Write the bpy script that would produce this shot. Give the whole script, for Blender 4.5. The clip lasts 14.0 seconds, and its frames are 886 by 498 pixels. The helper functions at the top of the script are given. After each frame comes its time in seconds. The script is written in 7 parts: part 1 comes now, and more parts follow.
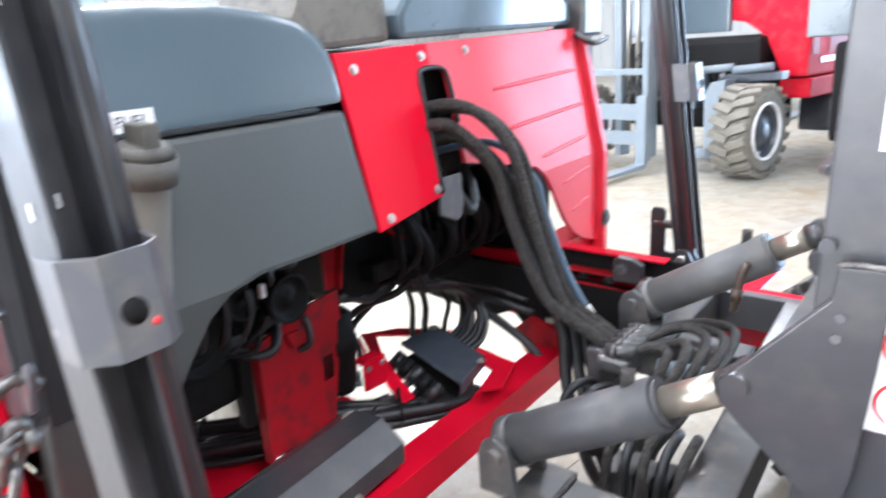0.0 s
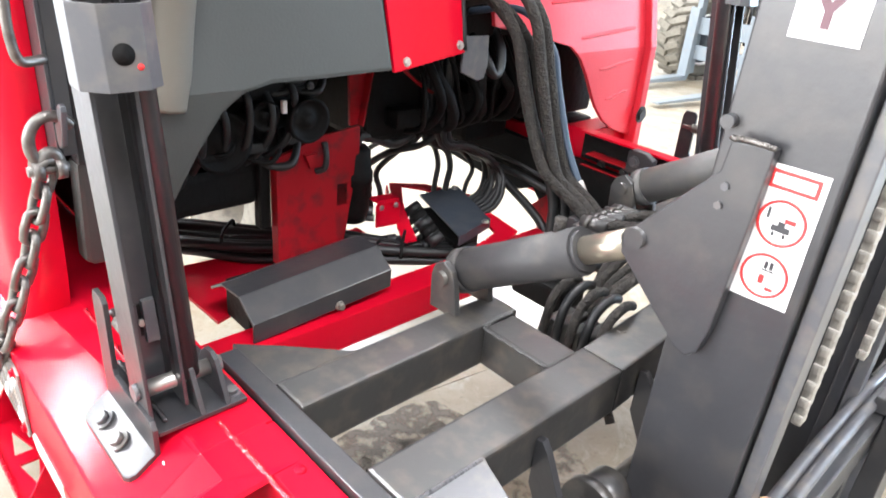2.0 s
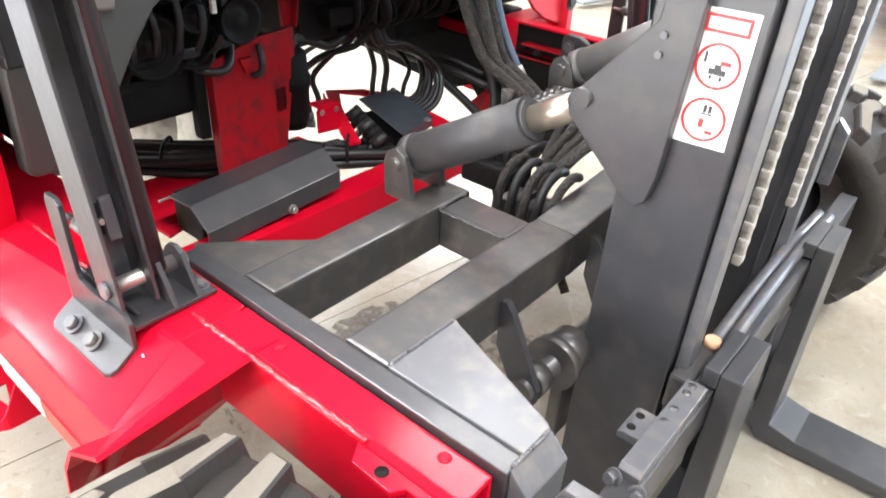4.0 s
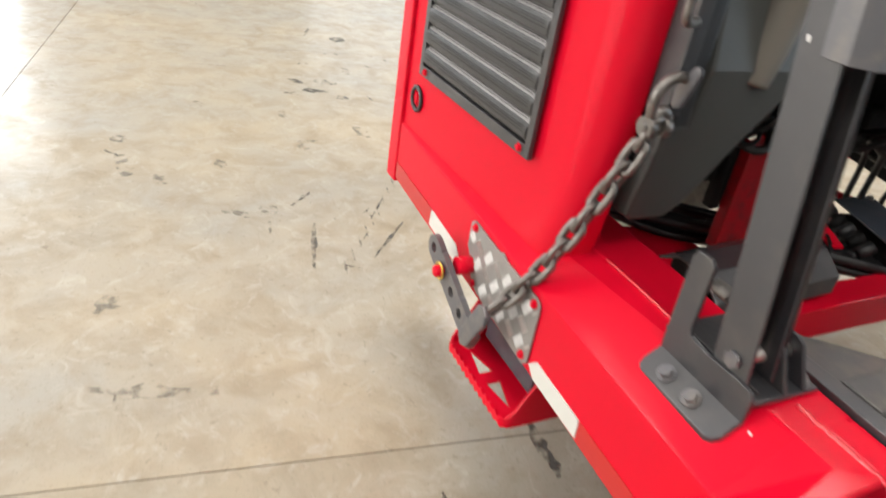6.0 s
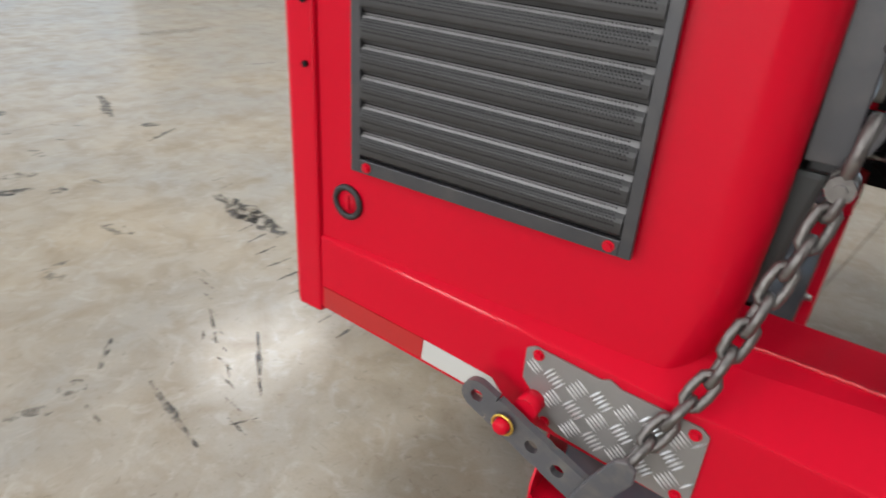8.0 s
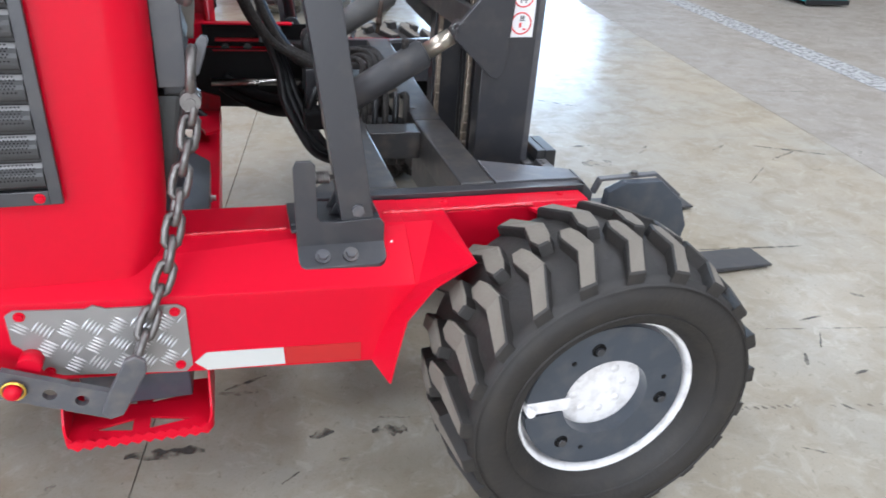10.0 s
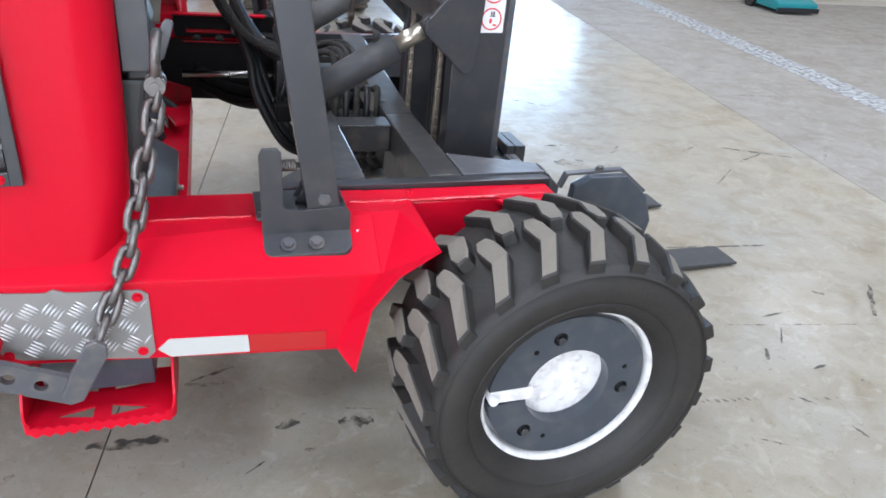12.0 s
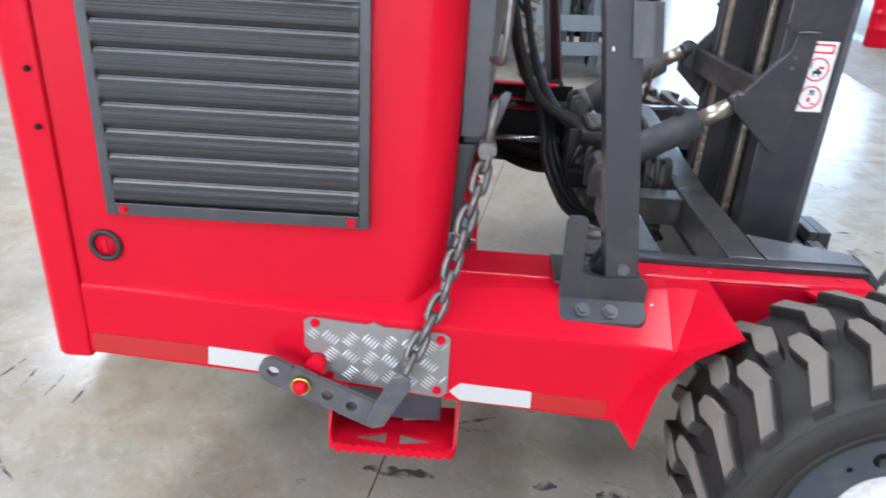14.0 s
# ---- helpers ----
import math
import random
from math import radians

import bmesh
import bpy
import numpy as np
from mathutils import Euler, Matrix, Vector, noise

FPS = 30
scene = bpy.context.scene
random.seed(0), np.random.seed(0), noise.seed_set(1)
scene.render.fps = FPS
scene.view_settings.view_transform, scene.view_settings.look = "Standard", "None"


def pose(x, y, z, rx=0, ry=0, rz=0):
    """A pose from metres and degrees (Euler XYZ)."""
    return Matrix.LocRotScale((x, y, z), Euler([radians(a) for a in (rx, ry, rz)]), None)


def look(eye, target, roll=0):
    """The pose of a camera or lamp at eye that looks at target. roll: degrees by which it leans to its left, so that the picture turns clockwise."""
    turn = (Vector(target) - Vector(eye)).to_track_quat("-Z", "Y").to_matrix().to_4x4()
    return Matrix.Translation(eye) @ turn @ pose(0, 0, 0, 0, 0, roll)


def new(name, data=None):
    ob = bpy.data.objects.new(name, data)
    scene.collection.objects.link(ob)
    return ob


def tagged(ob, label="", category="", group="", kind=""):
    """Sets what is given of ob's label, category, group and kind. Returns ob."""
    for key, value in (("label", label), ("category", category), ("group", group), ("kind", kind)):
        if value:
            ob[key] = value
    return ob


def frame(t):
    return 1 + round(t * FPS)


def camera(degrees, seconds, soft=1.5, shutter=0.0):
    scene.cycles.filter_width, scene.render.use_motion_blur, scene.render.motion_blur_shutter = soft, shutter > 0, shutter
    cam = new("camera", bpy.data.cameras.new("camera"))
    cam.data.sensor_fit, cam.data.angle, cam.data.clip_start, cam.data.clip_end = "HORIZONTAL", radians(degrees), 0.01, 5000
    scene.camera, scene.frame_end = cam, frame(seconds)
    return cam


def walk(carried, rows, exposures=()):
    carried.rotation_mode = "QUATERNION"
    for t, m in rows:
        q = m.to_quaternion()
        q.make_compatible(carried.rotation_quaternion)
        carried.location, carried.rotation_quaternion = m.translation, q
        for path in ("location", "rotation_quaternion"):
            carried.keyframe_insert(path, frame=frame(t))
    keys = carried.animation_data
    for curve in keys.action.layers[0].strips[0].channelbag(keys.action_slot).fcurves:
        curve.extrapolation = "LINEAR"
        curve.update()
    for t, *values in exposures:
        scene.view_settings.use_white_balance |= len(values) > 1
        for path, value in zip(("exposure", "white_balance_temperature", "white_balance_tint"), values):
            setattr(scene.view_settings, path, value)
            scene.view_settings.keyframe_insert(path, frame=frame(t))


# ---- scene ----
cam = camera(65.44, 14.0, 1.7, 0.45)
PATH = [
    (0, (1.0440, -0.1496, 1.2716), (-0.1123, 1.3658, 0.6661), -2.56),
    (0.5, (1.0409, -0.2255, 1.2620), (-0.2391, 1.1441, 0.5651), -2.85),
    (1, (1.1131, -0.2438, 1.2668), (-0.1142, 1.1555, 0.5349), -0.99),
    (1.5, (1.2382, -0.1700, 1.2439), (-0.0156, 1.1604, 0.4327), 5.26),
    (2, (1.2694, -0.1530, 1.2344), (0.0134, 1.1248, 0.3459), 5.71),
    (2.2, (1.2793, -0.1503, 1.2327), (0.0330, 1.1185, 0.3179), 4.94),
    (4.3, (1.2908, -0.2183, 1.1751), (0.2581, 1.0916, 0.0716), 3.37),
    (4.5, (1.2750, -0.2259, 1.1702), (0.1867, 0.9902, 0.0139), 3.58),
    (5, (1.2040, -0.3213, 1.1696), (-0.0686, 0.6499, -0.0291), 4.56),
    (5.5, (1.1054, -0.5138, 1.1720), (-0.3741, 0.2869, 0.0903), 6.60),
    (6, (0.9848, -0.6027, 1.1775), (-0.5233, 0.2217, 0.1548), 9.35),
    (6.5, (0.7485, -0.6128, 1.1755), (-0.8143, 0.2498, 0.2737), 10.76),
    (7, (0.5898, -0.7274, 1.1621), (-0.9169, 0.3248, 0.3729), 10.70),
    (7.5, (0.4329, -0.7461, 1.1841), (-0.6829, 0.6984, 0.3665), 6.66),
    (8, (0.3133, -0.7429, 1.1450), (-0.6424, 0.7271, 0.1827), 3.93),
    (8.5, (0.2739, -0.8954, 1.1660), (-0.0404, 0.8051, 0.1612), 3.18),
    (9, (0.3291, -0.9708, 1.2031), (0.5249, 0.7359, 0.1790), 3.28),
    (9.2, (0.3380, -0.9876, 1.2043), (0.6538, 0.7100, 0.1951), 2.95),
    (11.3, (0.3846, -1.0546, 1.1915), (1.0006, 0.6132, 0.2756), 5.00),
    (11.5, (0.3828, -1.0567, 1.1941), (0.9930, 0.6138, 0.2792), 5.16),
    (12, (0.3764, -1.0577, 1.1882), (0.9769, 0.6024, 0.2481), 5.95),
    (12.5, (0.3749, -1.0606, 1.1881), (0.9483, 0.6093, 0.2485), 5.98),
    (13, (0.3648, -1.0636, 1.1954), (0.8918, 0.6402, 0.2903), 5.90),
    (13.5, (0.3031, -1.0480, 1.2018), (0.4812, 0.7450, 0.3337), 3.86),
    (14, (0.2599, -1.0555, 1.1987), (0.2030, 0.7616, 0.3652), 3.43),
]
LEVEL = pose(0, 0, -0.042, 0, 1.9, 0)  # the truck's own axes against the level floor
EXPOSURES = [(0, 1.05, 5700, 10), (1.0, 1.2, 6000, 10), (2.0, 1.22, 6200, 10), (4.5, 1.12, 6400, 10), (5.0, 0.7, 6600, 10), (5.5, 0.18, 6800, 10), (6.0, -0.05, 6800, 10), (6.5, -0.35, 6700, 10), (7.0, -0.62, 6450, 10), (7.5, -0.72, 6350, 10), (8.0, -0.70, 6250, 10), (8.5, -0.58, 6050, 10), (9.0, -0.25, 5900, 10), (11.5, -0.14, 5550, 10), (14, -0.17, 5550, 10)]
walk(cam, [(t, LEVEL @ look(eye, target, roll)) for t, eye, target, roll in PATH], EXPOSURES)

# ---- world and large lights ----
HALL = 8.2  # degrees by which the hall's axes are turned against the truck's
world = bpy.data.worlds.new("sky")
world.use_nodes = True
scene.world = world
wn = world.node_tree.nodes
sky = wn.new("ShaderNodeTexSky")
sky.sky_type, sky.sun_disc, sky.sun_elevation, sky.sun_rotation = "NISHITA", False, radians(38), radians(200)
world.node_tree.links.new(sky.outputs[0], wn["Background"].inputs[0])
wn["Background"].inputs[1].default_value = 0.1

hall_turn = pose(0, 0, 0, 0, 0, -HALL)


def area_lamp(name, x, y, z, rx, ry, rz, w, h, watts, colour):
    data = bpy.data.lights.new(name, "AREA")
    data.shape, data.size, data.size_y, data.energy, data.color = "RECTANGLE", w, h, watts, colour
    ob = new(name, data)
    ob.matrix_world = hall_turn @ pose(x, y, z, rx, ry, rz)
    return ob


DAY, COOL = (1.0, 0.985, 0.97), (0.84, 0.92, 1.0)
ROWS_X = ((-13.4, 300), (-9.2, 420), (-2.5, 150), (4.0, 130), (10.5, 100))
ROWS_Y = (-10.0, -5.0, 0.0, 5.0, 10.0)
# covered openings: only the corner pair of the outer row and column is clear
SHUT = [(-9.2, 0.0), (-9.2, -5.0)] + [(-13.4, y) for y in ROWS_Y[1:]] + [(x, -10.0) for x, _ in ROWS_X[2:]]
for sx, watts in ROWS_X:
    for sy in ROWS_Y:
        if (sx, sy) in SHUT:
            continue
        area_lamp("skylight_lamp", sx, sy, 6.85, 0, 0, 0, 1.5, 2.4, watts * (1.25 if sy < -6 else 2.0 if sy < 2 else 1.15), DAY)
area_lamp("door_light_lamp", -15.7, 4.0, 2.3, 0, -90, 0, 4.4, 5.0, 100, COOL)
# unseen south-west door, added to brighten the beam tops
area_lamp("door_light_lamp", -15.7, -7.5, 3.3, 0, -90, 0, 6.2, 6.0, 900, COOL)
area_lamp("door_light_lamp", 5.0, 17.7, 2.3, -90, 0, 0, 5.0, 4.4, 850, (0.64, 0.82, 1.0))
# unseen wide south door, added as fill for the truck's near side
area_lamp("door_light_lamp", -1.0, -11.7, 2.4, 90, 0, 0, 10.0, 4.4, 1150, DAY)


# ---- materials ----
def mat(name, col, rough=0.5, metal=0.0, var=0.12, scale=8.0, bump=0.05, bscale=60.0, coat=0.0, dirt=None, dirt_amt=0.0, spec=0.5):
    m = bpy.data.materials.new(name)
    m.use_nodes = True
    n, l = m.node_tree.nodes, m.node_tree.links
    b = n["Principled BSDF"]
    b.inputs["Roughness"].default_value, b.inputs["Metallic"].default_value = rough, metal
    b.inputs["Coat Weight"].default_value = coat
    b.inputs["Coat Roughness"].default_value = 0.12
    b.inputs["Specular IOR Level"].default_value = spec
    geo = n.new("ShaderNodeTexCoord")
    n1 = n.new("ShaderNodeTexNoise")
    n1.inputs["Scale"].default_value, n1.inputs["Detail"].default_value, n1.inputs["Roughness"].default_value = scale, 6, 0.6
    l.new(geo.outputs["Object"], n1.inputs["Vector"])
    ramp = n.new("ShaderNodeMixRGB")
    c = np.array(col)
    ramp.inputs[1].default_value = (*np.clip(c * (1 - var), 0, 1), 1)
    ramp.inputs[2].default_value = (*np.clip(c * (1 + var), 0, 1), 1)
    l.new(n1.outputs["Fac"], ramp.inputs[0])
    out = ramp.outputs[0]
    if dirt:
        n3 = n.new("ShaderNodeTexNoise")
        n3.inputs["Scale"].default_value, n3.inputs["Detail"].default_value = scale * 2.3, 8
        l.new(geo.outputs["Object"], n3.inputs["Vector"])
        cr = n.new("ShaderNodeValToRGB")
        cr.color_ramp.elements[0].position, cr.color_ramp.elements[1].position = 0.48, 0.72
        cr.color_ramp.elements[1].color = (dirt_amt, dirt_amt, dirt_amt, 1)
        l.new(n3.outputs["Fac"], cr.inputs[0])
        mx = n.new("ShaderNodeMixRGB")
        mx.inputs[2].default_value = (*dirt, 1)
        l.new(cr.outputs[0], mx.inputs[0])
        l.new(out, mx.inputs[1])
        out = mx.outputs[0]
    l.new(out, b.inputs["Base Color"])
    rr = n.new("ShaderNodeMapRange")
    rr.inputs["To Min"].default_value, rr.inputs["To Max"].default_value = max(rough - 0.08, 0.02), min(rough + 0.1, 1)
    l.new(n1.outputs["Fac"], rr.inputs["Value"])
    l.new(rr.outputs[0], b.inputs["Roughness"])
    if bump:
        n2 = n.new("ShaderNodeTexNoise")
        n2.inputs["Scale"].default_value, n2.inputs["Detail"].default_value = bscale, 4
        l.new(geo.outputs["Object"], n2.inputs["Vector"])
        bp = n.new("ShaderNodeBump")
        bp.inputs["Strength"].default_value, bp.inputs["Distance"].default_value = bump, 0.01
        l.new(n2.outputs["Fac"], bp.inputs["Height"])
        l.new(bp.outputs[0], b.inputs["Normal"])
    return m


RED = mat("red_gloss_paint", (0.57, 0.003, 0.020), 0.42, spec=0.04, coat=0.26, var=0.05, scale=3, bump=0.03, bscale=35)
RED_OLD = mat("red_dull_steel", (0.3, 0.006, 0.012), 0.45, spec=0.2, coat=0.0, var=0.15, scale=12, dirt=(0.03, 0.02, 0.02), dirt_amt=0.6)
RED_DUSTY = mat("red_dusty_paint", (0.50, 0.006, 0.020), 0.55, spec=0.12, var=0.08, scale=5, dirt=(0.3, 0.12, 0.11), dirt_amt=0.25)
RED_SOFT = mat("red_moulded_plastic", (0.6, 0.022, 0.042), 0.42, var=0.05, scale=4, bump=0.04, bscale=120)
GREY = mat("charcoal_paint", (0.032, 0.032, 0.036), 0.36, coat=0.2, var=0.15, scale=9, bump=0.05, bscale=90, dirt=(0.11, 0.095, 0.08), dirt_amt=0.22)
GREY_L = mat("worn_grey_paint", (0.082, 0.082, 0.09), 0.36, var=0.15, scale=14, coat=0.15, dirt=(0.2, 0.17, 0.14), dirt_amt=0.4)
GREY_D = mat("dusty_grey_paint", (0.04, 0.0385, 0.0385), 0.38, coat=0.25, var=0.2, scale=12, dirt=(0.13, 0.105, 0.08), dirt_amt=0.45)
TANK = mat("grey_moulded_plastic", (0.049, 0.0515, 0.049), 0.5, var=0.08, scale=5, bump=0.06, bscale=220)
HOOD = mat("blue_grey_hood_paint", (0.068, 0.094, 0.112), 0.28, coat=0.4, var=0.08, scale=3)
HOOD_L = mat("light_grey_hood_paint", (0.3, 0.32, 0.33), 0.3, coat=0.4, var=0.06, scale=3)
SLATE = mat("slate_blue_grey_paint", (0.045, 0.054, 0.069), 0.34, coat=0.25, var=0.12, scale=10, dirt=(0.15, 0.14, 0.13), dirt_amt=0.25)
WELD = mat("glossy_red_weld", (0.6, 0.01, 0.025), 0.2, coat=0.8, var=0.1, scale=60, bump=0.4, bscale=160)
BLACK = mat("black_rubber", (0.012, 0.012, 0.013), 0.45, var=0.3, scale=20, bump=0.1)
# greasy black parts; also paints the dark of holes and of the bay
GREASE_AND_SHADE = mat("greasy_black_with_shade", (0.007, 0.0065, 0.0065), 0.6, spec=0.15, var=0.4, scale=15, bump=0.2)
HOSE = mat("braided_hose_sleeve", (0.024, 0.0205, 0.018), 0.75, var=0.35, scale=34, bump=0.9, bscale=200, dirt=(0.085, 0.07, 0.055), dirt_amt=0.4)
TYRE = mat("tyre_rubber", (0.019, 0.0165, 0.0145), 0.6, var=0.25, scale=10, bump=0.15, bscale=90, dirt=(0.036, 0.029, 0.022), dirt_amt=0.4)
TREAD = mat("dusty_worn_tread", (0.165, 0.145, 0.118), 0.85, var=0.18, scale=16, bump=0.2, bscale=120)
STEEL = mat("bare_chain_steel", (0.18, 0.168, 0.158), 0.4, metal=0.75, var=0.3, scale=25, bump=0.15, dirt=(0.06, 0.05, 0.045), dirt_amt=0.7)
CHROME = mat("chromed_rod", (0.36, 0.345, 0.32), 0.27, metal=1.0, var=0.06, scale=6, bump=0.0)
ZINC = mat("zinc_bolt", (0.5, 0.48, 0.45), 0.35, metal=0.9, var=0.15, scale=40)
ALU = mat("aluminium_tread_plate", (0.30, 0.29, 0.28), 0.45, metal=0.6, var=0.1, scale=20, bump=0.1)
WHITE = mat("white_rim_paint", (0.78, 0.76, 0.75), 0.4, var=0.06, scale=14, dirt=(0.3, 0.27, 0.24), dirt_amt=0.5)
REFLEX = mat("white_reflective_tape", (0.53, 0.53, 0.50), 0.35, var=0.04, scale=20)
DARKTAPE = mat("red_reflective_tape", (0.43, 0.014, 0.014), 0.35, var=0.06, scale=20)
DECAL = mat("white_decal", (0.8, 0.78, 0.77), 0.35, var=0.03, scale=15)
DRED = mat("decal_red_print", (0.7, 0.03, 0.03), 0.4, var=0.05)
DBLK = mat("decal_black_print", (0.02, 0.02, 0.025), 0.4, var=0.1)
DMAR = mat("decal_maroon_print", (0.09, 0.03, 0.045), 0.4, var=0.1)
BRASS = mat("yellow_zinc", (0.75, 0.5, 0.1), 0.3, metal=0.9, var=0.1, scale=30)
CHAIN_BR = mat("greased_leaf_chain", (0.27, 0.225, 0.175), 0.42, metal=0.6, var=0.4, scale=60, bump=0.2)
WALL = mat("wall_cladding", (0.42, 0.42, 0.41), 0.6, var=0.06, scale=1.5)
PANEL = mat("beige_wall_panel", (0.5, 0.45, 0.38), 0.5, var=0.06, scale=2.0)
WHITE_W = mat("white_trim_paint", (0.75, 0.75, 0.74), 0.4, var=0.05, scale=4.0)
CEIL = mat("ceiling_cladding", (0.33, 0.33, 0.33), 0.7, var=0.05, scale=1.0)
TEAL = mat("teal_machine_paint", (0.02, 0.2, 0.22), 0.4, var=0.1, scale=10)
RAM = mat("dusty_ram_paint", (0.046, 0.045, 0.047), 0.48, spec=0.35, var=0.12, scale=10, bump=0.06, bscale=120, dirt=(0.14, 0.12, 0.10), dirt_amt=0.3)
RAM_L = mat("pale_dusty_ram_paint", (0.085, 0.083, 0.082), 0.48, spec=0.35, var=0.12, scale=10, bump=0.06, bscale=120, dirt=(0.17, 0.15, 0.12), dirt_amt=0.3)
ROD = mat("oiled_chrome_rod", (0.48, 0.43, 0.35), 0.3, metal=0.85, var=0.12, scale=20)
LINK = mat("pale_oiled_leaf_chain", (0.40, 0.375, 0.34), 0.42, metal=0.5, var=0.4, scale=60, bump=0.2)
BLUE_HOSE = mat("blue_grey_hose_cover", (0.045, 0.07, 0.105), 0.4, var=0.15, scale=30)
TEALISH = mat("dark_teal_plastic", (0.03, 0.055, 0.06), 0.4, var=0.15, scale=20)
COIL = mat("brown_coil_casting", (0.045, 0.028, 0.02), 0.5, var=0.4, scale=40, dirt=(0.1, 0.06, 0.03), dirt_amt=0.5)
BRONZE = mat("copper_plug", (0.6, 0.36, 0.22), 0.5, var=0.1)
SLATE_L = mat("pale_slate_paint", (0.17, 0.2, 0.225), 0.4, var=0.1, scale=8, dirt=(0.25, 0.22, 0.19), dirt_amt=0.3)
NECK = mat("filler_neck_plastic", (0.14, 0.13, 0.11), 0.5, var=0.1, scale=12)

PTYRE = mat("pale_dusty_tyre", (0.17, 0.155, 0.125), 0.85, var=0.3, scale=14, bump=0.2, bscale=90, dirt=(0.06, 0.055, 0.05), dirt_amt=0.6)
FORK = mat("dark_fork_steel", (0.035, 0.035, 0.038), 0.42, var=0.25, scale=12, coat=0.1, dirt=(0.08, 0.07, 0.06), dirt_amt=0.3)
CAP_D = mat("dusty_dark_plastic", (0.075, 0.067, 0.056), 0.65, var=0.3, scale=18, bump=0.1, dirt=(0.02, 0.02, 0.02), dirt_amt=0.6)
CAP = mat("dusty_black_plastic", (0.14, 0.125, 0.105), 0.7, var=0.25, scale=18, bump=0.1, dirt=(0.03, 0.03, 0.03), dirt_amt=0.5)
ORANGE = mat("amber_lens", (0.34, 0.062, 0.006), 0.15, var=0.1, scale=60, coat=0.5)
LENS = mat("clear_lamp_lens", (0.7, 0.72, 0.72), 0.12, metal=0.6, var=0.15, scale=60, coat=0.5)


# pale colour for the glint along each slat's upper ledge
SLAT_GLINT = mat("slat_ledge_glint", (0.37, 0.36, 0.355), 0.4, var=0.15, scale=30, bump=0.0)
SLAT_GLINT.node_tree.nodes["Principled BSDF"].inputs["Metallic"].default_value = 0.5
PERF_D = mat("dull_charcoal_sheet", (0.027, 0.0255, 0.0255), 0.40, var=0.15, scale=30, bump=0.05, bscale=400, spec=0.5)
BARS = mat("polished_tread_bars", (0.58, 0.565, 0.55), 0.36, metal=0.7, var=0.08, scale=30, bump=0.0)


def concrete(name, pale, tan, stain, gloss_lo, gloss_hi, coat):
    """Trowelled concrete: cloudy tones, brown stains, speckle and fine scratches."""
    m = bpy.data.materials.new(name)
    m.use_nodes = True
    n, l = m.node_tree.nodes, m.node_tree.links
    b = n["Principled BSDF"]
    b.inputs["Specular IOR Level"].default_value = 0.4
    b.inputs["Coat Weight"].default_value, b.inputs["Coat Roughness"].default_value = coat, 0.17
    tc = n.new("ShaderNodeTexCoord")

    def noise(scale, detail, rough=0.55, stretch=None, turn=0.0, warp=0.0):
        no = n.new("ShaderNodeTexNoise")
        no.inputs["Scale"].default_value, no.inputs["Detail"].default_value, no.inputs["Roughness"].default_value = scale, detail, rough
        no.inputs["Distortion"].default_value = warp
        if stretch:
            mp = n.new("ShaderNodeMapping")
            mp.inputs["Scale"].default_value, mp.inputs["Rotation"].default_value = stretch, (0, 0, turn)
            l.new(tc.outputs["Object"], mp.inputs[0])
            l.new(mp.outputs[0], no.inputs["Vector"])
        else:
            l.new(tc.outputs["Object"], no.inputs["Vector"])
        return no.outputs["Fac"]

    def ramp(fac, lo, hi, top=1.0):
        mr = n.new("ShaderNodeMapRange")
        mr.inputs["From Min"].default_value, mr.inputs["From Max"].default_value, mr.inputs["To Max"].default_value = lo, hi, top
        l.new(fac, mr.inputs["Value"])
        return mr.outputs[0]

    def mix(fac, first, second, kind="MIX"):
        mx = n.new("ShaderNodeMixRGB")
        mx.blend_type = kind
        l.new(fac, mx.inputs[0])
        l.new(first, mx.inputs[1])
        if isinstance(second, tuple):
            mx.inputs[2].default_value = (*second, 1)
        else:
            l.new(second, mx.inputs[2])
        return mx.outputs[0]

    base = n.new("ShaderNodeRGB")
    base.outputs[0].default_value = (*pale, 1)
    cloud = noise(1.3, 8, 0.6)
    fine = noise(6.5, 10, 0.65, warp=0.6)
    col = mix(ramp(cloud, 0.36, 0.62), base.outputs[0], tan)
    col = mix(ramp(fine, 0.45, 0.72, 0.75), col, stain)
    col = mix(ramp(noise(2.6, 6, 0.6, warp=1.0), 0.58, 0.75, 0.5), col, tuple(c * 0.8 for c in stain))
    col = mix(ramp(noise(170, 3), 0.56, 0.75, 0.35), col, tuple(c * 0.45 for c in tan))
    col = mix(ramp(noise(11, 9, 0.7, warp=1.6), 0.53, 0.70, 0.55), col, tuple(min(c * 1.35 + 0.03, 1) for c in pale))
    col = mix(ramp(noise(48, 6, 0.6, warp=0.8), 0.60, 0.72, 0.5), col, tuple(c * 0.6 for c in stain))
    for turn in (0.35, 2.2):
        col = mix(ramp(noise(3.0, 4, 0.7, (0.7, 34, 1), turn), 0.64, 0.72, 0.28), col, tuple(c * 0.5 for c in tan))
    l.new(col, b.inputs["Base Color"])
    rg = n.new("ShaderNodeMapRange")
    rg.inputs["From Min"].default_value, rg.inputs["From Max"].default_value = 0.3, 0.7
    rg.inputs["To Min"].default_value, rg.inputs["To Max"].default_value = gloss_lo, gloss_hi
    l.new(fine, rg.inputs["Value"])
    l.new(rg.outputs[0], b.inputs["Roughness"])
    bp = n.new("ShaderNodeBump")
    bp.inputs["Strength"].default_value, bp.inputs["Distance"].default_value = 0.06, 0.01
    l.new(noise(38, 6), bp.inputs["Height"])
    l.new(bp.outputs[0], b.inputs["Normal"])
    return m


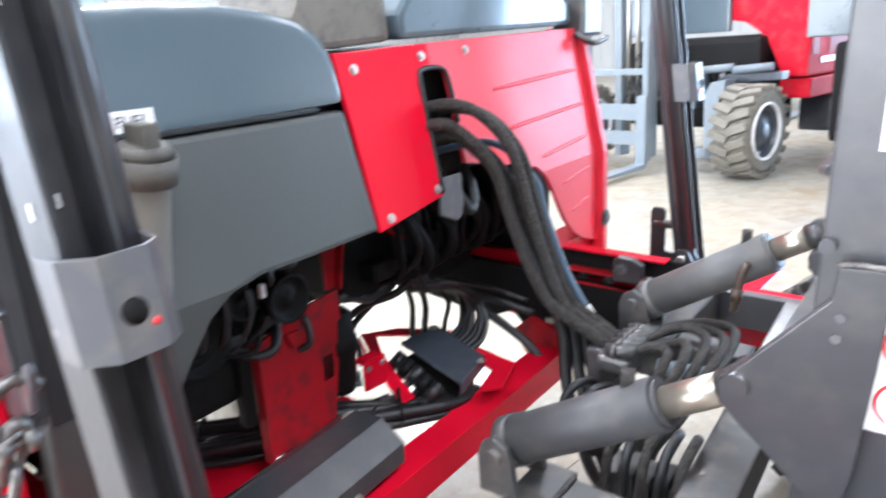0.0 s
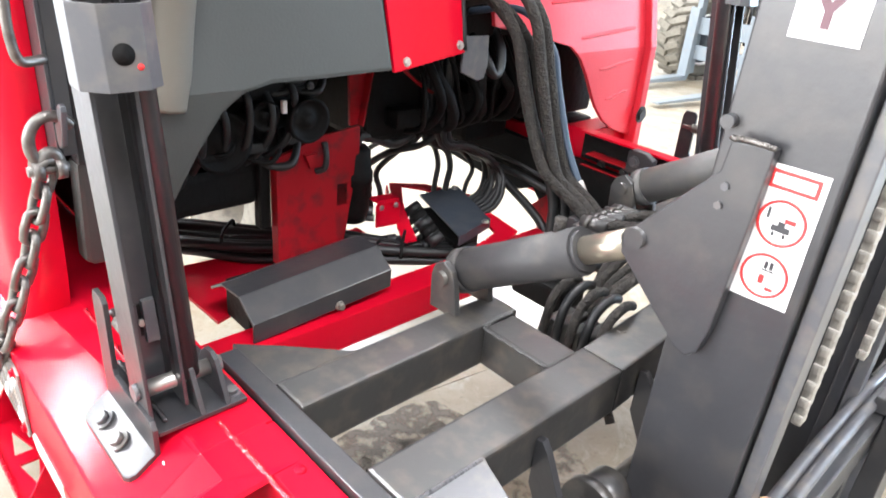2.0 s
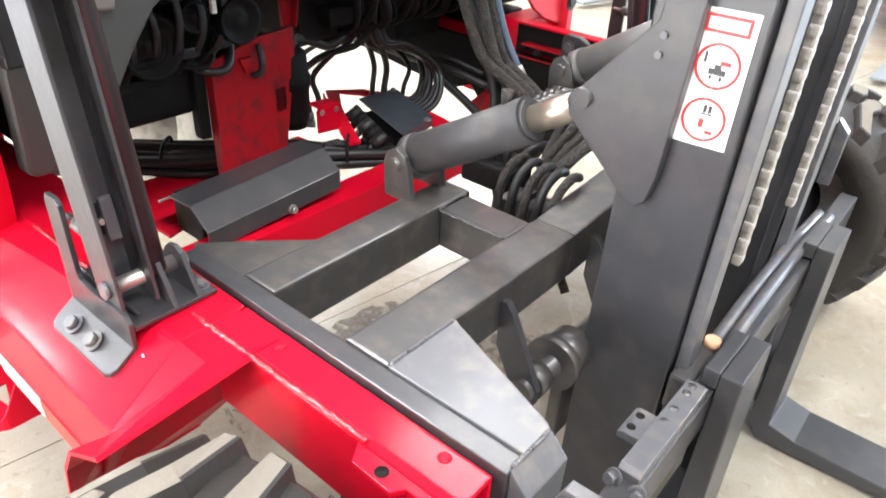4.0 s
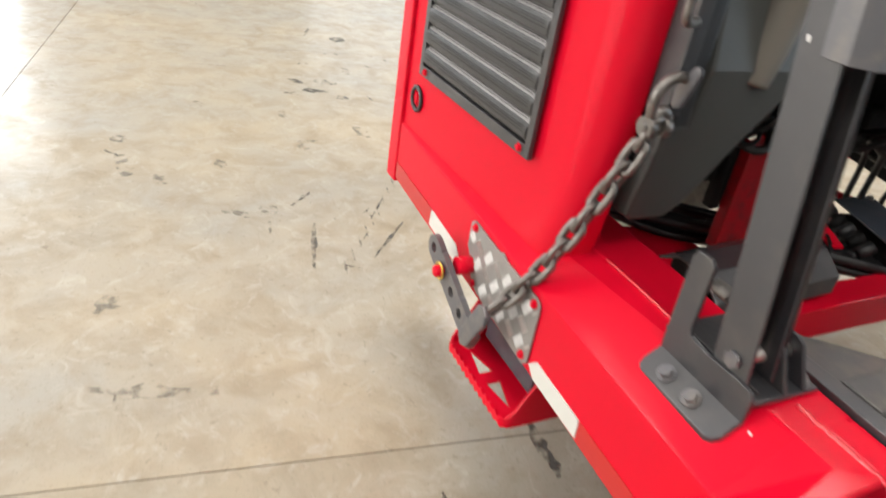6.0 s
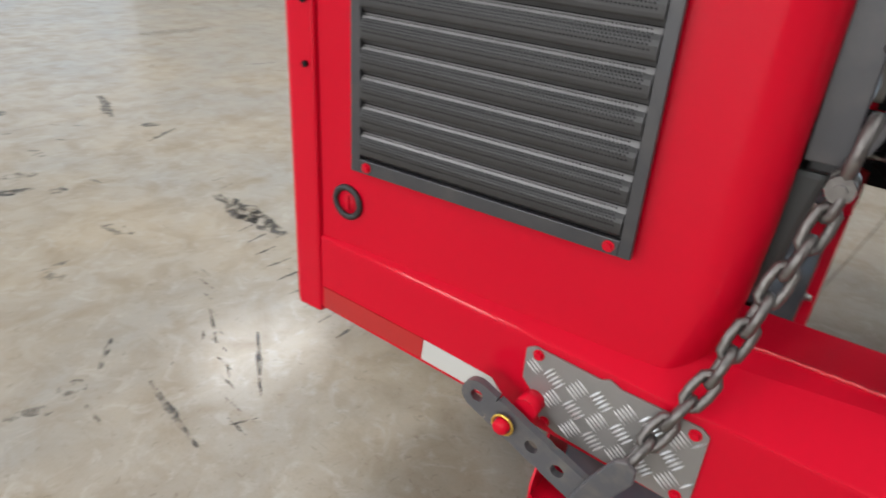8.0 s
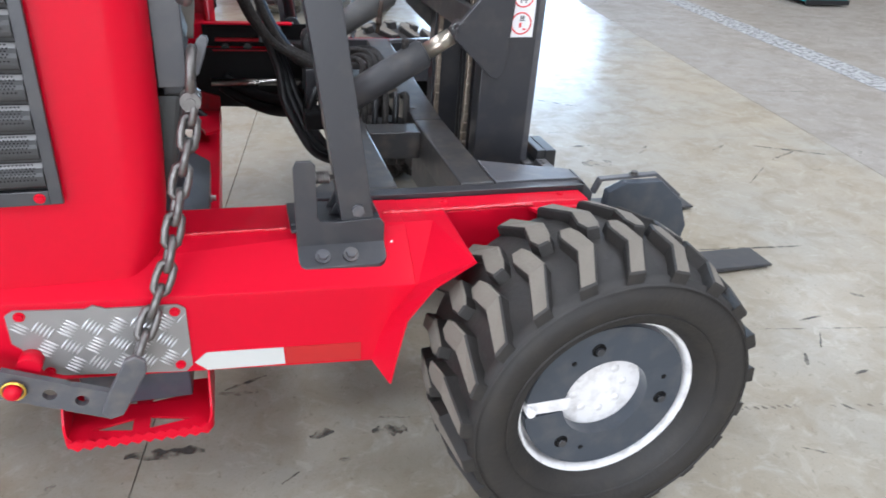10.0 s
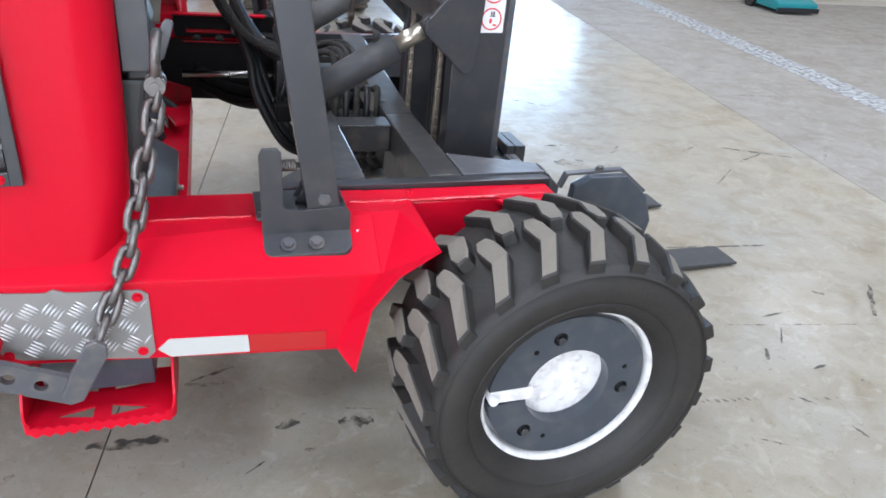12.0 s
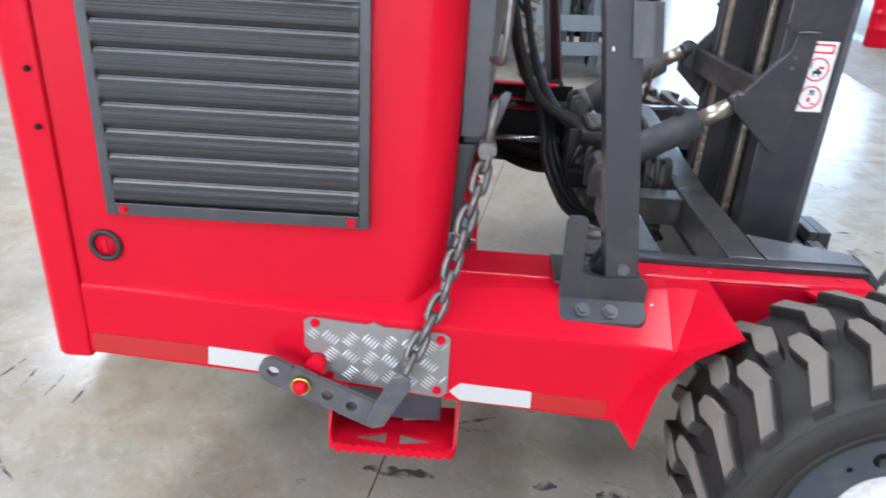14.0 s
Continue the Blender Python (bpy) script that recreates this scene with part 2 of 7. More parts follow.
CONC = concrete("polished_concrete", (0.288, 0.270, 0.232), (0.338, 0.284, 0.203), (0.225, 0.178, 0.117), 0.36, 0.64, 0.34)
CONC_DRY = concrete("dry_concrete", (0.29, 0.265, 0.235), (0.26, 0.232, 0.195), (0.21, 0.182, 0.15), 0.6, 0.85, 0.0)

CONC_COOL = concrete("pale_polished_concrete", (0.300, 0.280, 0.237), (0.312, 0.266, 0.194), (0.225, 0.186, 0.128), 0.33, 0.62, 0.28)


def slab_variation(m):
    n, l = m.node_tree.nodes, m.node_tree.links
    b = n["Principled BSDF"]
    src = b.inputs["Base Color"].links[0].from_socket
    info, mr, mx = n.new("ShaderNodeObjectInfo"), n.new("ShaderNodeMapRange"), n.new("ShaderNodeMixRGB")
    mr.inputs["To Min"].default_value, mr.inputs["To Max"].default_value = 0.95, 1.05
    l.new(info.outputs["Random"], mr.inputs["Value"])
    mx.blend_type, mx.inputs[0].default_value = "MULTIPLY", 1.0
    l.new(src, mx.inputs[1])
    l.new(mr.outputs[0], mx.inputs[2])
    l.new(mx.outputs[0], b.inputs["Base Color"])


slab_variation(CONC)
slab_variation(CONC_DRY)
slab_variation(CONC_COOL)


def scuff_material(name, col, lo, hi):
    m = bpy.data.materials.new(name)
    m.use_nodes = True
    n, l = m.node_tree.nodes, m.node_tree.links
    b = n["Principled BSDF"]
    b.inputs["Base Color"].default_value, b.inputs["Roughness"].default_value = (*col, 1), 0.5
    tc, no, cr = n.new("ShaderNodeTexCoord"), n.new("ShaderNodeTexNoise"), n.new("ShaderNodeValToRGB")
    no.inputs["Scale"].default_value, no.inputs["Detail"].default_value = 28, 8
    l.new(tc.outputs["Object"], no.inputs["Vector"])
    l.new(no.outputs["Fac"], cr.inputs[0])
    cr.color_ramp.elements[0].position, cr.color_ramp.elements[1].position = lo, hi
    l.new(cr.outputs[0], b.inputs["Alpha"])
    return m


REFLEX_WORN = scuff_material("worn_line_paint", (0.42, 0.42, 0.42), 0.25, 0.62)
SCUFF = scuff_material("rubber_scuff", (0.06, 0.055, 0.048), 0.38, 0.66)
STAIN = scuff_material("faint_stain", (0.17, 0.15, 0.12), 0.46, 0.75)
# oil together with the truck's shade, both in one dark floor colour
OIL_AND_SHADE = scuff_material("floor_oil_and_shade", (0.12, 0.10, 0.078), 0.34, 0.60)


# ---- mesh helpers ----
def box(bm, x0, x1, y0, y1, z0, z1, bev=0.0, m=None):
    vs = [bm.verts.new((x, y, z)) for x in (x0, x1) for y in (y0, y1) for z in (z0, z1)]
    fs = [bm.faces.new([vs[i] for i in f]) for f in ((0, 1, 3, 2), (4, 6, 7, 5), (0, 4, 5, 1), (2, 3, 7, 6), (0, 2, 6, 4), (1, 5, 7, 3))]
    geom = vs
    if bev:
        es = list({e for f in fs for e in f.edges})
        geom = bmesh.ops.bevel(bm, geom=es, offset=bev, segments=2, profile=0.6, affect="EDGES")["verts"]
    if m is not None:
        bmesh.ops.transform(bm, matrix=m, verts=list({v for v in geom}))
    return bm


def prism(bm, pts, plane, lo, hi, bev=0.0):
    """A polygon in the named plane, drawn out from lo to hi along the third axis."""
    put = {"xz": lambda a, b, c: (a, c, b), "yz": lambda a, b, c: (c, a, b), "xy": lambda a, b, c: (a, b, c)}[plane]
    lo_v = [bm.verts.new(put(a, b, lo)) for a, b in pts]
    hi_v = [bm.verts.new(put(a, b, hi)) for a, b in pts]
    k = len(pts)
    fs = [bm.faces.new(lo_v), bm.faces.new(hi_v[::-1])]
    for i in range(k):
        fs.append(bm.faces.new((lo_v[i], hi_v[i], hi_v[(i + 1) % k], lo_v[(i + 1) % k])))
    bmesh.ops.recalc_face_normals(bm, faces=fs)
    if bev:
        es = list({e for f in fs for e in f.edges if e.calc_face_angle(0) > 0.4})
        bmesh.ops.bevel(bm, geom=es, offset=bev, segments=2, profile=0.6, affect="EDGES")
    return bm


def basis(d):
    d = Vector(d).normalized()
    u = d.orthogonal().normalized()
    return d, u, d.cross(u)


def cyl(bm, p0, p1, r, seg=20, r1=None, caps=True):
    p0, p1 = Vector(p0), Vector(p1)
    d, u, v = basis(p1 - p0)
    r1 = r if r1 is None else r1
    a, b = [], []
    for i in range(seg):
        w = 2 * math.pi * i / seg
        o = u * math.cos(w) + v * math.sin(w)
        a.append(bm.verts.new(p0 + o * r))
        b.append(bm.verts.new(p1 + o * r1))
    for i in range(seg):
        j = (i + 1) % seg
        bm.faces.new((a[i], a[j], b[j], b[i])).smooth = True
    if caps:
        bm.faces.new(a[::-1])
        bm.faces.new(b)
    return bm


def spline(pts, n=8):
    """Points of a smooth curve through pts."""
    p = [Vector(q) for q in pts]
    p = [2 * p[0] - p[1]] + p + [2 * p[-1] - p[-2]]
    out = []
    for i in range(1, len(p) - 2):
        for k in range(n):
            t = k / n
            out.append(0.5 * (2 * p[i] + (p[i + 1] - p[i - 1]) * t + (2 * p[i - 1] - 5 * p[i] + 4 * p[i + 1] - p[i + 2]) * t * t + (3 * p[i] - p[i - 1] - 3 * p[i + 1] + p[i + 2]) * t ** 3))
    return out + [p[-2]]


def tube(bm, pts, r, seg=10, n=8, closed=False):
    q = spline(pts, n) if n > 1 else [Vector(a) for a in pts]
    rings, u = [], None
    for i, c in enumerate(q):
        if closed:
            d = (q[(i + 1) % len(q)] - q[i - 1]).normalized()
        else:
            d = (q[min(i + 1, len(q) - 1)] - q[max(i - 1, 0)]).normalized()
        u = d.orthogonal().normalized() if u is None else (u - d * u.dot(d)).normalized()
        v = d.cross(u)
        rings.append([bm.verts.new(c + r * (u * math.cos(2 * math.pi * k / seg) + v * math.sin(2 * math.pi * k / seg))) for k in range(seg)])
    count = len(rings) if closed else len(rings) - 1
    for i in range(count):
        a, b = rings[i], rings[(i + 1) % len(rings)]
        for k in range(seg):
            bm.faces.new((a[k], a[(k + 1) % seg], b[(k + 1) % seg], b[k])).smooth = True
    if not closed:
        bm.faces.new(rings[0][::-1])
        bm.faces.new(rings[-1])
    return bm


def lathe(bm, prof, seg=48, axis="y", closed=False):
    """Turns (radius, along) points round the named axis through the origin."""
    rings = []
    for r, a in prof:
        ring = []
        for k in range(seg):
            w = 2 * math.pi * k / seg
            c, s = r * math.cos(w), r * math.sin(w)
            ring.append(bm.verts.new({"y": (c, a, s), "z": (c, s, a), "x": (a, c, s)}[axis]))
        rings.append(ring)
    for i in range(len(rings) if closed else len(rings) - 1):
        p, q = rings[i], rings[(i + 1) % len(rings)]
        for k in range(seg):
            bm.faces.new((p[k], p[(k + 1) % seg], q[(k + 1) % seg], q[k])).smooth = True
    bmesh.ops.recalc_face_normals(bm, faces=bm.faces)
    return bm


def hexbolt(bm, p, d, r, h, washer=True):
    p, d = Vector(p), Vector(d).normalized()
    if washer:
        cyl(bm, p, p + d * h * 0.25, r * 1.45, 16)
    cyl(bm, p + d * h * 0.2, p + d * h, r, 6)
    return bm


def part(name, bm, material, parent, label="", m=None):
    """Links a bmesh as one mesh object under a thing or a part."""
    me = bpy.data.meshes.new(name)
    bm.normal_update()
    bm.to_mesh(me)
    bm.free()
    me.materials.append(material)
    ob = new(name, me)
    if parent is not None:
        ob.parent = parent
    if m is not None:
        ob.matrix_local = m
    if label:
        tagged(ob, label)
    return ob


def even_shading(ob):
    """Smooth shading led by the large faces."""
    for p in ob.data.polygons:
        p.use_smooth = True
    wn_mod = ob.modifiers.new("weighted", "WEIGHTED_NORMAL")
    wn_mod.keep_sharp, wn_mod.weight = True, 90
    ob.data.set_sharp_from_angle(angle=radians(40))
    return ob


def piece(name, mesh, parent, m):
    ob = new(name, mesh)
    ob.parent = parent
    ob.matrix_local = m
    return ob


def B():
    return bmesh.new()


def lean_back(ob, below=0.0):
    """The front face of the machine leans back above the tank's lower edge."""
    bm = B()
    bm.from_mesh(ob.data)
    bmesh.ops.bisect_plane(bm, geom=list(bm.verts) + list(bm.edges) + list(bm.faces), dist=0.0002, plane_co=(0, 0, 0.95), plane_no=(0, 0, 1))
    for v in bm.verts:
        if v.co.z > 0.95:
            v.co.x -= 0.20 * (v.co.z - 0.95)
        else:
            v.co.x -= below * (0.95 - v.co.z)
    bm.to_mesh(ob.data)
    bm.free()
    return ob


def empty(name, label, category, m=None, group=""):
    ob = new(name)
    ob.empty_display_size = 0.1
    if m is not None:
        ob.matrix_world = m
    return tagged(ob, label, category, group)


def sub(name, parent):
    """An empty part that carries sub-parts."""
    ob = new(name)
    ob.empty_display_size = 0.05
    ob.parent = parent
    return ob


# ---- the hall ----
X0, X1, Y0, Y1, ZC = -16.0, 15.0, -12.0, 18.0, 7.0
floor = tagged(part("floor", box(B(), X0, X1, Y0, Y1, -0.3, -0.012), CONC, None, m=hall_turn), "worn polished concrete hall floor with scuffs", "floor", kind="structure")
JX = [X0, -12.2, -9.1, -6.0, -3.17, 0.075, 2.93, 6.2, 9.3, 12.4, X1]
JY = [Y0, -6.5, -1.35, 3.25, 8.5, 13.2, Y1]
for i in range(len(JX) - 1):
    for j in range(len(JY) - 1):
        part("slab", box(B(), JX[i] + 0.0017, JX[i + 1] - 0.0017, JY[j] + 0.0017, JY[j + 1] - 0.0017, -0.011, 0.0), CONC_DRY if JX[i] > 2 else CONC_COOL if JX[i] > 0 else CONC, floor)


def wall(name, pts, z0, z1, holes=()):
    """A straight wall between two plan points, 0.25 thick outwards, with openings (from, to, low, high) along it."""
    (ax, ay), (bx, by) = pts
    length = math.hypot(bx - ax, by - ay)
    ang = math.degrees(math.atan2(by - ay, bx - ax))
    bm = B()
    cuts = sorted({0.0, length, *[h[0] for h in holes], *[h[1] for h in holes]})
    for a, b in zip(cuts, cuts[1:]):
        hs = [h for h in holes if h[0] <= a and b <= h[1]]
        if not hs:
            box(bm, a, b, 0, 0.25, z0, z1)
        else:
            if hs[0][2] > z0:
                box(bm, a, b, 0, 0.25, z0, hs[0][2])
            box(bm, a, b, 0, 0.25, hs[0][3], z1)
    k = 0.0
    while k < length:
        if not any(h[0] - 0.1 < k < h[1] + 0.1 for h in holes):
            box(bm, k, k + 0.06, -0.03, -0.0001, z0, z1)
        k += 0.4
    return tagged(part(name, bm, WALL, None, m=hall_turn @ pose(ax, ay, 0, 0, 0, ang)), "light grey ribbed metal cladding wall of the hall", "wall", kind="structure")


wall("wall_north", ((X0, Y1), (X1, Y1)), 0, ZC, [(18.5, 23.5, 0, 4.5)])
# tall south-west opening and south opening are unseen, cut for the added lamps
wall("wall_west", ((X0, Y0), (X0, Y1)), 0, ZC, [(1.5, 7.5, 0, 6.5), (13.5, 18.5, 0, 4.5)])
wall("wall_south", ((X1, Y0), (X0, Y0)), 0, ZC, [(11.0, 21.0, 0, 4.6)])
wall("wall_east", ((X1, Y1), (X1, Y0)), 0, ZC)
bm = B()
cells_x, cells_y = [X0], [Y0]
for sx, _ in ROWS_X:
    cells_x += [sx - 0.8, sx + 0.8]
for sy in ROWS_Y:
    cells_y += [sy - 1.25, sy + 1.25]
cells_x.append(X1)
cells_y.append(Y1)
for i in range(len(cells_x) - 1):
    if i % 2 == 0:
        box(bm, cells_x[i], cells_x[i + 1], Y0, Y1, ZC, ZC + 0.15)
    else:
        for j in range(0, len(cells_y) - 1, 2):
            box(bm, cells_x[i], cells_x[i + 1], cells_y[j], cells_y[j + 1], ZC, ZC + 0.15)
for sx, sy in SHUT:
    box(bm, sx - 0.79, sx + 0.79, sy - 1.24, sy + 1.24, ZC + 0.02, ZC + 0.12)
tagged(part("ceiling", bm, CEIL, None, m=hall_turn), "light grey metal ceiling with rows of skylights", "ceiling", kind="structure")
bm = B()
box(bm, -60, 60, -60, 60, -0.5, -0.3)
tagged(part("ground", bm, CONC, None), "grey yard round the hall", "ground", kind="structure")
bm = B()
box(bm, 3.92, 4.16, Y0, Y1, 0.0004, 0.0016)
part("painted_line", bm, REFLEX_WORN, floor, "worn pale painted line")

# light panelled partition wall that ends in a white jamb
bm = B()
box(bm, 4.34, X1, 6.93, 7.05, 0.0, 3.2)
for k in range(9):
    box(bm, 4.36 + 1.18 * k, 4.36 + 1.18 * k + 1.172, 6.915, 6.929, 0.05, 3.2, 0.003)
tagged(part("partition_wall", bm, PANEL, None, m=hall_turn), "pale beige panelled partition wall", "wall", kind="structure")
bm = B()
box(bm, 4.22, 4.339, 6.89, 7.09, 0.0, 3.25, 0.006)
tagged(part("door_jamb", bm, WHITE_W, None, m=hall_turn), "white jamb at the partition's end", "trim", kind="structure")

# ---- the truck-mounted forklift: x towards its forks, y across it ----
truck = empty("forklift", "red and charcoal truck-mounted forklift standing on the concrete floor", "forklift", LEVEL)
MID = 0.80  # the truck's middle across


def flip(y):
    return 2 * MID - y


# chassis beams: a folded side, a sloping shoulder and a flat top
def beam(name, side):
    s = (lambda y: y) if side < 0 else flip
    bm = B()
    prof = [(0.0, 0.385), (0.0, 0.547), (0.104, 0.622), (0.201, 0.626), (0.201, 0.50), (0.15, 0.385)]
    prism(bm, [(s(y), z) for y, z in prof], "yz", -0.418, 0.648, 0.0045)
    # the side narrows towards the rear
    for v in bm.verts:
        k = min(max((0.60 - v.co.x) / 1.0, 0.0), 1.0)
        if v.co.x > 0.6 and v.co.z < 0.46:
            v.co.x = 0.567
        v.co.z += k * (0.066 if v.co.z < 0.45 else 0.045 if v.co.z < 0.56 else 0.004)
    return part(name, bm, RED, truck, "glossy red folded steel side beam")


for side in (-1, 1):
    beam("chassis_beam", side)
    s = (lambda y: y) if side < 0 else flip
    # inner rail that runs on past the wheel
    bm = B()
    prism(bm, [(s(y), z) for y, z in [(0.146, 0.50), (0.146, 0.616), (0.154, 0.624), (0.201, 0.624), (0.201, 0.50), (0.195, 0.50), (0.195, 0.617), (0.156, 0.617), (0.152, 0.613), (0.152, 0.50)]], "yz", 0.649, 1.052, 0.0015)
    part("front_rail", bm, RED, truck, "glossy red steel rail beside the wheel")
    # widened end of the rail with its stepped flange
    bm = B()
    prism(bm, [(x, s(y)) for x, y in [(0.915, 0.1455), (0.93, 0.122), (0.985, 0.120), (0.995, 0.134), (1.02, 0.134), (1.026, 0.122), (1.052, 0.122), (1.052, 0.1455)]], "xy", 0.609, 0.617, 0.001)
    prism(bm, [(x, s(y)) for x, y in [(0.995, 0.1455), (0.995, 0.136), (1.02, 0.136), (1.026, 0.124), (1.052, 0.124), (1.052, 0.1455)]], "xy", 0.50, 0.6085, 0.001)
    part("rail_flange", bm, RED, truck)
    # flared mudguard behind the wheel: a faceted sheet whose free edge follows the tyre
    def sheet(bm, quads, back):
        for q in quads:
            f = [bm.verts.new((x, s(y), z)) for x, y, z in q]
            g = [bm.verts.new(v.co + Vector(back)) for v in f]
            bm.faces.new(f)
            bm.faces.new(g[::-1])
            for i in range(len(f)):
                j = (i + 1) % len(f)
                bm.faces.new((f[i], g[i], g[j], f[j]))

    E_, R_, F_, L_ = (0.649, 0.0, 0.547), (0.730, 0.150, 0.625), (0.736, -0.050, 0.615), (0.588, -0.057, 0.374)
    arc = [L_, (0.600, -0.052, 0.43), (0.616, -0.050, 0.505), (0.662, -0.052, 0.57), F_]
    bm = B()
    root = [(0.566, 0.0, 0.387), (0.580, 0.0, 0.44), (0.602, 0.0, 0.49), (0.649, 0.0, 0.547)]
    sheet(bm, [(root[0], root[1], arc[1], arc[0]), (root[1], root[2], arc[2], arc[1]), (root[2], root[3], arc[3], arc[2]), (E_, F_, arc[3]), (E_, (0.700, 0.104, 0.622), F_), ((0.700, 0.104, 0.622), R_, F_)], (0.004, 0, -0.004))
    bmesh.ops.remove_doubles(bm, verts=bm.verts, dist=0.0005)
    bmesh.ops.recalc_face_normals(bm, faces=bm.faces)
    part("mudguard", bm, RED, truck, "flared red mudguard sheet behind the tyre")
    bm = B()
    sheet(bm, [((0.646, 0.0, 0.547), E_, (0.700, 0.104, 0.622), (0.646, 0.104, 0.6217)), ((0.646, 0.104, 0.6217), (0.700, 0.104, 0.622), R_, (0.730, 0.19, 0.625), (0.646, 0.19, 0.625))], (0, 0, -0.005))
    bmesh.ops.recalc_face_normals(bm, faces=bm.faces)
    part("shoulder_plate", bm, RED, truck)

for x, y, z in ((0.742, 0.181, 0.624), (1.001, 0.186, 0.624)):
    part("rail_plug", lathe(B(), [(0.0, 0.003), (0.006, 0.003), (0.008, 0.0), (0.008, -0.003)], 14, "z"), RED, truck, m=pose(x, y, z))
part("rail_hole", lathe(B(), [(0.0, 0.0006), (0.008, 0.0006), (0.008, -0.003)], 16, "z"), GREASE_AND_SHADE, truck, m=pose(0.962, 0.133, 0.6172))

# rear corner post and lower skirt of the engine side
bm = B()
prism(bm, [(-0.494, 0.30), (-0.494, 0.03), (-0.486, 0.010), (-0.47, -0.002), (-0.418, -0.002), (-0.418, 0.30)], "xy", 0.44, 1.16, 0.006)
part("corner_post", bm, RED, truck, "red corner post of the engine bay")
for z in (0.880, 0.972):
    part("post_bolt", hexbolt(B(), (-0.434, -0.002, z), (0, -1, 0), 0.005, 0.006, False), GREASE_AND_SHADE, truck)


# engine cover: a folded sheet that rounds into the front face
def cover_outline(inset=0.0):
    pts = [(-0.416, 0.006 + inset), (0.10, 0.026 + inset), (0.172, 0.029 + inset)]
    r, cx, cy = 0.060, 0.182, 0.0295 + 0.060
    for k in range(9):
        a = -math.pi / 2 + k * math.pi / 16
        pts.append((cx + (r - inset) * math.cos(a), cy + (r - inset) * math.sin(a)))
    pts += [(0.242 - inset, 0.0935)]
    return pts


bm = B()
o, i_ = cover_outline(), cover_outline(0.004)
loop = o + i_[::-1]
rings = []
for z, dx in ((0.553, 0.048), (0.585, 0.036), (0.62, 0.024), (0.66, 0.015), (0.70, 0.009), (0.80, 0.003), (0.95, 0.0), (1.155, -0.003)):
    rings.append([bm.verts.new((x - dx * min(max((x - 0.02) / 0.2, 0.0), 1.0) ** 2, y, z)) for x, y in loop])
for lo_ring, hi_ring in zip(rings, rings[1:]):
    for k in range(len(loop)):
        j = (k + 1) % len(loop)
        bm.faces.new((lo_ring[k], lo_ring[j], hi_ring[j], hi_ring[k]))
half = len(o)
for ring, turn in ((rings[0], -1), (rings[-1], 1)):
    for k in range(half - 1):
        bm.faces.new((ring[k], ring[k + 1], ring[-k - 2], ring[-k - 1])[::turn])
bmesh.ops.recalc_face_normals(bm, faces=bm.faces)
bm.normal_update()
for f in bm.faces:
    f.smooth = abs(f.normal.z) < 0.5
cover = even_shading(part("engine_cover", bm, RED, truck, "glossy red engine cover with a rounded front corner"))
bm = B()
prism(bm, o + [(0.242, 0.6), (-0.408, 0.6)], "xy", 1.158, 1.166, 0.002)
part("cover_seal", bm, BLACK, cover, "black rubber seal")
# louvred grille in its frame
gx0, gx1, gz0, gz1 = -0.345, 0.099, 0.735, 1.127
gt = pose(0, 0.0175, 0, 0, 0, 1.9)
grille = part("grille", B(), GREY, truck, "charcoal louvred engine grille", m=gt)
bm = B()
for a in ((gx0, gx0 + 0.017, gz0, gz1), (gx1 - 0.017, gx1, gz0, gz1), (gx0 + 0.017, gx1 - 0.017, gz0, gz0 + 0.022), (gx0 + 0.017, gx1 - 0.017, gz1 - 0.03, gz1)):
    box(bm, a[0], a[1], -0.010, -0.001, a[2], a[3], 0.0012)
part("grille_frame", bm, GREY, grille, "charcoal painted frame")
bm = B()
box(bm, gx0 + 0.01, gx1 - 0.01, -0.0005, 0.004, gz0 + 0.01, gz1 - 0.01)
part("grille_back", bm, GREASE_AND_SHADE, grille)
bm = B()
pit = (gz1 - 0.03 - gz0 - 0.022) / 8
slope = [(-0.0008, pit - 0.0010), (-0.0078, pit * 0.835), (-0.0108, pit * 0.70), (-0.0120, pit * 0.56), (-0.0118, pit * 0.34)]
prism(bm, [(0.002, 0.0005), (-0.0020, 0.0006), (-0.0095, pit * 0.16), (-0.0112, pit * 0.22)] + slope[::-1] + [(0.002, pit - 0.0010)], "yz", gx0 + 0.018, gx1 - 0.018)
holes = []
for r in range(6):
    q = 0.10 + 0.155 * r
    n = min(int(q * 4), 3)
    (y0, z0), (y1, z1) = slope[n], slope[n + 1]
    c0 = Vector((0, y0, z0)).lerp(Vector((0, y1, z1)), q * 4 - n)
    along = Vector((0, y1 - y0, z1 - z0)).normalized()
    lift = Vector((0, along.z, -along.y)) * 0.0003
    for k in range(80):
        c = c0 + lift + Vector((gx0 + 0.0215 + 0.00495 * (k + 0.5 * (r % 2)), 0, 0))
        holes.append(bm.faces.new([bm.verts.new(c + Vector((0.0015 * math.cos(a), 0, 0)) + along * 0.0015 * math.sin(a)) for a in (0, 1.047, 2.094, 3.142, 4.189, 5.236)]))
for f in holes:
    f.material_index = 1
slat0 = part("slat", bm, PERF_D, grille, "perforated louvre slat with a glint painted along its upper ledge", m=pose(0, 0, gz0 + 0.022))
slat0.data.materials.append(GREASE_AND_SHADE)
slat0.data.materials.append(SLAT_GLINT)
# upward ledge faces turn pale: their glint is painted, the slat is charcoal
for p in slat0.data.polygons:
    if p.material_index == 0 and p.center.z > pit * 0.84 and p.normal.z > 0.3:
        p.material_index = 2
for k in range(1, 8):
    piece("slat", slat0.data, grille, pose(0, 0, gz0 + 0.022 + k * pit))
